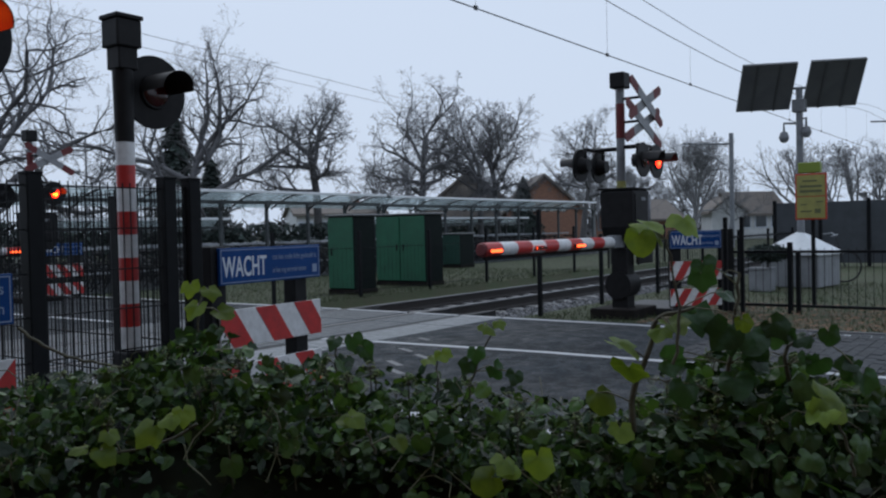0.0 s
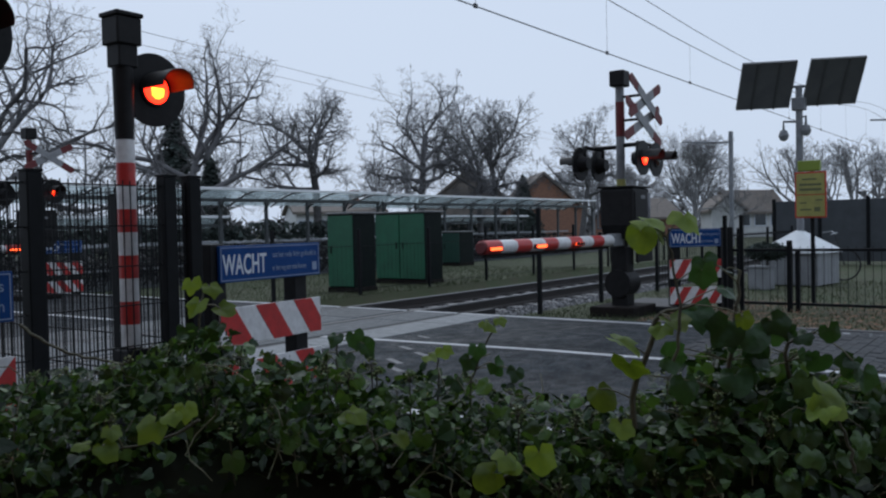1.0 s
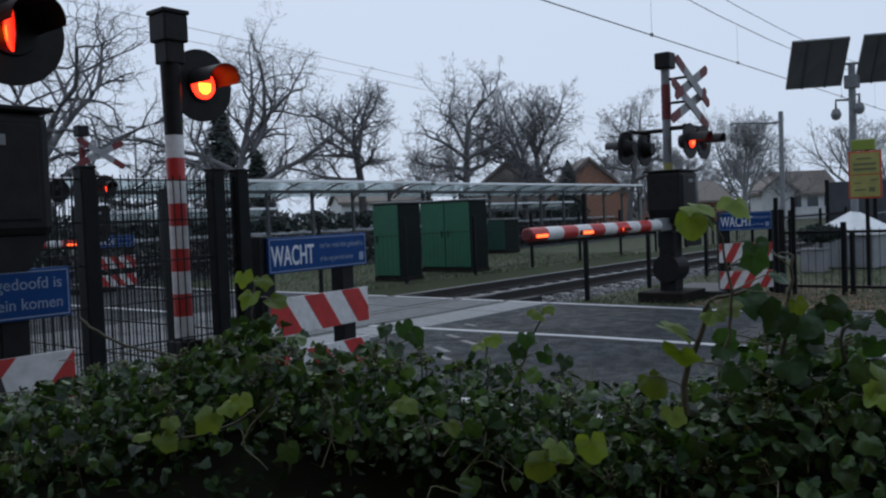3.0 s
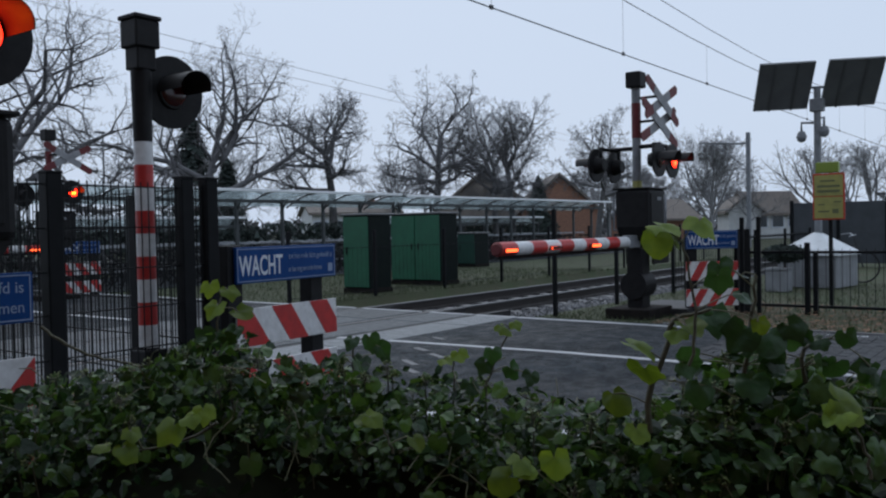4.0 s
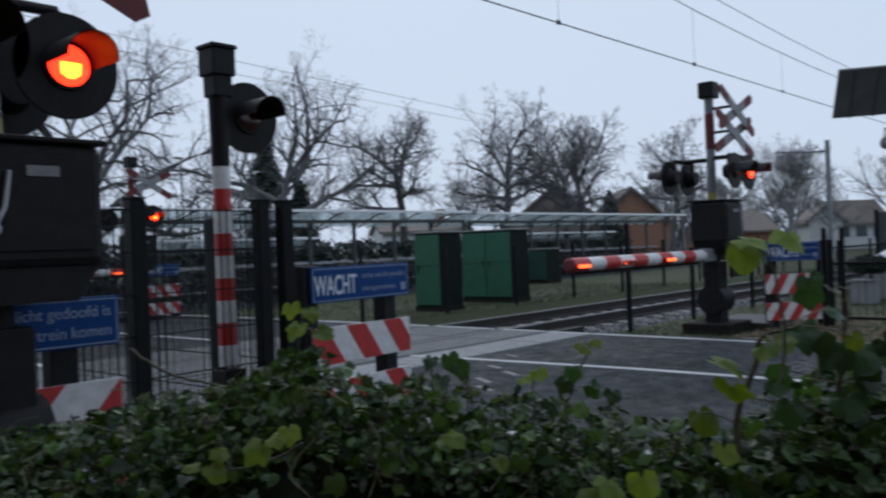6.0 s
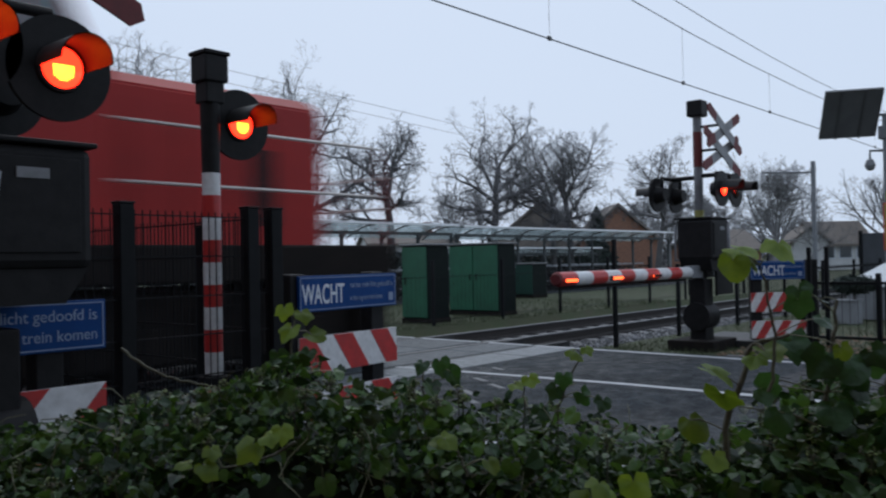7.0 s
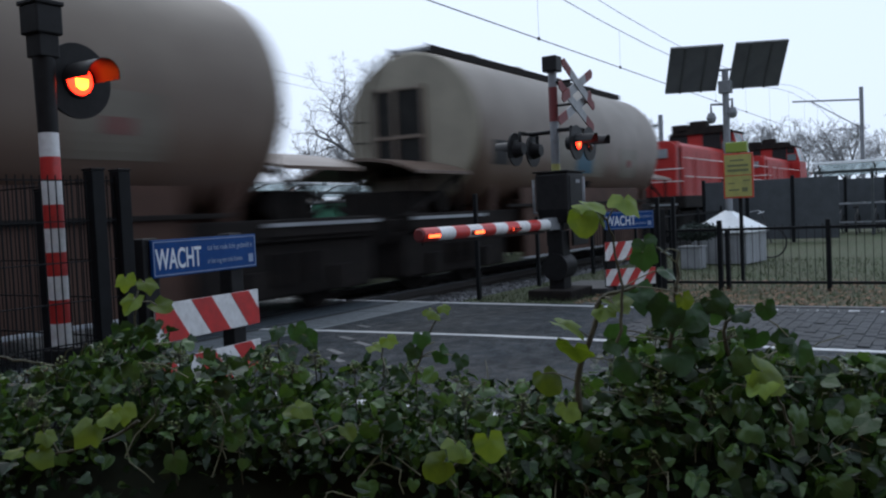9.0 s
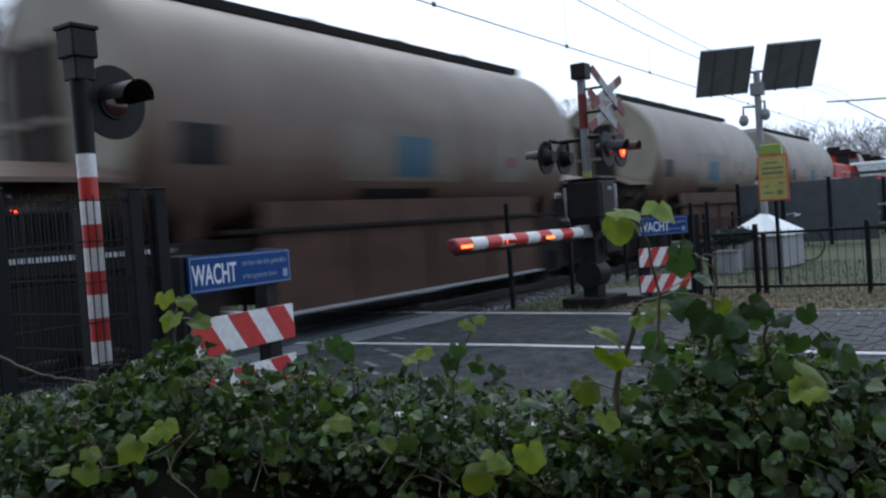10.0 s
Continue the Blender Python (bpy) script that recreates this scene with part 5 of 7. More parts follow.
            o = 0.58 + (0.006 if i % 2 else -0.006)
            ring.append(((f, -o), (o, f), (-f, o), (-o, -f))[s])
    prism(bm, ring, "z", 0.02, 0.67)
    part("box_body", bm, BIN, t)
    bm = B()
    for z0, z1, r0, r1 in ((0.66, 0.70, 0.65, 0.65), (0.70, 1.12, 0.64, 0.05)):
        vs = [[bm.verts.new((sx * r, sy * r, z)) for sx, sy in ((-1, -1), (1, -1), (1, 1), (-1, 1))] for z, r in ((z0, r0), (z1, r1))]
        for i in range(4):
            j = (i + 1) % 4
            bm.faces.new((vs[0][i], vs[0][j], vs[1][j], vs[1][i]))
        bm.faces.new(vs[0][::-1])
        bm.faces.new(vs[1])
    part("pyramid_roof", bm, TARP, t, "white sheet pyramid roof")
    bm = B()
    tube(bm, (0, 0, 1.1), (0, 0, 1.17), 0.05, 0.02, 10)
    part("roof_cap", bm, TARP, t)
    # low bar fence with gate posts along the verge
    bar_fence("verge_fence", (12.9, 4.15), (12.9, -9.0), 0.95, "low dark steel bar fence on the verge", pitch=0.105, post_every=2.49, bar_r=0.0042, top=0.06)
    g = thing("gate_posts", "pair of dark steel gate posts in the fence", "gate", pose(12.86, 3.08, -0.05))
    for y, w, h in ((0.05, 0.034, 1.04), (-0.06, 0.03, 0.9)):
        part("gate_post", box(B(), -w, y - w, 0, w, y + w, h, 0.008), DARKSTEEL, g)
    g = thing("tall_gate_posts", "pair of tall dark fence posts beside the signal mast", "fence post", pose(12.6, 3.85, -0.05))
    for y in (-0.12, 0.12):
        part("gate_post", box(B(), -0.028, y - 0.028, 0, 0.028, y + 0.028, 1.42, 0.006), DARKSTEEL, g)
    bar_fence("station_fence", (15.8, 6.3), (40.0, 6.3), 1.05, "dark steel bar fence beside the track", pitch=0.14, post_every=2.6)
    for x, h in ((11.18, 1.55), (13.3, 1.15)):
        solid("fence_post", box(B(), x - 0.03, 6.27, -0.05, x + 0.03, 6.33, h, 0.006), DARKSTEEL, "dark square steel fence post beside the track", "fence post", group="single fence posts")
    bar_fence("far_track_fence", (10.66, 11.5), (33.0, 11.5), 1.05, "dark steel fence between the track and the bicycles", pitch=0.13, post_every=2.36, top=0.3, bar_r=0.0025, rail=0.005)
    # flat evergreen shrub in a grey planter
    p = thing("planter", "low grey concrete planter under a shrub", "planter", pose(17.0, 4.66, -0.05))
    part("trough", box(B(), -0.2, -0.2, 0, 0.2, 0.2, 0.42, 0.02), BIN, p)
    part("rim", box(B(), -0.22, -0.22, 0.42, 0.22, 0.22, 0.46, 0.01), BIN, p)
    rng = random.Random(4)
    verts, faces = [], []
    for i in range(2600):
        v = Vector((rng.gauss(0, 1), rng.gauss(0, 1), rng.gauss(0, 1))).normalized() * rng.uniform(0.8, 1.0)
        c = Vector((v.x * 0.36, v.y * 0.4, 0.63 + v.z * 0.17 * (1.0 if v.z > 0 else 0.8)))
        s = rng.uniform(0.015, 0.035)
        b = len(verts)
        for k in range(3):
            verts.append(tuple(c + Vector((rng.gauss(0, s), rng.gauss(0, s), rng.gauss(0, s)))))
        faces.append((b, b + 1, b + 2))
    t = thing("shrub", "low dark evergreen shrub behind a grey planter", "shrub", pose(17.05, 4.56, 0.04))
    part("shrub_stem", tube(B(), (0, 0, 0.36), (0, 0, 0.6), 0.03, n=8), BARK, t)
    o = new("shrub_foliage", raw("shrub_foliage", verts, faces, CONIFER))
    o.parent = t
    # dark panel screen further down the line; a second added as dark backing
    for x, y, n in ((27.0, 7.0, 3), (33.6, 5.0, 8)):
      s = thing("panel_screen", "dark panel screen wall beside the forecourt", "screen wall", pose(x, y, -0.05, 0, 0, -90))
      for i in range(n):
        part("screen_panel", box(B(), 1.3 * i + 0.05, -0.03, 0.1, 1.3 * i + 1.25, 0.03, 1.9, 0.008), PANEL, s)
        part("screen_post", box(B(), 1.3 * i - 0.05, -0.05, 0, 1.3 * i + 0.05, 0.05, 1.98, 0.008), DARKSTEEL, s)
    shelter(30.5, 39.0, 4.3, "glazed bicycle shelter on the station forecourt", h=2.27, turn=-90)


# ---------------------------------------------------------------- hedge of ivy in front
LEAF_HALVES = (
    ((0.0, 0.0), (0.2, -0.1), (0.40, -0.06), (0.52, 0.12), (0.40, 0.3), (0.40, 0.5), (0.2, 0.7), (0.0, 0.96)),      # three-lobed
    ((0.0, 0.0), (0.16, -0.03), (0.31, 0.08), (0.40, 0.27), (0.39, 0.46), (0.29, 0.68), (0.15, 0.86), (0.0, 1.0)),     # ovate
    ((0.0, 0.0), (0.10, 0.05), (0.22, 0.18), (0.34, 0.38), (0.31, 0.52), (0.21, 0.72), (0.1, 0.88), (0.0, 1.02)))      # rhombic
LEAF_FAN = ((0, 1, 2), (0, 2, 3), (0, 3, 4), (0, 4, 7), (4, 5, 6), (4, 6, 7))


def leaf_verts(c, d, n, s, fold, curl, rng):
    """Small ivy leaf: midrib along d, normal n, size s."""
    w = d.cross(n).normalized()
    half = LEAF_HALVES[rng.randrange(3)]
    k, skew, twist = rng.uniform(0.8, 1.2), rng.uniform(-0.12, 0.12), rng.uniform(-0.25, 0.25)
    vs = []
    for sx in (1, -1):
        for a, b in half:
            a2 = a * sx * k * (1 + rng.uniform(-0.09, 0.09)) + skew * b * b
            up = fold * a - curl * (b - 0.3) ** 2 + twist * a * sx * b + (rng.uniform(-0.03, 0.03) if a else 0.0)
            vs.append(tuple(c + s * (w * a2 + d * b + n * up)))
    m = len(half)
    fs = []
    for off in (0, m):
        for f in LEAF_FAN:
            fs.append(tuple(off + i for i in (f if off == 0 else f[::-1])))
    return vs, fs


def large_leaf(c, d, n, s, fold, curl, rng, lobed):
    """Large ivy leaf round its stalk: lobes, a folded midrib, crumpled drooping blade."""
    w = d.cross(n).normalized()
    if lobed:
        rim = ((0, 0.94), (16, 0.76), (32, 0.65), (52, 0.72), (70, 0.60), (92, 0.52), (120, 0.52), (152, 0.3))
    else:
        rim = ((0, 0.90), (16, 0.80), (34, 0.70), (54, 0.64), (76, 0.55), (98, 0.47), (124, 0.40), (150, 0.22))
    rays = [(-a, r) for a, r in rim[:0:-1]] + list(rim)
    rays = [(radians(a + rng.gauss(0, 2.0)), r * rng.uniform(0.9, 1.08) * (1.1 if a < 0 else 0.95)) for a, r in rays]
    droop_l, droop_r, wave = rng.uniform(0.0, 0.6), rng.uniform(0.0, 0.6), rng.uniform(0, 6.28)
    vs, fs, m = [tuple(c)], [], len(rays)
    for q in (0.36, 0.7, 1.0):
        for a, r in rays:
            x, y = r * q * math.sin(a), r * q * math.cos(a)
            up = fold * abs(x) - (droop_l if x < 0 else droop_r) * x * x * 1.6 - curl * y * abs(y) + 0.05 * q * math.sin(4 * a + wave) + 0.03 * math.cos(9 * y + wave)
            vs.append(tuple(c + s * (w * x + d * y + n * up)))
    for i in range(m - 1):
        fs.append((0, 1 + i, 2 + i))
        for t in (0, 1):
            p = 1 + t * m + i
            fs.append((p, p + m, p + m + 1, p + 1))
    return vs, fs


def hedge_top(u):
    """Height of the hedge crest along it, at about 1.7 m from the viewpoint."""
    knots = [(-2.2, 0.94), (-1.02, 0.955), (-0.8, 1.01), (-0.62, 1.03), (-0.46, 1.10), (-0.36, 1.04), (-0.2, 1.02), (-0.08, 1.005), (0.1, 0.98), (0.25, 0.94),
             (0.36, 0.94), (0.46, 1.01), (0.58, 1.035), (0.7, 0.99), (0.85, 0.955), (1.05, 0.945), (2.2, 0.95)]
    for (a, p), (b, q) in zip(knots, knots[1:]):
        if u <= b:
            s = max(0.0, (u - a) / (b - a))
            return p + (q - p) * s
    return 1.0


def hedge_point(u, s):
    """s from 0 (low, near) over the crest (0.6) to 1 (low, far)."""
    top = hedge_top(u) - 0.05
    if s < 0.6:
        k = s / 0.6
        return 0.98 + 0.62 * k ** 1.15, top - 0.62 * (1 - k) ** 1.5
    k = (s - 0.6) / 0.4
    return 1.60 + 0.45 * math.sin(k * math.pi / 2), top - 0.8 * (1 - math.cos(k * math.pi / 2))


def ivy_hedge():
    rng = random.Random(21)
    t = thing("ivy_hedge", "dense dark green ivy hedge with wet glossy leaves", "hedge", kind="stuff")
    # dark inner sheet: shade inside the hedge, put into its colour
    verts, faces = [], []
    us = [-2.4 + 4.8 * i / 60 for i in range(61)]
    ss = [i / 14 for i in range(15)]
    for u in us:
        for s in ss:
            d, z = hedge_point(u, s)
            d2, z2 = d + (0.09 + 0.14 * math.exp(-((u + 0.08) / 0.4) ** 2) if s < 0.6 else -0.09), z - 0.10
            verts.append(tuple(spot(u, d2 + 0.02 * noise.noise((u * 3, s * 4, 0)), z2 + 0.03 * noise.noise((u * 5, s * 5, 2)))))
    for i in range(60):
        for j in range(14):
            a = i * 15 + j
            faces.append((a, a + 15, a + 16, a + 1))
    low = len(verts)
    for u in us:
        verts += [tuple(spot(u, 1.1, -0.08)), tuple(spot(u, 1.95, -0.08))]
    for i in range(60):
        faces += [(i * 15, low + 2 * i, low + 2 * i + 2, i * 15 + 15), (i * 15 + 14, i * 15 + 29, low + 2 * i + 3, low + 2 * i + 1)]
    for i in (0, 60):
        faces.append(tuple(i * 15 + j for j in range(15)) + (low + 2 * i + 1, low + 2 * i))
    o = new("hedge_core", raw("hedge_core", verts, faces, HEDGECORE, True))
    o.parent = t
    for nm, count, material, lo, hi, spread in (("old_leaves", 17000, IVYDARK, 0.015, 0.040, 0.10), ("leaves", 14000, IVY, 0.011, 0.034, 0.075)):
        verts, faces = [], []
        for i in range(count):
            u = rng.uniform(-2.0, 2.0)
            s = rng.random() ** 0.85 if nm == "old_leaves" else max(0.02, min(0.8, 0.55 + rng.gauss(0, 0.09) - 0.12 * rng.random() * (u > 0.3)))
            if nm == "leaves" and u > 0.5:
                s = rng.uniform(0.34, 0.68)
            if s > 0.82 or (s < 0.44 and rng.random() < (0.62 if u < 0.3 else 0.5) + 0.34 * math.exp(-((u + 0.08) / 0.36) ** 2)):
                continue
            d, z = hedge_point(u, s)
            clump = noise.noise((u * 4.0, s * 6.0, 3.0))
            off = min(0.055, rng.gauss(0.0, spread * 0.6) + 0.05 * clump)
            c = spot(u, d - off * (0.8 if s < 0.6 else -0.5) + rng.gauss(0, 0.02), z + off * 0.9)
            nrm = Vector((-FWD.x * (0.9 - 1.2 * s) + rng.gauss(0, 0.6), -FWD.y * (0.9 - 1.2 * s) + rng.gauss(0, 0.6), 0.6 + rng.gauss(0, 0.5))).normalized()
            dirn = Vector((rng.gauss(0, 1), rng.gauss(0, 1), rng.gauss(-0.5, 0.6)))
            dirn = (dirn - nrm * dirn.dot(nrm)).normalized()
            b = len(verts)
            vs, fs = leaf_verts(c, dirn, nrm, rng.uniform(lo, hi) * (0.82 + 0.3 * max(0.0, min(1.0, (u - 0.1) * 2.2))), rng.uniform(-0.3, 0.45), rng.uniform(-0.2, 0.7), rng)
            verts += vs
            faces += [tuple(b + k for k in f) for f in fs]
        o = new(nm, raw(nm, verts, faces, material))
        o.parent = t
        o["kind"] = "stuff"
    # leaves on the upright flanks and the ends, down to the ground
    verts, faces = [], []
    for i in range(9000):
        side = rng.random()
        if side < 0.42:
            u, d, z, n0 = rng.uniform(-2.42, 2.42), rng.uniform(0.98, 1.1), rng.uniform(-0.04, 0.42), -FWD
        elif side < 0.84:
            u, d, z, n0 = rng.uniform(-2.42, 2.42), rng.uniform(1.93, 2.06), rng.uniform(-0.04, 0.75), FWD
        else:
            e = rng.choice((-1, 1))
            u, d, z, n0 = e * rng.uniform(2.0, 2.44), rng.uniform(1.0, 2.04), rng.uniform(-0.04, 0.98), RIGHT * e
            if abs(u) < 2.38:
                z = hedge_point(u, 0.6)[1] - 0.25 * abs(d - 1.6) + rng.uniform(-0.05, 0.03)
        c = spot(u, d, z)
        nrm = (n0 + Vector((rng.gauss(0, 0.5), rng.gauss(0, 0.5), 0.5 + rng.gauss(0, 0.4)))).normalized()
        dirn = Vector((rng.gauss(0, 1), rng.gauss(0, 1), -0.6))
        dirn = (dirn - nrm * dirn.dot(nrm)).normalized()
        b = len(verts)
        vs, fs = leaf_verts(c, dirn, nrm, rng.uniform(0.03, 0.055), rng.uniform(-0.3, 0.45), rng.uniform(-0.2, 0.7), rng)
        verts += vs
        faces += [tuple(b + k for k in f) for f in fs]
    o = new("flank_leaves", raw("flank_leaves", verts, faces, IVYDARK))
    o.parent = t
    o["kind"] = "stuff"
    # large drooping leaves along the crest
    verts, faces = [], []
    for i in range(520):
        u = rng.uniform(0.3, 1.5) if i < 250 else rng.uniform(-1.2, 0.3) if i < 380 else rng.uniform(0.6, 1.5)
        s = rng.uniform(0.38, 0.66) if i < 380 else rng.uniform(0.32, 0.62)
        d, z = hedge_point(u, s)
        c = spot(u, d - rng.uniform(0.0, 0.09), z + rng.uniform(-0.02, 0.075))
        nrm = Vector((-FWD.x + rng.gauss(0, 0.5), -FWD.y + rng.gauss(0, 0.5), 0.45 + rng.gauss(0, 0.4))).normalized()
        dirn = Vector((rng.gauss(0, 0.5), rng.gauss(0, 0.5), -1.0))
        dirn = (dirn - nrm * dirn.dot(nrm)).normalized()
        b = len(verts)
        vs, fs = large_leaf(c, dirn, nrm, rng.uniform(0.022, 0.044) * (1.0 if u > 0.3 else 0.8), rng.uniform(-0.1, 0.5), rng.uniform(-0.1, 0.6), rng, rng.random() < 0.4)
        verts += vs
        faces += [tuple(b + k for k in f) for f in fs]
    o = new("crest_leaves", raw("crest_leaves", verts, faces, IVY, True))
    o.parent = t
    o["kind"] = "stuff"
    # thin bare stems poking out
    bm = B()
    for i in range(270):
        u = rng.uniform(-1.6, 1.8) if i < 170 else rng.uniform(0.2, 1.1)
        s = rng.uniform(0.42, 0.64)
        d, z = hedge_point(u, s)
        p = spot(u, d, z - 0.02)
        q = p + Vector((rng.gauss(0, 0.05), rng.gauss(0, 0.05), rng.uniform(0.02, 0.075)))
        r = q + Vector((rng.gauss(0, 0.04), rng.gauss(0, 0.04), rng.uniform(-0.03, 0.05)))
        p = p - (FWD * 0.05 if s < 0.5 else FWD * 0.0)
        pipe(bm, [p, p.lerp(q, 0.5) + Vector((rng.gauss(0, 0.008), rng.gauss(0, 0.008), 0)), q, q.lerp(r, 0.5) + Vector((0, 0, 0.01)), r], 0.0011, 4)
    part("stems", bm, STALK, t)["kind"] = "stuff"


def ivy_berries():
    """Umbels of small green berries on the hedge top."""
    rng = random.Random(31)
    ico = [(0, 0, 1), (0.89, 0, 0.45), (0.28, 0.85, 0.45), (-0.72, 0.53, 0.45), (-0.72, -0.53, 0.45), (0.28, -0.85, 0.45), (0, 0, -1)]
    fan = [(0, 1, 2), (0, 2, 3), (0, 3, 4), (0, 4, 5), (0, 5, 1), (6, 2, 1), (6, 3, 2), (6, 4, 3), (6, 5, 4), (6, 1, 5)]
    verts, faces = [], []
    stalks = B()
    for u, s in [(0.52, 0.55), (0.46, 0.5), (0.5, 0.62), (0.8, 0.6), (0.86, 0.55), (-0.22, 0.6), (-0.2, 0.58), (-0.38, 0.6), (-0.4, 0.5), (-0.14, 0.62), (0.12, 0.6), (-0.62, 0.6), (0.02, 0.55)] + [(rng.uniform(-1.0, 1.1), rng.uniform(0.4, 0.64)) for _ in range(46)] + [(rng.uniform(0.35, 0.9), rng.uniform(0.45, 0.64)) for _ in range(22)]:
        d, z = hedge_point(u, s)
        c = spot(u, d - 0.03, z + 0.03 + rng.uniform(0, 0.04))
        tube(stalks, spot(u, d, z - 0.05), c, 0.0014, n=4, cap=False)
        for k in range(19):
            v = Vector((rng.gauss(0, 1), rng.gauss(0, 1), rng.gauss(0.4, 1))).normalized() * rng.uniform(0.010, 0.017)
            b = len(verts)
            r = rng.uniform(0.0018, 0.003)
            tube(stalks, c, c + v, 0.0005, n=3, cap=False)
            verts += [tuple(c + v + Vector(p) * r) for p in ico]
            faces += [tuple(b + q for q in f) for f in fan]
    t = thing("ivy_berries", "clusters of small unripe green ivy berries", "berries", kind="stuff")
    o = new("berries", raw("berries", verts, faces, BERRY))
    o.parent = t
    part("berry_stalks", stalks, STEM, t)


def shoot(points, leaves, label, stem_r=0.004):
    """A shoot that stands out of the hedge: its stem, and leaves (u, d, z, size, droop, turn, young)."""
    base = spot(*points[0])
    t = thing("ivy_shoot", label, "ivy shoot", Matrix.Translation(base), "ivy shoots")
    rng = random.Random(int(points[0][0] * 1000))
    bm = B()
    pts = [spot(*p) - base for p in points]
    fine = [pts[0]]
    ext = [pts[0] * 2 - pts[1]] + pts + [pts[-1] * 2 - pts[-2]]
    for p0, p1, p2, p3 in zip(ext, ext[1:], ext[2:], ext[3:]):
        for f in (0.25, 0.5, 0.75, 1.0):
            q = 0.5 * (2 * p1 + (p2 - p0) * f + (2 * p0 - 5 * p1 + 4 * p2 - p3) * f * f + (3 * p1 - p0 - 3 * p2 + p3) * f ** 3)
            fine.append(q + Vector((rng.gauss(0, 0.0015), rng.gauss(0, 0.0015), rng.gauss(0, 0.001))))
    for i, (p, q) in enumerate(zip(fine, fine[1:])):
        tube(bm, p, q, stem_r * (1 - 0.5 * i / len(fine)), stem_r * (1 - 0.5 * (i + 1) / len(fine)), 6)
    stem = part("stem", bm, STEM, t)
    extra = [(u + rng.uniform(-0.04, 0.04), d + rng.uniform(-0.01, 0.04), z + rng.uniform(-0.05, 0.02), s * rng.uniform(0.5, 0.75), droop + rng.uniform(-20, 30), turn + rng.uniform(-60, 60), 0)
             for u, d, z, s, droop, turn, young in leaves if not young and s > 0.042]
    for u, d, z, s, droop, turn, young in list(leaves) + extra:
        c = spot(u, d, z) - base
        near = min(fine, key=lambda q: (q - c).length)
        toward = -FWD
        nrm = (toward * math.cos(radians(droop)) + Vector((0, 0, 1)) * math.sin(radians(droop)) + Vector((rng.gauss(0, 0.3), rng.gauss(0, 0.3), rng.gauss(0, 0.3)))).normalized()
        turn += rng.gauss(0, 18)
        dirn = Vector((0, 0, -1)) * math.cos(radians(turn)) + RIGHT * math.sin(radians(turn))
        dirn = (dirn - nrm * dirn.dot(nrm)).normalized()
        root = c - dirn * s * 0.45
        vs, fs = large_leaf(root, dirn, nrm, s * (0.98 if young else 0.86), rng.uniform(-0.1, 0.5), rng.uniform(-0.1, 0.5), rng, rng.random() < 0.75)
        o = new("leaf", raw("leaf", vs, fs, IVYYOUNG if young else IVYMID, True))
        o.parent = t
        if young:
            o["label"] = "pale yellow-green young leaf"
        bm = B()
        pipe(bm, [near, near.lerp(root, 0.35) + Vector((0, 0, 0.004)), near.lerp(root, 0.7) + Vector((0, 0, 0.006)), root], 0.0012, 5)
        part("leaf_stalk", bm, STALK, t)


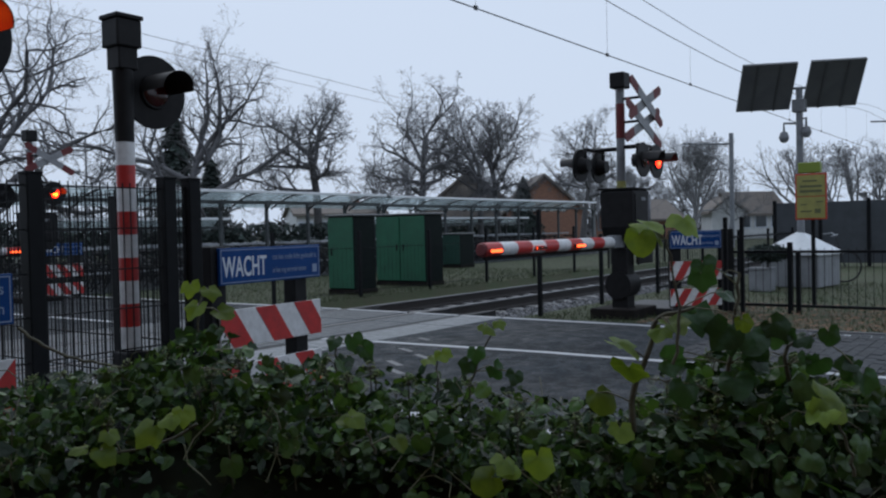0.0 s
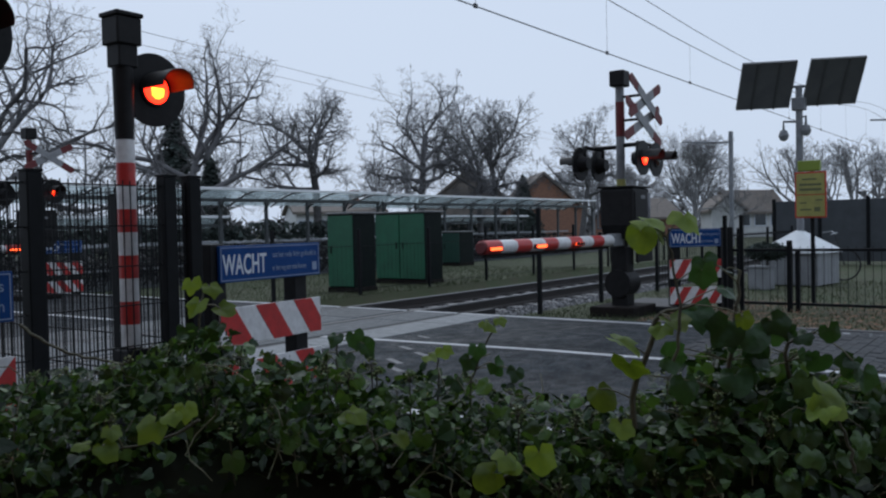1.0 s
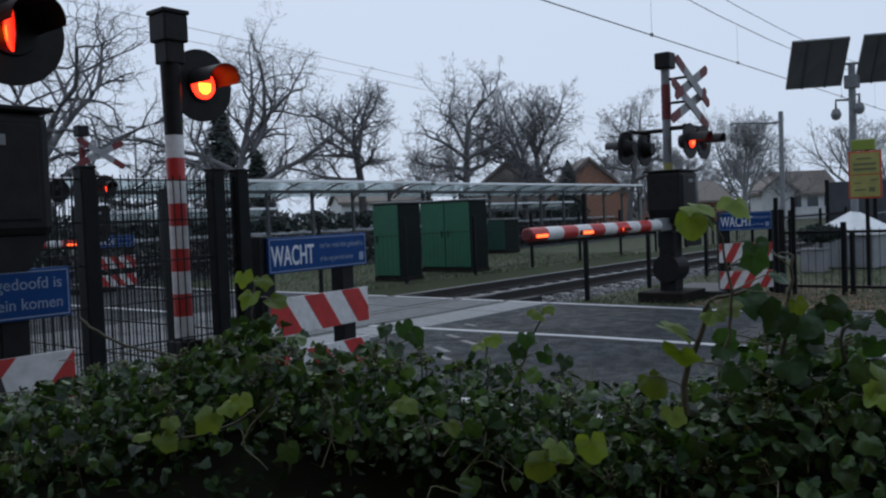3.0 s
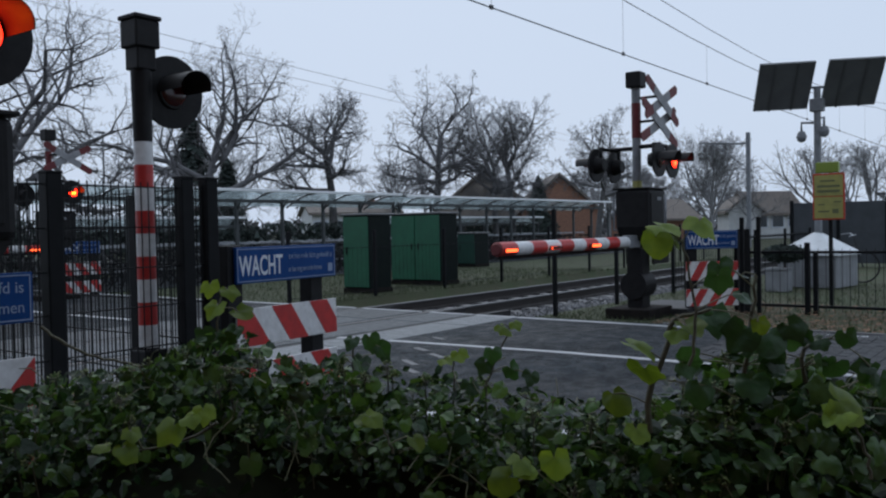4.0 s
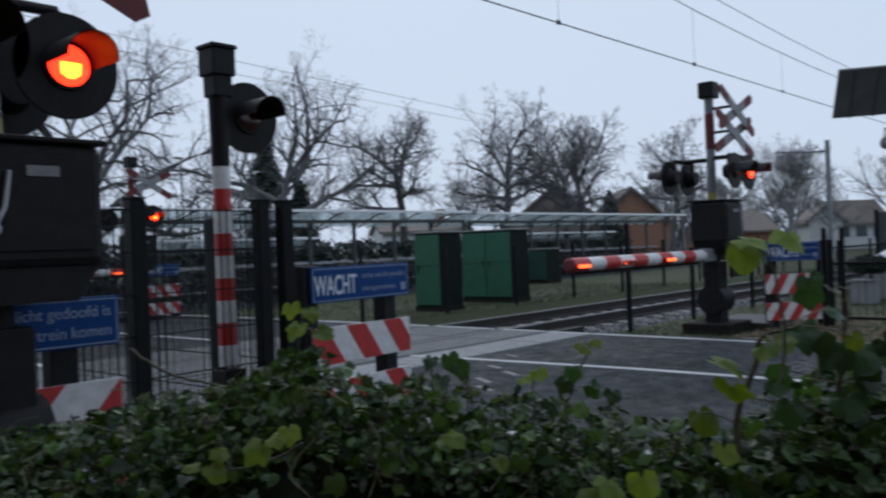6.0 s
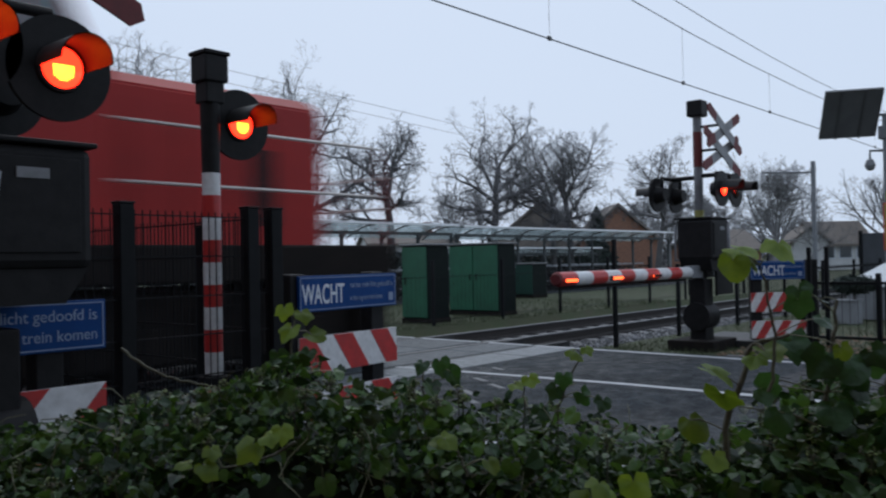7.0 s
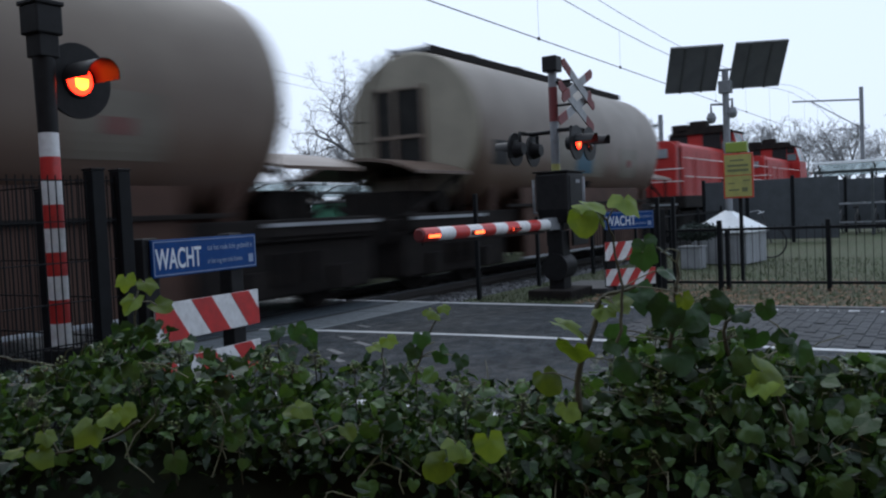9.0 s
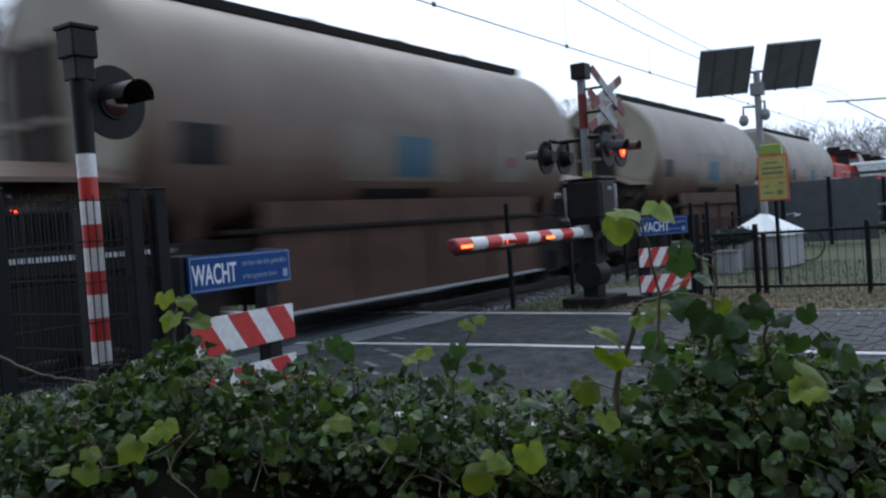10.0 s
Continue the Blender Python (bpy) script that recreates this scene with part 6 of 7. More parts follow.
def shoots():
    shoot([(0.369, 1.37, 1.057), (0.383, 1.37, 1.129), (0.374, 1.37, 1.202), (0.36, 1.37, 1.257)],
          [(0.335, 1.35, 1.28, 0.048, 70, 10, 1), (0.381, 1.34, 1.277, 0.046, 60, -10, 1), (0.307, 1.33, 1.248, 0.046, 60, 15, 1), (0.344, 1.35, 1.258, 0.037, 60, 0, 1), (0.41, 1.34, 1.185, 0.044, 20, 20, 0)],
          'pale ivy shoot with clover-like young leaves held high', 0.003)
    shoot([(0.315, 1.42, 0.937), (0.317, 1.42, 1.003), (0.345, 1.42, 1.078), (0.359, 1.42, 1.125), (0.421, 1.42, 1.142)],
          [(0.303, 1.4, 1.081, 0.053, 60, 0, 1), (0.308, 1.39, 1.037, 0.057, 70, -5, 1), (0.381, 1.38, 1.11, 0.047, 50, 15, 1), (0.354, 1.4, 1.099, 0.038, 30, -20, 1), (0.259, 1.39, 0.992, 0.047, 50, 20, 1), (0.285, 1.38, 0.938, 0.038, 30, 0, 1), (0.498, 1.4, 1.11, 0.03, 40, 20, 1)],
          'thick curved ivy stem with large hanging young leaves', 0.006)
    shoot([(0.455, 1.47, 0.922), (0.494, 1.47, 1.038), (0.504, 1.47, 1.116), (0.513, 1.47, 1.194)],
          [(0.439, 1.45, 1.11, 0.059, 30, 20, 0), (0.465, 1.44, 1.082, 0.063, 20, -20, 0), (0.518, 1.43, 1.073, 0.063, 35, 10, 0), (0.401, 1.45, 1.044, 0.055, 20, 30, 0), (0.532, 1.44, 1.033, 0.055, 10, -10, 0), (0.566, 1.43, 1.095, 0.047, 20, 50, 0), (0.449, 1.45, 1.197, 0.047, 30, 30, 0), (0.493, 1.44, 0.995, 0.063, 30, 0, 0), (0.405, 1.43, 0.99, 0.055, 20, 0, 0)],
          'dark ivy shoot with large old leaves', 0.005)
    shoot([(0.621, 1.47, 0.899), (0.601, 1.47, 0.997), (0.592, 1.47, 1.065), (0.64, 1.47, 1.084)],
          [(0.564, 1.45, 1.078, 0.051, 30, -20, 0), (0.541, 1.44, 1.042, 0.055, 30, 10, 0), (0.623, 1.43, 1.032, 0.047, 20, 20, 0), (0.689, 1.45, 1.018, 0.049, 30, -30, 0), (0.713, 1.44, 1.0, 0.047, 20, 10, 0), (0.651, 1.43, 1.079, 0.039, 10, 40, 0), (0.593, 1.45, 0.962, 0.059, 30, 0, 0)],
          'dark ivy shoot leaning over the hedge', 0.005)
    shoot([(0.612, 1.27, 0.898), (0.604, 1.27, 0.941), (0.587, 1.27, 0.979)],
          [(0.582, 1.25, 1.009, 0.061, 70, 60, 1), (0.54, 1.24, 0.999, 0.041, 60, -60, 1)],
          'ivy shoot with one large yellow-green leaf', 0.003)
    shoot([(-0.456, 1.62, 1.036), (-0.467, 1.62, 1.101), (-0.461, 1.62, 1.154), (-0.467, 1.62, 1.181)],
          [(-0.477, 1.6, 1.176, 0.033, 50, 0, 1), (-0.433, 1.59, 1.172, 0.033, 50, 10, 1), (-0.466, 1.58, 1.137, 0.039, 40, -10, 1), (-0.408, 1.6, 1.128, 0.039, 50, 10, 1), (-0.437, 1.59, 1.093, 0.044, 30, 0, 0), (-0.482, 1.58, 1.085, 0.044, 30, 0, 0)],
          'small pale ivy shoot beside the warning sign', 0.003)
    shoot([(-0.356, 1.22, 1.011), (-0.4, 1.22, 0.988), (-0.465, 1.22, 0.973), (-0.53, 1.22, 0.971)],
          [(-0.371, 1.2, 1.024, 0.03, 50, 20, 1), (-0.394, 1.19, 1.021, 0.027, 55, 0, 1), (-0.418, 1.18, 1.006, 0.038, 60, -15, 1), (-0.476, 1.2, 0.997, 0.025, 55, 0, 1), (-0.477, 1.19, 0.973, 0.033, 50, 10, 1), (-0.514, 1.18, 0.989, 0.024, 60, -30, 1)],
          'creeping ivy runner with pale young leaves', 0.0025)
    shoot([(-0.105, 1.27, 0.948), (-0.113, 1.27, 0.974), (-0.13, 1.27, 0.995)],
          [(-0.149, 1.25, 1.004, 0.029, 60, -30, 1), (-0.125, 1.24, 1.004, 0.03, 60, 30, 1), (-0.066, 1.23, 0.971, 0.027, 50, 0, 1)],
          'low ivy tip with pale leaves', 0.0025)
    shoot([(0.049, 1.12, 0.925), (0.071, 1.12, 0.947), (0.101, 1.12, 0.961)],
          [(0.045, 1.1, 0.953, 0.037, 50, -30, 1), (0.073, 1.09, 0.976, 0.031, 60, 0, 1), (0.119, 1.08, 0.973, 0.037, 60, 10, 1), (0.088, 1.1, 0.963, 0.027, 40, 20, 1)],
          'low ivy runner with bright young leaves', 0.003)
    shoot([(-0.016, 1.67, 0.93), (-0.013, 1.67, 0.985), (-0.016, 1.67, 1.029)],
          [(-0.026, 1.65, 1.027, 0.031, 60, -10, 1), (-0.002, 1.64, 1.034, 0.032, 60, 10, 1), (-0.037, 1.63, 0.96, 0.036, 30, 0, 0), (0.018, 1.65, 0.966, 0.04, 30, 0, 0)],
          'thin upright ivy tip above the hedge', 0.0025)
    shoot([(0.04, 1.67, 0.951), (0.068, 1.67, 1.016), (0.09, 1.67, 1.071), (0.106, 1.67, 1.099)],
          [(0.092, 1.65, 1.085, 0.032, 40, -20, 1), (0.11, 1.64, 1.096, 0.023, 40, 10, 1), (0.061, 1.63, 1.034, 0.036, 30, 0, 0), (0.105, 1.65, 0.997, 0.041, 30, 10, 0), (0.039, 1.64, 1.011, 0.036, 20, -10, 0), (0.131, 1.63, 0.989, 0.036, 20, 0, 0)],
          'slender leaning ivy tip', 0.0025)
    shoot([(-0.21, 1.72, 0.969), (-0.222, 1.72, 1.026), (-0.21, 1.72, 1.066)],
          [(-0.225, 1.7, 1.058, 0.033, 30, -20, 0), (-0.178, 1.69, 1.052, 0.046, 20, 20, 0), (-0.149, 1.68, 1.042, 0.037, 20, 40, 0), (-0.253, 1.7, 1.019, 0.037, 20, -20, 0), (-0.206, 1.69, 1.019, 0.041, 30, 0, 0)],
          'dark ivy tip beside the striped board', 0.003)
    shoot([(-0.861, 1.72, 1.103), (-0.81, 1.72, 1.066), (-0.747, 1.72, 1.038), (-0.678, 1.72, 1.024), (-0.63, 1.72, 1.015), (-0.601, 1.72, 1.039), (-0.553, 1.72, 1.045), (-0.473, 1.72, 1.034)],
          [],
          'long bare ivy runner arching along the hedge', 0.0035)


# ---------------------------------------------------------------- the train
def bogie(parent, x, r=0.46, base=1.9, name="bogie"):
    # Box deepened to keep the gap under the vehicle dark.
    b = part(name, box(B(), x - base / 2 - 0.85, -1.2, 0.26, x + base / 2 + 0.85, 1.2, 1.02, 0.05), UNDER, parent)
    for wx in (x - base / 2, x + base / 2):
        bm = B()
        for sy in (-1, 1):
            tube(bm, (wx, sy * 0.69, r), (wx, sy * 0.80, r), r, r, 24)
            tube(bm, (wx, sy * 0.66, r), (wx, sy * 0.70, r), r + 0.03, r + 0.03, 24)
            box(bm, wx - 0.16, sy * 1.2 - 0.1, r - 0.16, wx + 0.16, sy * 1.2 + 0.1, r + 0.2, 0.02)
        tube(bm, (wx, -0.7, r), (wx, 0.7, r), 0.08, n=10)
        part("wheelset", bm, UNDER, b)
    for sx in (-0.35, 0.0, 0.35):
        for sy in (-1.24, 1.24):
            part("spring", tube(B(), (x + sx, sy, 0.42), (x + sx, sy, 0.85), 0.09, n=8), UNDER, b)
    return b


def buffers(parent, x, s):
    for y in (-0.87, 0.87):
        bm = B()
        tube(bm, (x, y, 1.05), (x + s * 0.12, y, 1.05), 0.11, n=12)
        tube(bm, (x + s * 0.12, y, 1.05), (x + s * 0.17, y, 1.05), 0.23, n=20)
        part("buffer", bm, UNDER, parent)


def railing(parent, pts, z0, bars, material, step=1.5):
    """Handrail on thin posts along a line of (x, y) points: one bar at each height."""
    for z in bars:
        part("handrail", pipe(B(), [(x, y, z) for x, y in pts], 0.017, 6), material, parent, "pale handrail along the walkway")
    for (xa, ya), (xb, yb) in zip(pts, pts[1:]):
        n = max(1, round(math.hypot(xb - xa, yb - ya) / step))
        for i in range(n + 1):
            x, y = xa + (xb - xa) * i / n, ya + (yb - ya) * i / n
            part("railing_post", tube(B(), (x, y, z0), (x, y, max(bars)), 0.014, n=6), LOCORED, parent)


def locomotive(label):
    """Four-axle hood locomotive, 14.2 m long: narrow hoods between walkways with handrails, a full-width cab towards its front (+x)."""
    t = thing("diesel_locomotive", label, "locomotive")
    H, W = 0.935, 1.43
    part("frame", box(B(), -6.85, -1.45, 1.1, 6.75, 1.45, 1.49, 0.03), UNDER, t, "black underframe")
    # Deep tank and added end plates keep the bright road below hidden.
    part("fuel_tank", box(B(), -2.6, -1.34, 0.24, 2.4, 1.34, 1.1, 0.1), UNDER, t)
    for x in (-6.75, 6.65):
        part("end_blind_plate", box(B(), x - 0.05, -1.25, 0.14, x + 0.05, 1.25, 1.1, 0.02), UNDER, t)
    for x in (-4.5, 4.4):
        bogie(t, x, base=2.0)
        for sy in (-1.36, 1.36):
            part("step_box", box(B(), x + 1.75, sy - 0.07, 0.3, x + 2.15, sy + 0.07, 1.12, 0.02), UNDER, t)
    for s in (-1, 1):
        buffers(t, 6.74 if s > 0 else -6.84, s)
        e = 6.65 if s > 0 else -6.75
        railing(t, [(e, -1.4), (e, 1.4)], 1.49, (1.95, 2.34), LOCOLINE, 0.95)
        for y in (-1.41, 1.41):
            railing(t, [(-6.7, y), (-5.62, y)], 1.49, (2.09, 2.68), LOCOLINE, 1.1)
            railing(t, [(-5.4, y), (0.85, y)] if s < 0 else [(3.0, y), (6.5, y)], 1.49, (2.09, 2.68), LOCOLINE)

    def hood(name, x0, x1, zt, slope_lo=0.0, slope_hi=0.0):
        o = [(-H, 1.46), (H, 1.46), (H, zt - 0.16), (H - 0.24, zt), (-H + 0.24, zt), (-H, zt - 0.16)]
        bm = B()
        prism(bm, o, "x", x0, x1)
        for v in bm.verts:
            if v.co.z > 2.6:
                if abs(v.co.x - x0) < 1e-4:
                    v.co.x += slope_lo
                if abs(v.co.x - x1) < 1e-4:
                    v.co.x -= slope_hi
        bmesh.ops.bevel(bm, geom=list(bm.edges), offset=0.025, segments=2, affect="EDGES")
        return part(name, bm, LOCORED, t)
    rear = hood("rear_hood", -6.0, -5.66, 3.3, 0.05)
    # Black slab stands in for the shaded recess between the hoods.
    part("hood_gap_slab", box(B(), -5.68, -H + 0.06, 1.46, -5.28, H - 0.06, 3.1, 0.01), BLACK, t, "near-flush black slab in the gap between the hoods")
    part("recess_roof", box(B(), -5.7, -H + 0.04, 3.08, -5.26, H - 0.04, 3.28, 0.01), LOCORED, t)
    hood_main = hood("engine_hood", -5.3, 0.88, 3.3)
    nose = hood("front_hood", 2.9, 6.0, 3.3, 0, 0.04)
    for s in (-1, 1):
        y = s * (H + 0.004)
        bm = B()
        for k in range(6):
            box(bm, -4.7 + 0.6 * k, y - 0.004, 1.6, -4.688 + 0.6 * k, y + 0.004, 3.0)
        part("hood_door_seam", bm, UNDER, hood_main)
        part("nose_grille", box(B(), 4.9, y - 0.006, 1.72, 5.25, y + 0.008, 2.6, 0.004), BLACK, nose)
        for k in range(4):
            part("nose_seam", box(B(), 3.4 + 0.6 * k, y - 0.004, 1.6, 3.412 + 0.6 * k, y + 0.004, 3.0), UNDER, nose)
    for y0, y1 in ((-0.68, -0.12), (0.12, 0.68)):
        part("end_light_band", box(B(), -6.03, y0, 2.74, -5.9, y1, 3.03, 0.01), GREYPOLE, rear, "grey lamp panel on the end")
    part("end_door", box(B(), -6.012, -0.3, 1.55, -5.95, 0.3, 2.6, 0.01), LOCORED, rear)
    # full-width cab: body to the waist, then a glazed upper part that leans inward
    cab = part("cab", box(B(), 0.85, -W, 1.46, 2.93, W, 3.15, 0.02), LOCORED, t)
    bm = B()
    lo = [bm.verts.new(p) for p in ((0.87, -W + 0.02, 3.1), (2.9, -W + 0.02, 3.1), (2.9, W - 0.02, 3.1), (0.87, W - 0.02, 3.1))]
    hi = [bm.verts.new(p) for p in ((0.88, -1.2, 3.96), (2.62, -1.2, 3.98), (2.62, 1.2, 3.98), (0.88, 1.2, 3.96))]
    for i in range(4):
        j = (i + 1) % 4
        bm.faces.new((lo[i], lo[j], hi[j], hi[i]))
    bm.faces.new(lo[::-1])
    bm.faces.new(hi)
    bmesh.ops.bevel(bm, geom=list(bm.edges), offset=0.02, segments=2, affect="EDGES")
    part("cab_upper", bm, LOCORED, cab)
    bm = B()
    prism(bm, [(-1.27, 3.93), (1.27, 3.93), (1.27, 3.99), (0.9, 4.12), (0.4, 4.19), (-0.4, 4.19), (-0.9, 4.12), (-1.27, 3.99)], "x", 0.72, 2.76)
    bmesh.ops.bevel(bm, geom=list(bm.edges), offset=0.02, segments=2, affect="EDGES")
    part("cab_roof", bm, UNDER, cab, "sooty dark cab roof with gear on it")
    for s in (-1, 1):
        lean, y = s * 15.0, s * (H + 0.004)
        for a, b, ztop, slant, m in ((0.98, 1.55, 0.8, 0.0, CABGLASS), (1.63, 2.76, 0.8, 0.2, CABGLASS)):
            bm = prism(B(), [(a, 0.06), (b, 0.06), (b - slant, ztop), (a, ztop)], "y", -0.014, 0.014)
            part("cab_window", bm, m, cab, "cab side window", pose(0, s * (W - 0.008), 3.12, lean, 0, 0))
        part("window_bar", prism(B(), [(2.2, 0.06), (2.25, 0.06), (2.2, 0.8), (2.15, 0.8)], "y", -0.02, 0.02), LOCORED, cab, "", pose(0, s * (W - 0.008), 3.12, lean, 0, 0))
        for x in (1.05, 1.75):
            part("cab_door_seam", box(B(), x, s * W - 0.005, 1.6, x + 0.012, s * W + 0.005, 3.1), UNDER, cab)
        part("hood_vent", box(B(), 0.0, y - 0.006, 1.62, 0.62, y + 0.008, 2.1, 0.004), BLACK, hood_main)
    for y0, y1 in ((-1.15, -0.08), (0.08, 1.15)):
        part("windscreen", box(B(), -0.014, y0, 0.06, 0.014, y1, 0.8, 0.01), CABGLASS, cab, "cab windscreen", pose(2.9, 0, 3.12, 0, -18.0, 0))
    # rear wall of the cab above the hood: dark openings, a red web and a window; sooty gear on the roof
    for y0, y1, z0, z1, m, tag in ((0.54, 1.3, 3.3, 3.94, BLACK, "sooty cab rear panel"), (-0.76, -0.05, 3.3, 3.94, BLACK, "sooty cab rear panel"), (-1.24, -0.8, 3.24, 3.58, CABGLASS, "cab rear window"), (-1.16, -0.8, 3.62, 3.92, BLACK, "sooty cab rear panel")):
        part("rear_panel", box(B(), 0.835, y0, z0, 0.875, y1, z1, 0.006), m, cab, tag)
    for x0, x1, y0, y1, h in ((0.72, 1.5, 0.5, 1.15, 4.36), (0.74, 1.3, -0.25, 0.45, 4.46), (0.85, 1.7, -0.85, -0.3, 4.26), (1.6, 2.2, -0.1, 0.6, 4.34), (1.9, 2.5, -0.6, -0.15, 4.28)):
        part("roof_gear", box(B(), x0, y0, 4.0, x1, y1, h, 0.06), UNDER, t, "sooty roof gear")
    part("horn", tube(B(), (2.3, 0.3, 4.15), (2.3, 0.3, 4.42), 0.04, n=8), UNDER, t)
    return t


def hopper_wagon(label):
    """Round tank wagon for bulk goods, 15.4 m over buffers: cylindrical shell with flat cream ends, lower side panels, platforms and bogies."""
    t = thing("hopper_wagon", label, "freight wagon")
    HL, R, zc = 5.25, 1.5, 2.84
    k = 48
    bm = B()
    ends = [(0.0, 0.955, 0), (0.025, 0.978, 0), (0.07, 0.993, 0), (0.14, 1.0, 0), (0.28, 1.0, 0.6), (0.5, 1.0, 1)]
    stations = [(-HL + q, f, full) for q, f, full in ends] + [(HL - q, f, full) for q, f, full in ends[::-1]]

    def flank(a, full):
        """A point of the cross section: round above, fuller below between the ends."""
        c, d = math.cos(a), math.sin(a)
        if d < 0:
            e = 1 - 0.37 * full
            c, d = math.copysign(abs(c) ** e, c), -abs(d) ** e
        return R * c, R * d
    rings = [[bm.verts.new((x, f * flank(2 * math.pi * i / k, full)[0], zc + f * flank(2 * math.pi * i / k, full)[1])) for i in range(k)] for x, f, full in stations]
    for n, (p, q) in enumerate(zip(rings, rings[1:])):
        for i in range(k):
            j = (i + 1) % k
            f = bm.faces.new((p[i], p[j], q[j], q[i]))
            f.smooth = True
            f.material_index = 1 if n in (0, 1, 9, 10) else 0
    for r in (rings[0][::-1], rings[-1]):
        bm.faces.new(r).material_index = 1
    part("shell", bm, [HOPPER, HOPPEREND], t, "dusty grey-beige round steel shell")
    for x in (-3.1, -1.05, 1.05, 3.1):
        bm, n = B(), 60
        for i in range(n):
            a, b = 2 * math.pi * i / n, 2 * math.pi * (i + 1) / n
            vs = [bm.verts.new((x + dx, 1.003 * flank(g, 1)[0], zc + 1.003 * flank(g, 1)[1])) for g in (a, b) for dx in (-0.012, 0.012)]
            bm.faces.new((vs[0], vs[1], vs[3], vs[2]))
        part("weld_seam", bm, HOPPERSEAM, t)
    part("roof_walkway", box(B(), -HL + 0.1, -0.42, zc + R - 0.02, HL - 0.1, 0.42, zc + R + 0.07, 0.02), GREYPOLE, t, "grey roof walkway")
    for y in (-0.42, 0.42):
        part("walkway_edge", box(B(), -HL + 0.1, y - 0.015, zc + R - 0.04, HL - 0.1, y + 0.015, zc + R + 0.1, 0.005), UNDER, t)
    for x in (-3.2, -1.1, 1.1, 3.2):
        part("roof_hatch", tube(B(), (x, 0, zc + R - 0.02), (x, 0, zc + R + 0.16), 0.35, n=18), HOPPER, t)
    for x in (-2.3, 0.0, 2.3):
        part("discharge_chute", prism(B(), [(x - 1.12, 1.5), (x + 1.12, 1.5), (x + 0.5, 0.4), (x - 0.5, 0.4)], "y", -1.15, 1.15), HOPPERLOW, t)
    for s in (-1, 1):
        part("side_skirt", prism(B(), [(s * 1.38, 1.72), (s * 1.43, 1.72), (s * 1.46, 0.34), (s * 1.40, 0.34)], "x", -3.5, 3.5), HOPPERLOW, t, "rust brown lower side panels")
        for x in (-3.5, -1.75, 0.0, 1.75, 3.46):
            part("skirt_rib", box(B(), x, min(s * 1.455, s * 1.485), 0.36, x + 0.04, max(s * 1.455, s * 1.485), 1.33), HOPPERLOW, t)
        part("lower_rail", box(B(), -3.55, s * 1.44 - 0.05, 0.3, 3.55, s * 1.44 + 0.05, 0.35, 0.01), GALV, t)
        part("upper_rail", box(B(), -4.2, s * 1.47 - 0.03, 1.34, 4.2, s * 1.47 + 0.03, 1.4, 0.01), UNDER, t)
        part("side_sill", box(B(), -7.3, s * 1.2 - 0.1, 1.0, 7.3, s * 1.2 + 0.1, 1.3, 0.02), UNDER, t)
        for x in (-4.4, 4.4):
            part("saddle", prism(B(), [(s * 0.3, 1.3), (s * 1.25, 1.3), (s * 1.38, 2.2), (s * 0.3, 1.4)], "x", x - 0.12, x + 0.12), HOPPERLOW, t)
    for s in (-1, 1):
        buffers(t, s * 7.3, s)
        a, b = sorted((s * 4.9, s * 7.3))
        part("end_platform", box(B(), a, -1.35, 1.06, b, 1.35, 1.22, 0.02), UNDER, t)
        # Bright strip stands in for the highlight along the platform edge.
        part("edge_highlight_strip", box(B(), a, -1.38, 1.2, b, -1.34, 1.25), GALV, t)
        # arched pale cover, shaped so that its top shows from the low camera
        prof = [(-1.3 + 2.6 * i / 12, 2.28 - 0.27 * ((-1.3 + 2.6 * i / 12) / 1.3) ** 2) for i in range(13)]
        bm = prism(B(), prof + [(y, z - 0.05) for y, z in prof[::-1]], "x", *sorted((s * (HL + 0.02), s * 7.0)))
        part("end_deck", bm, HOPPER, t, "pale sloping end cover")
        for x in (5.45, 6.85):
            for y in (-1.15, 1.15):
                part("cover_post", tube(B(), (s * x, y, 1.2), (s * x, y, 2.05), 0.035, n=6), UNDER, t)
        # Solid dark panel stands in for a shaded opening in the end.
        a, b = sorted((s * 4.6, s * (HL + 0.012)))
        part("end_shade_panel", box(B(), a, -0.34 if s < 0 else -0.74, 2.0, b, 0.74 if s < 0 else 0.34, 3.66, 0.01), RECESS, t, "flat dark panel painted as the shaded wagon end opening")
        bm = B()
        mid = -0.2 * s
        for y in (mid - 0.56, mid + 0.1, mid + 0.56):
            box(bm, min(s * (HL - 0.01), s * (HL + 0.06)), y - 0.03, 1.95, max(s * (HL - 0.01), s * (HL + 0.06)), y + 0.03, 3.7, 0.006)
        for z in (1.97, 2.75, 3.66):
            box(bm, min(s * (HL - 0.01), s * (HL + 0.05)), mid - 0.53, z - 0.03, max(s * (HL - 0.01), s * (HL + 0.05)), mid + 0.53, z + 0.03, 0.006)
        part("opening_frame", bm, HOPPER, t)
        bm = B()
        for y in (0.9, 1.25):
            pipe(bm, [(s * 5.34, y, 1.2), (s * 5.34, y, 3.4), (s * 5.3, y * 0.7, 4.1), (s * 5.1, y * 0.5, 4.36)], 0.02, 6)
        ladder = part("end_ladder", bm, UNDER, t, "steel ladder on the end")
        for z in (1.5, 1.9, 2.3, 2.7, 3.1):
            part("rung", tube(B(), (s * 5.34, 0.9, z), (s * 5.34, 1.25, z), 0.014, n=6), UNDER, ladder)
        bm = B()
        for y in (-1.1, 1.1):
            tube(bm, (s * 7.2, y, 1.2), (s * 5.2, y, 2.0), 0.04, n=6)
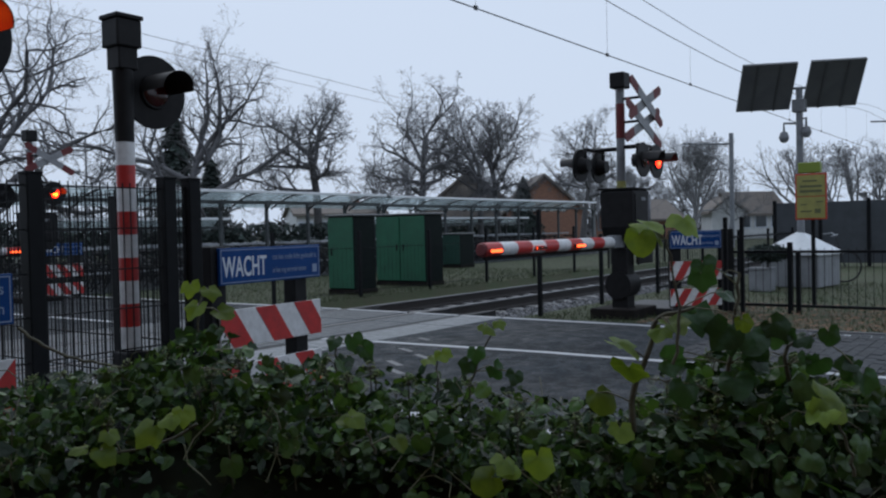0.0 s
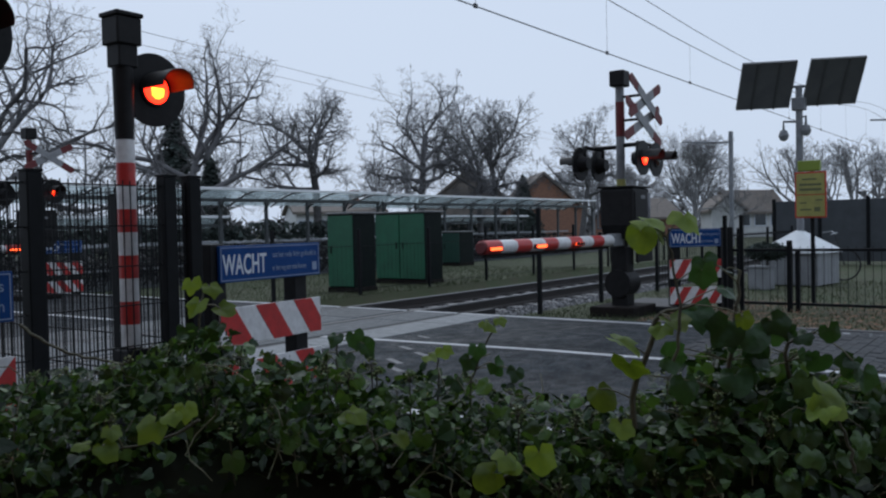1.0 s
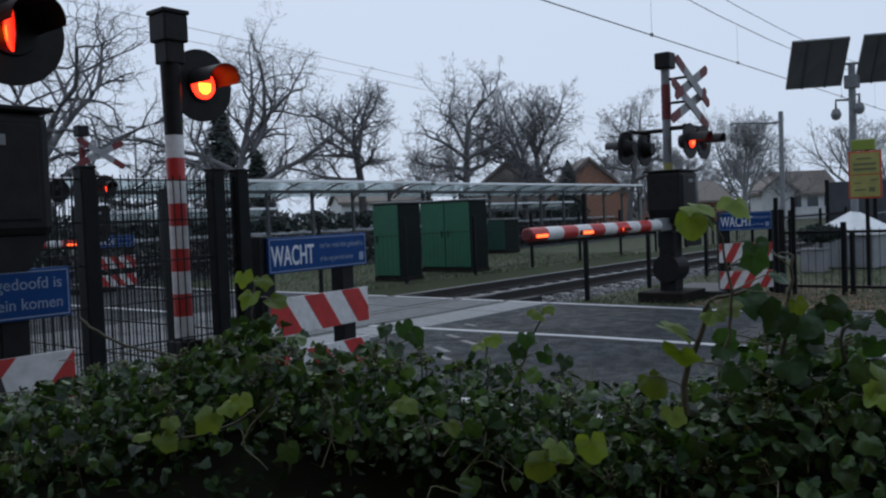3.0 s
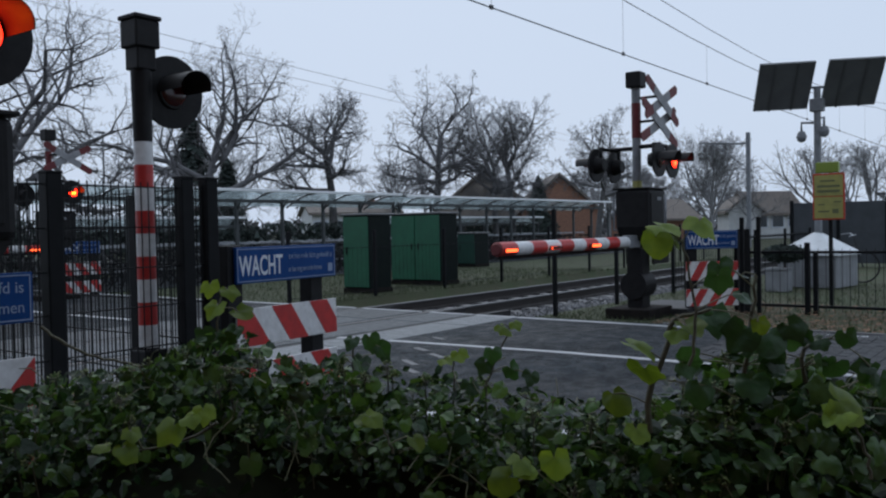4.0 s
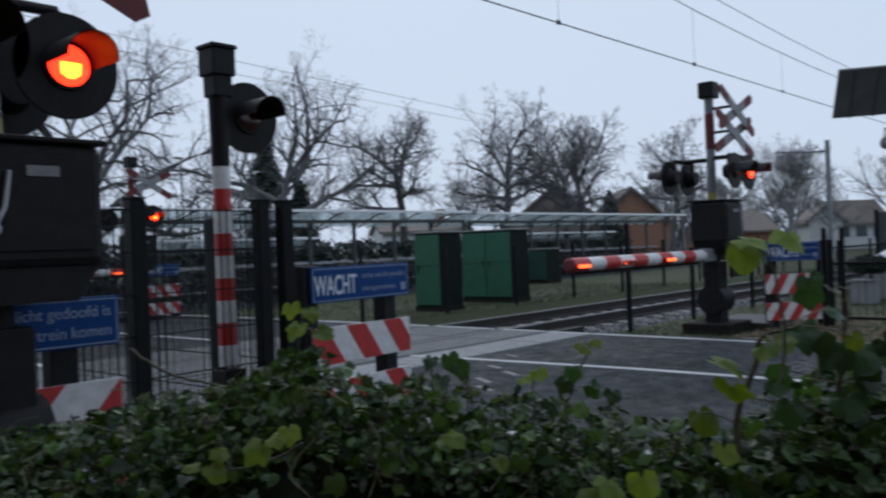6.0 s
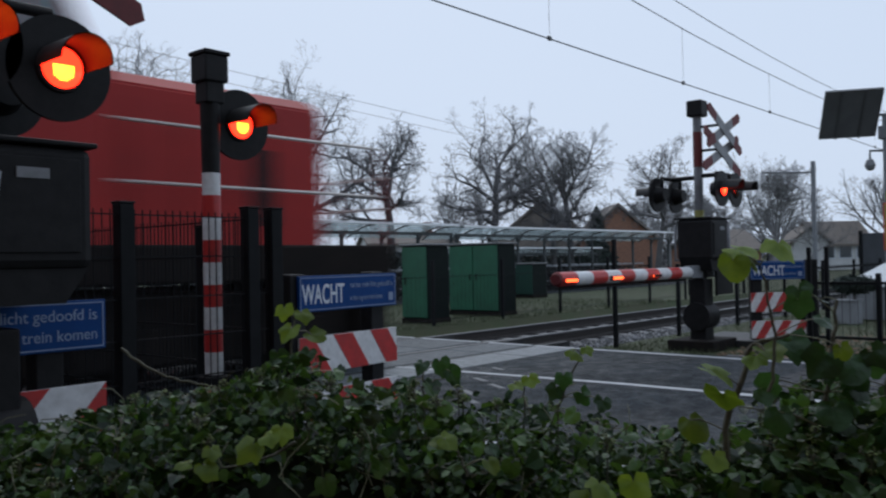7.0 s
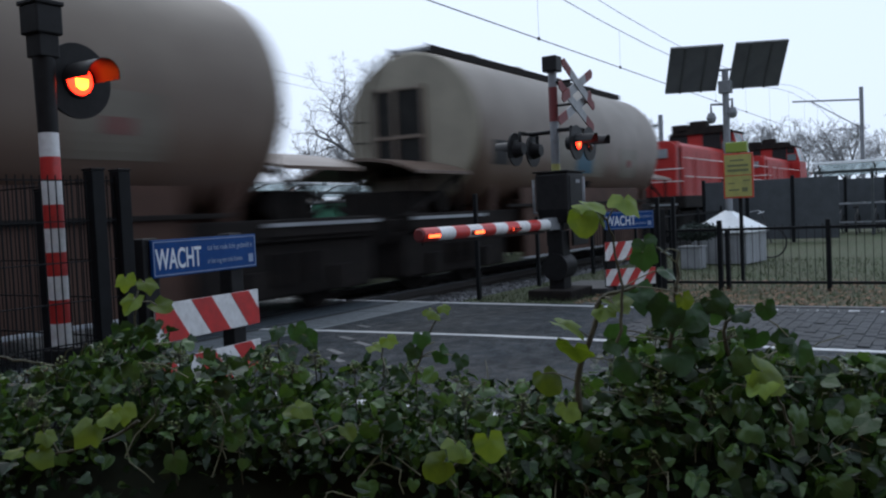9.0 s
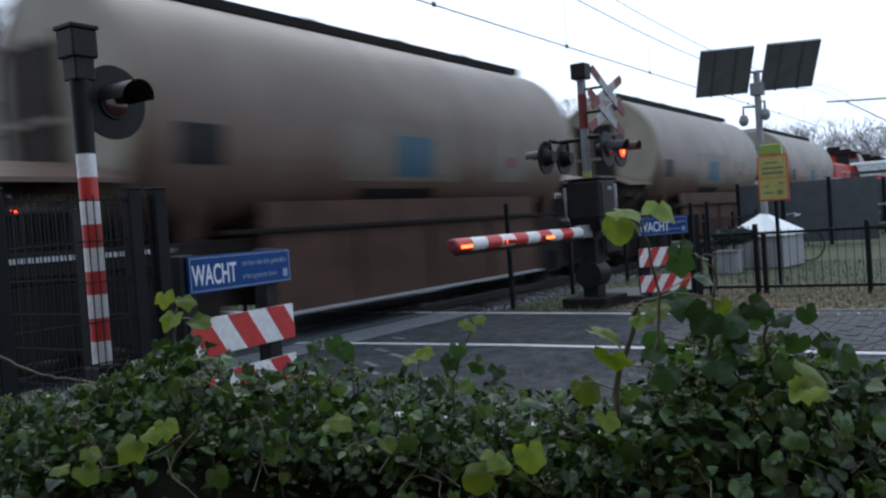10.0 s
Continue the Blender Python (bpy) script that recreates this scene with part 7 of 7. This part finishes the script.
        box(bm, s * 6.1 - 0.45, -0.7, 1.22, s * 6.1 + 0.45, 0.7, 1.7, 0.04)
        tube(bm, (s * 5.6, -0.9, 1.5), (s * 5.6, 0.9, 1.5), 0.2, n=14)
        part("brake_gear", bm, UNDER, t)
    for x in (-5.6, 5.6):
        bogie(t, x, 0.44, 1.8)
    # marks on both flanks, bent to the shell
    for x0, x1, z0, z1, material, lift, tag in ((-1.9, 0.95, 1.98, 2.86, HOPPER_PALE, 0.004, "pale repainted field"), (-0.75, 0.18, 2.05, 2.64, LOGO, 0.009, "teal company mark"),
                                                (2.05, 3.3, 1.98, 2.7, HOPPER_PALE, 0.004, "pale repainted field"), (2.56, 2.8, 2.24, 2.42, DULLRED, 0.009, "small red mark"),
                                                (-4.7, -4.05, 2.15, 2.6, BLACK, 0.006, "dark plate"), (-1.55, 0.3, 1.66, 1.88, UNDER, 0.006, "dark lettering bar")):
        for s in (-1, 1):
            bm = B()
            rows = 8
            arc = []
            for i in range(rows + 1):
                d = (z0 + (z1 - z0) * i / rows - zc) / R
                arc.append(math.asin(d) if d > 0 else -math.asin(abs(d) ** (1 / 0.63)))
            grid = [[bm.verts.new((x, s * (flank(g, 1)[0] + h), zc + flank(g, 1)[1])) for g in arc] for h in (0.0005, lift) for x in (x0, x1)]
            for i in range(rows):
                bm.faces.new((grid[2][i], grid[3][i], grid[3][i + 1], grid[2][i + 1]))
            for u, v in ((0, 2), (1, 3)):
                for i in range(rows):
                    bm.faces.new((grid[u][i], grid[v][i], grid[v][i + 1], grid[u][i + 1]))
            part("side_mark", bm, material, t, tag)
    return t


def train():
    a = locomotive("red diesel hood locomotive with pale handrails, leading the train")
    a["group"] = "locomotives"
    b = copy_thing(a, Matrix.Identity(4))
    b["label"] = "red diesel hood locomotive coupled behind the leading one"
    w = hopper_wagon("dusty grey-beige round tank wagon with cream ends and teal mark")
    w["group"] = "hopper wagons"
    return [a, b, w, copy_thing(w, Matrix.Identity(4)), copy_thing(w, Matrix.Identity(4))]


# ---------------------------------------------------------------- all motion
SPEED = 23.3
TRAIN_AT_9 = (47.6, 33.4, 18.65, 3.1, -12.5)      # middle of each vehicle along the track at 9 s


def blink_rows(base, on):
    """Rows of a lens that turns its lit face forward while on, and away while off."""
    rows = [(0.0, 0.0 if on[0][0] <= 0 else 180.0)]
    ang = rows[0][1]
    for a, b in on:
        if a > 0:
            for k in range(4):
                rows.append((a + 0.0334 * k, ang + 60 * k))
            ang += 180
        if b < 10:
            for k in range(4):
                rows.append((b + 0.0334 * k, ang + 60 * k))
            ang += 180
    out, last = [], -1
    for t, a in rows:
        f = frame(max(0.0, min(10.0, t)))
        if f > last:
            out.append((t, base @ pose(0, 0, 0, 0, 0, a)))
            last = f
    if last < frame(10.0):
        out.append((10.0, base @ pose(0, 0, 0, 0, 0, ang)))
    return out


def motions():
    for v, x in zip(TRAIN, TRAIN_AT_9):
        walk(v, [(t, pose(x + SPEED * (t - 9.0), TRACK_Y, 0)) for t in (0.0, 2.5, 5.0, 7.5, 10.0)])
    on_a = [(0.17 + 0.66 * k, 0.41 + 0.66 * k) for k in range(15)]
    on_b = [(-1, 0.19)] + [(0.41 + 0.66 * k, 0.83 + 0.66 * k) for k in range(14)] + [(9.65, 11)]
    on_c = [(-1, 0.07)] + [(0.31 + 0.66 * k, 0.75 + 0.66 * k) for k in range(15)]
    for lenses, on in ((BLINK["A"], on_a), (BLINK["B"], on_b), (BLINK["C"], on_c)):
        for o in lenses:
            walk(o, blink_rows(o.matrix_basis.copy(), on))


# ---------------------------------------------------------------- build
ground()
roads()
track()
verge_growth()
crossing_mast(11.6, 5.15, label="black and grey level crossing mast with warning cross and flashing lights")
crossing_mast(1.56, 4.22, z=0.05, lamps=((-0.17, 2.22), (0.24, 2.15)), lamp_y=-0.32, boom=False, label="near level crossing mast with red flashing lights and relay box", phases="AC")
crossing_mast(9.2, 17.0, boom=False, single=True, label="far level crossing mast with a single warning cross", phases="AC")
barrier_boom(5.22, 17.0, side=-1)
striped_post()
TXT = ("tot het rode licht gedoofd is", "er kan nog een trein komen")
sign_gate(3.96, 5.1, 4.83, "WACHT", TXT, (0.02, 0.93), "blue WACHT sign over red and white striped boards", turn=6)
sign_gate(1.0, 2.29, 4.45, "", ("Wacht tot het rode licht gedoofd is", TXT[1]), (0.3, 1.0), "blue two-line warning sign beside the near signal mast", zoff=-0.08, lean=-1)
sign_gate(12.1, 12.88, 4.63, "WACHT", TXT, (0.1, 0.9), "far blue WACHT sign over striped boards beside the mast", turn=-50, lean=-1)
sign_gate(9.49, 10.4, 17.2, "WACHT", TXT, (0.1, 0.8), "far blue sign over striped boards beyond the track")
mesh_fence("mesh_fence", (-2.4, 4.58), (3.6, 4.58), 1.66, (0.05, 2.45, 4.88, 5.76, 5.95), "tall dark welded wire mesh fence with square posts", rows=(1.63, 1.385, 1.14, 0.9, 0.65, 0.4, 0.12), post_h=1.69)
mesh_fence("side_fence", (3.45, 4.68), (3.45, 7.6), 1.66, (0.55, 2.88), "wire mesh fence panel running towards the track", rows=(1.63, 1.385, 1.14, 0.9, 0.65, 0.4, 0.12), post_h=1.6)
far_side()
catenary()
right_side()
ivy_hedge()
shoots()
ivy_berries()
TRAIN = train()
crossing_panels()
paving()
motions()
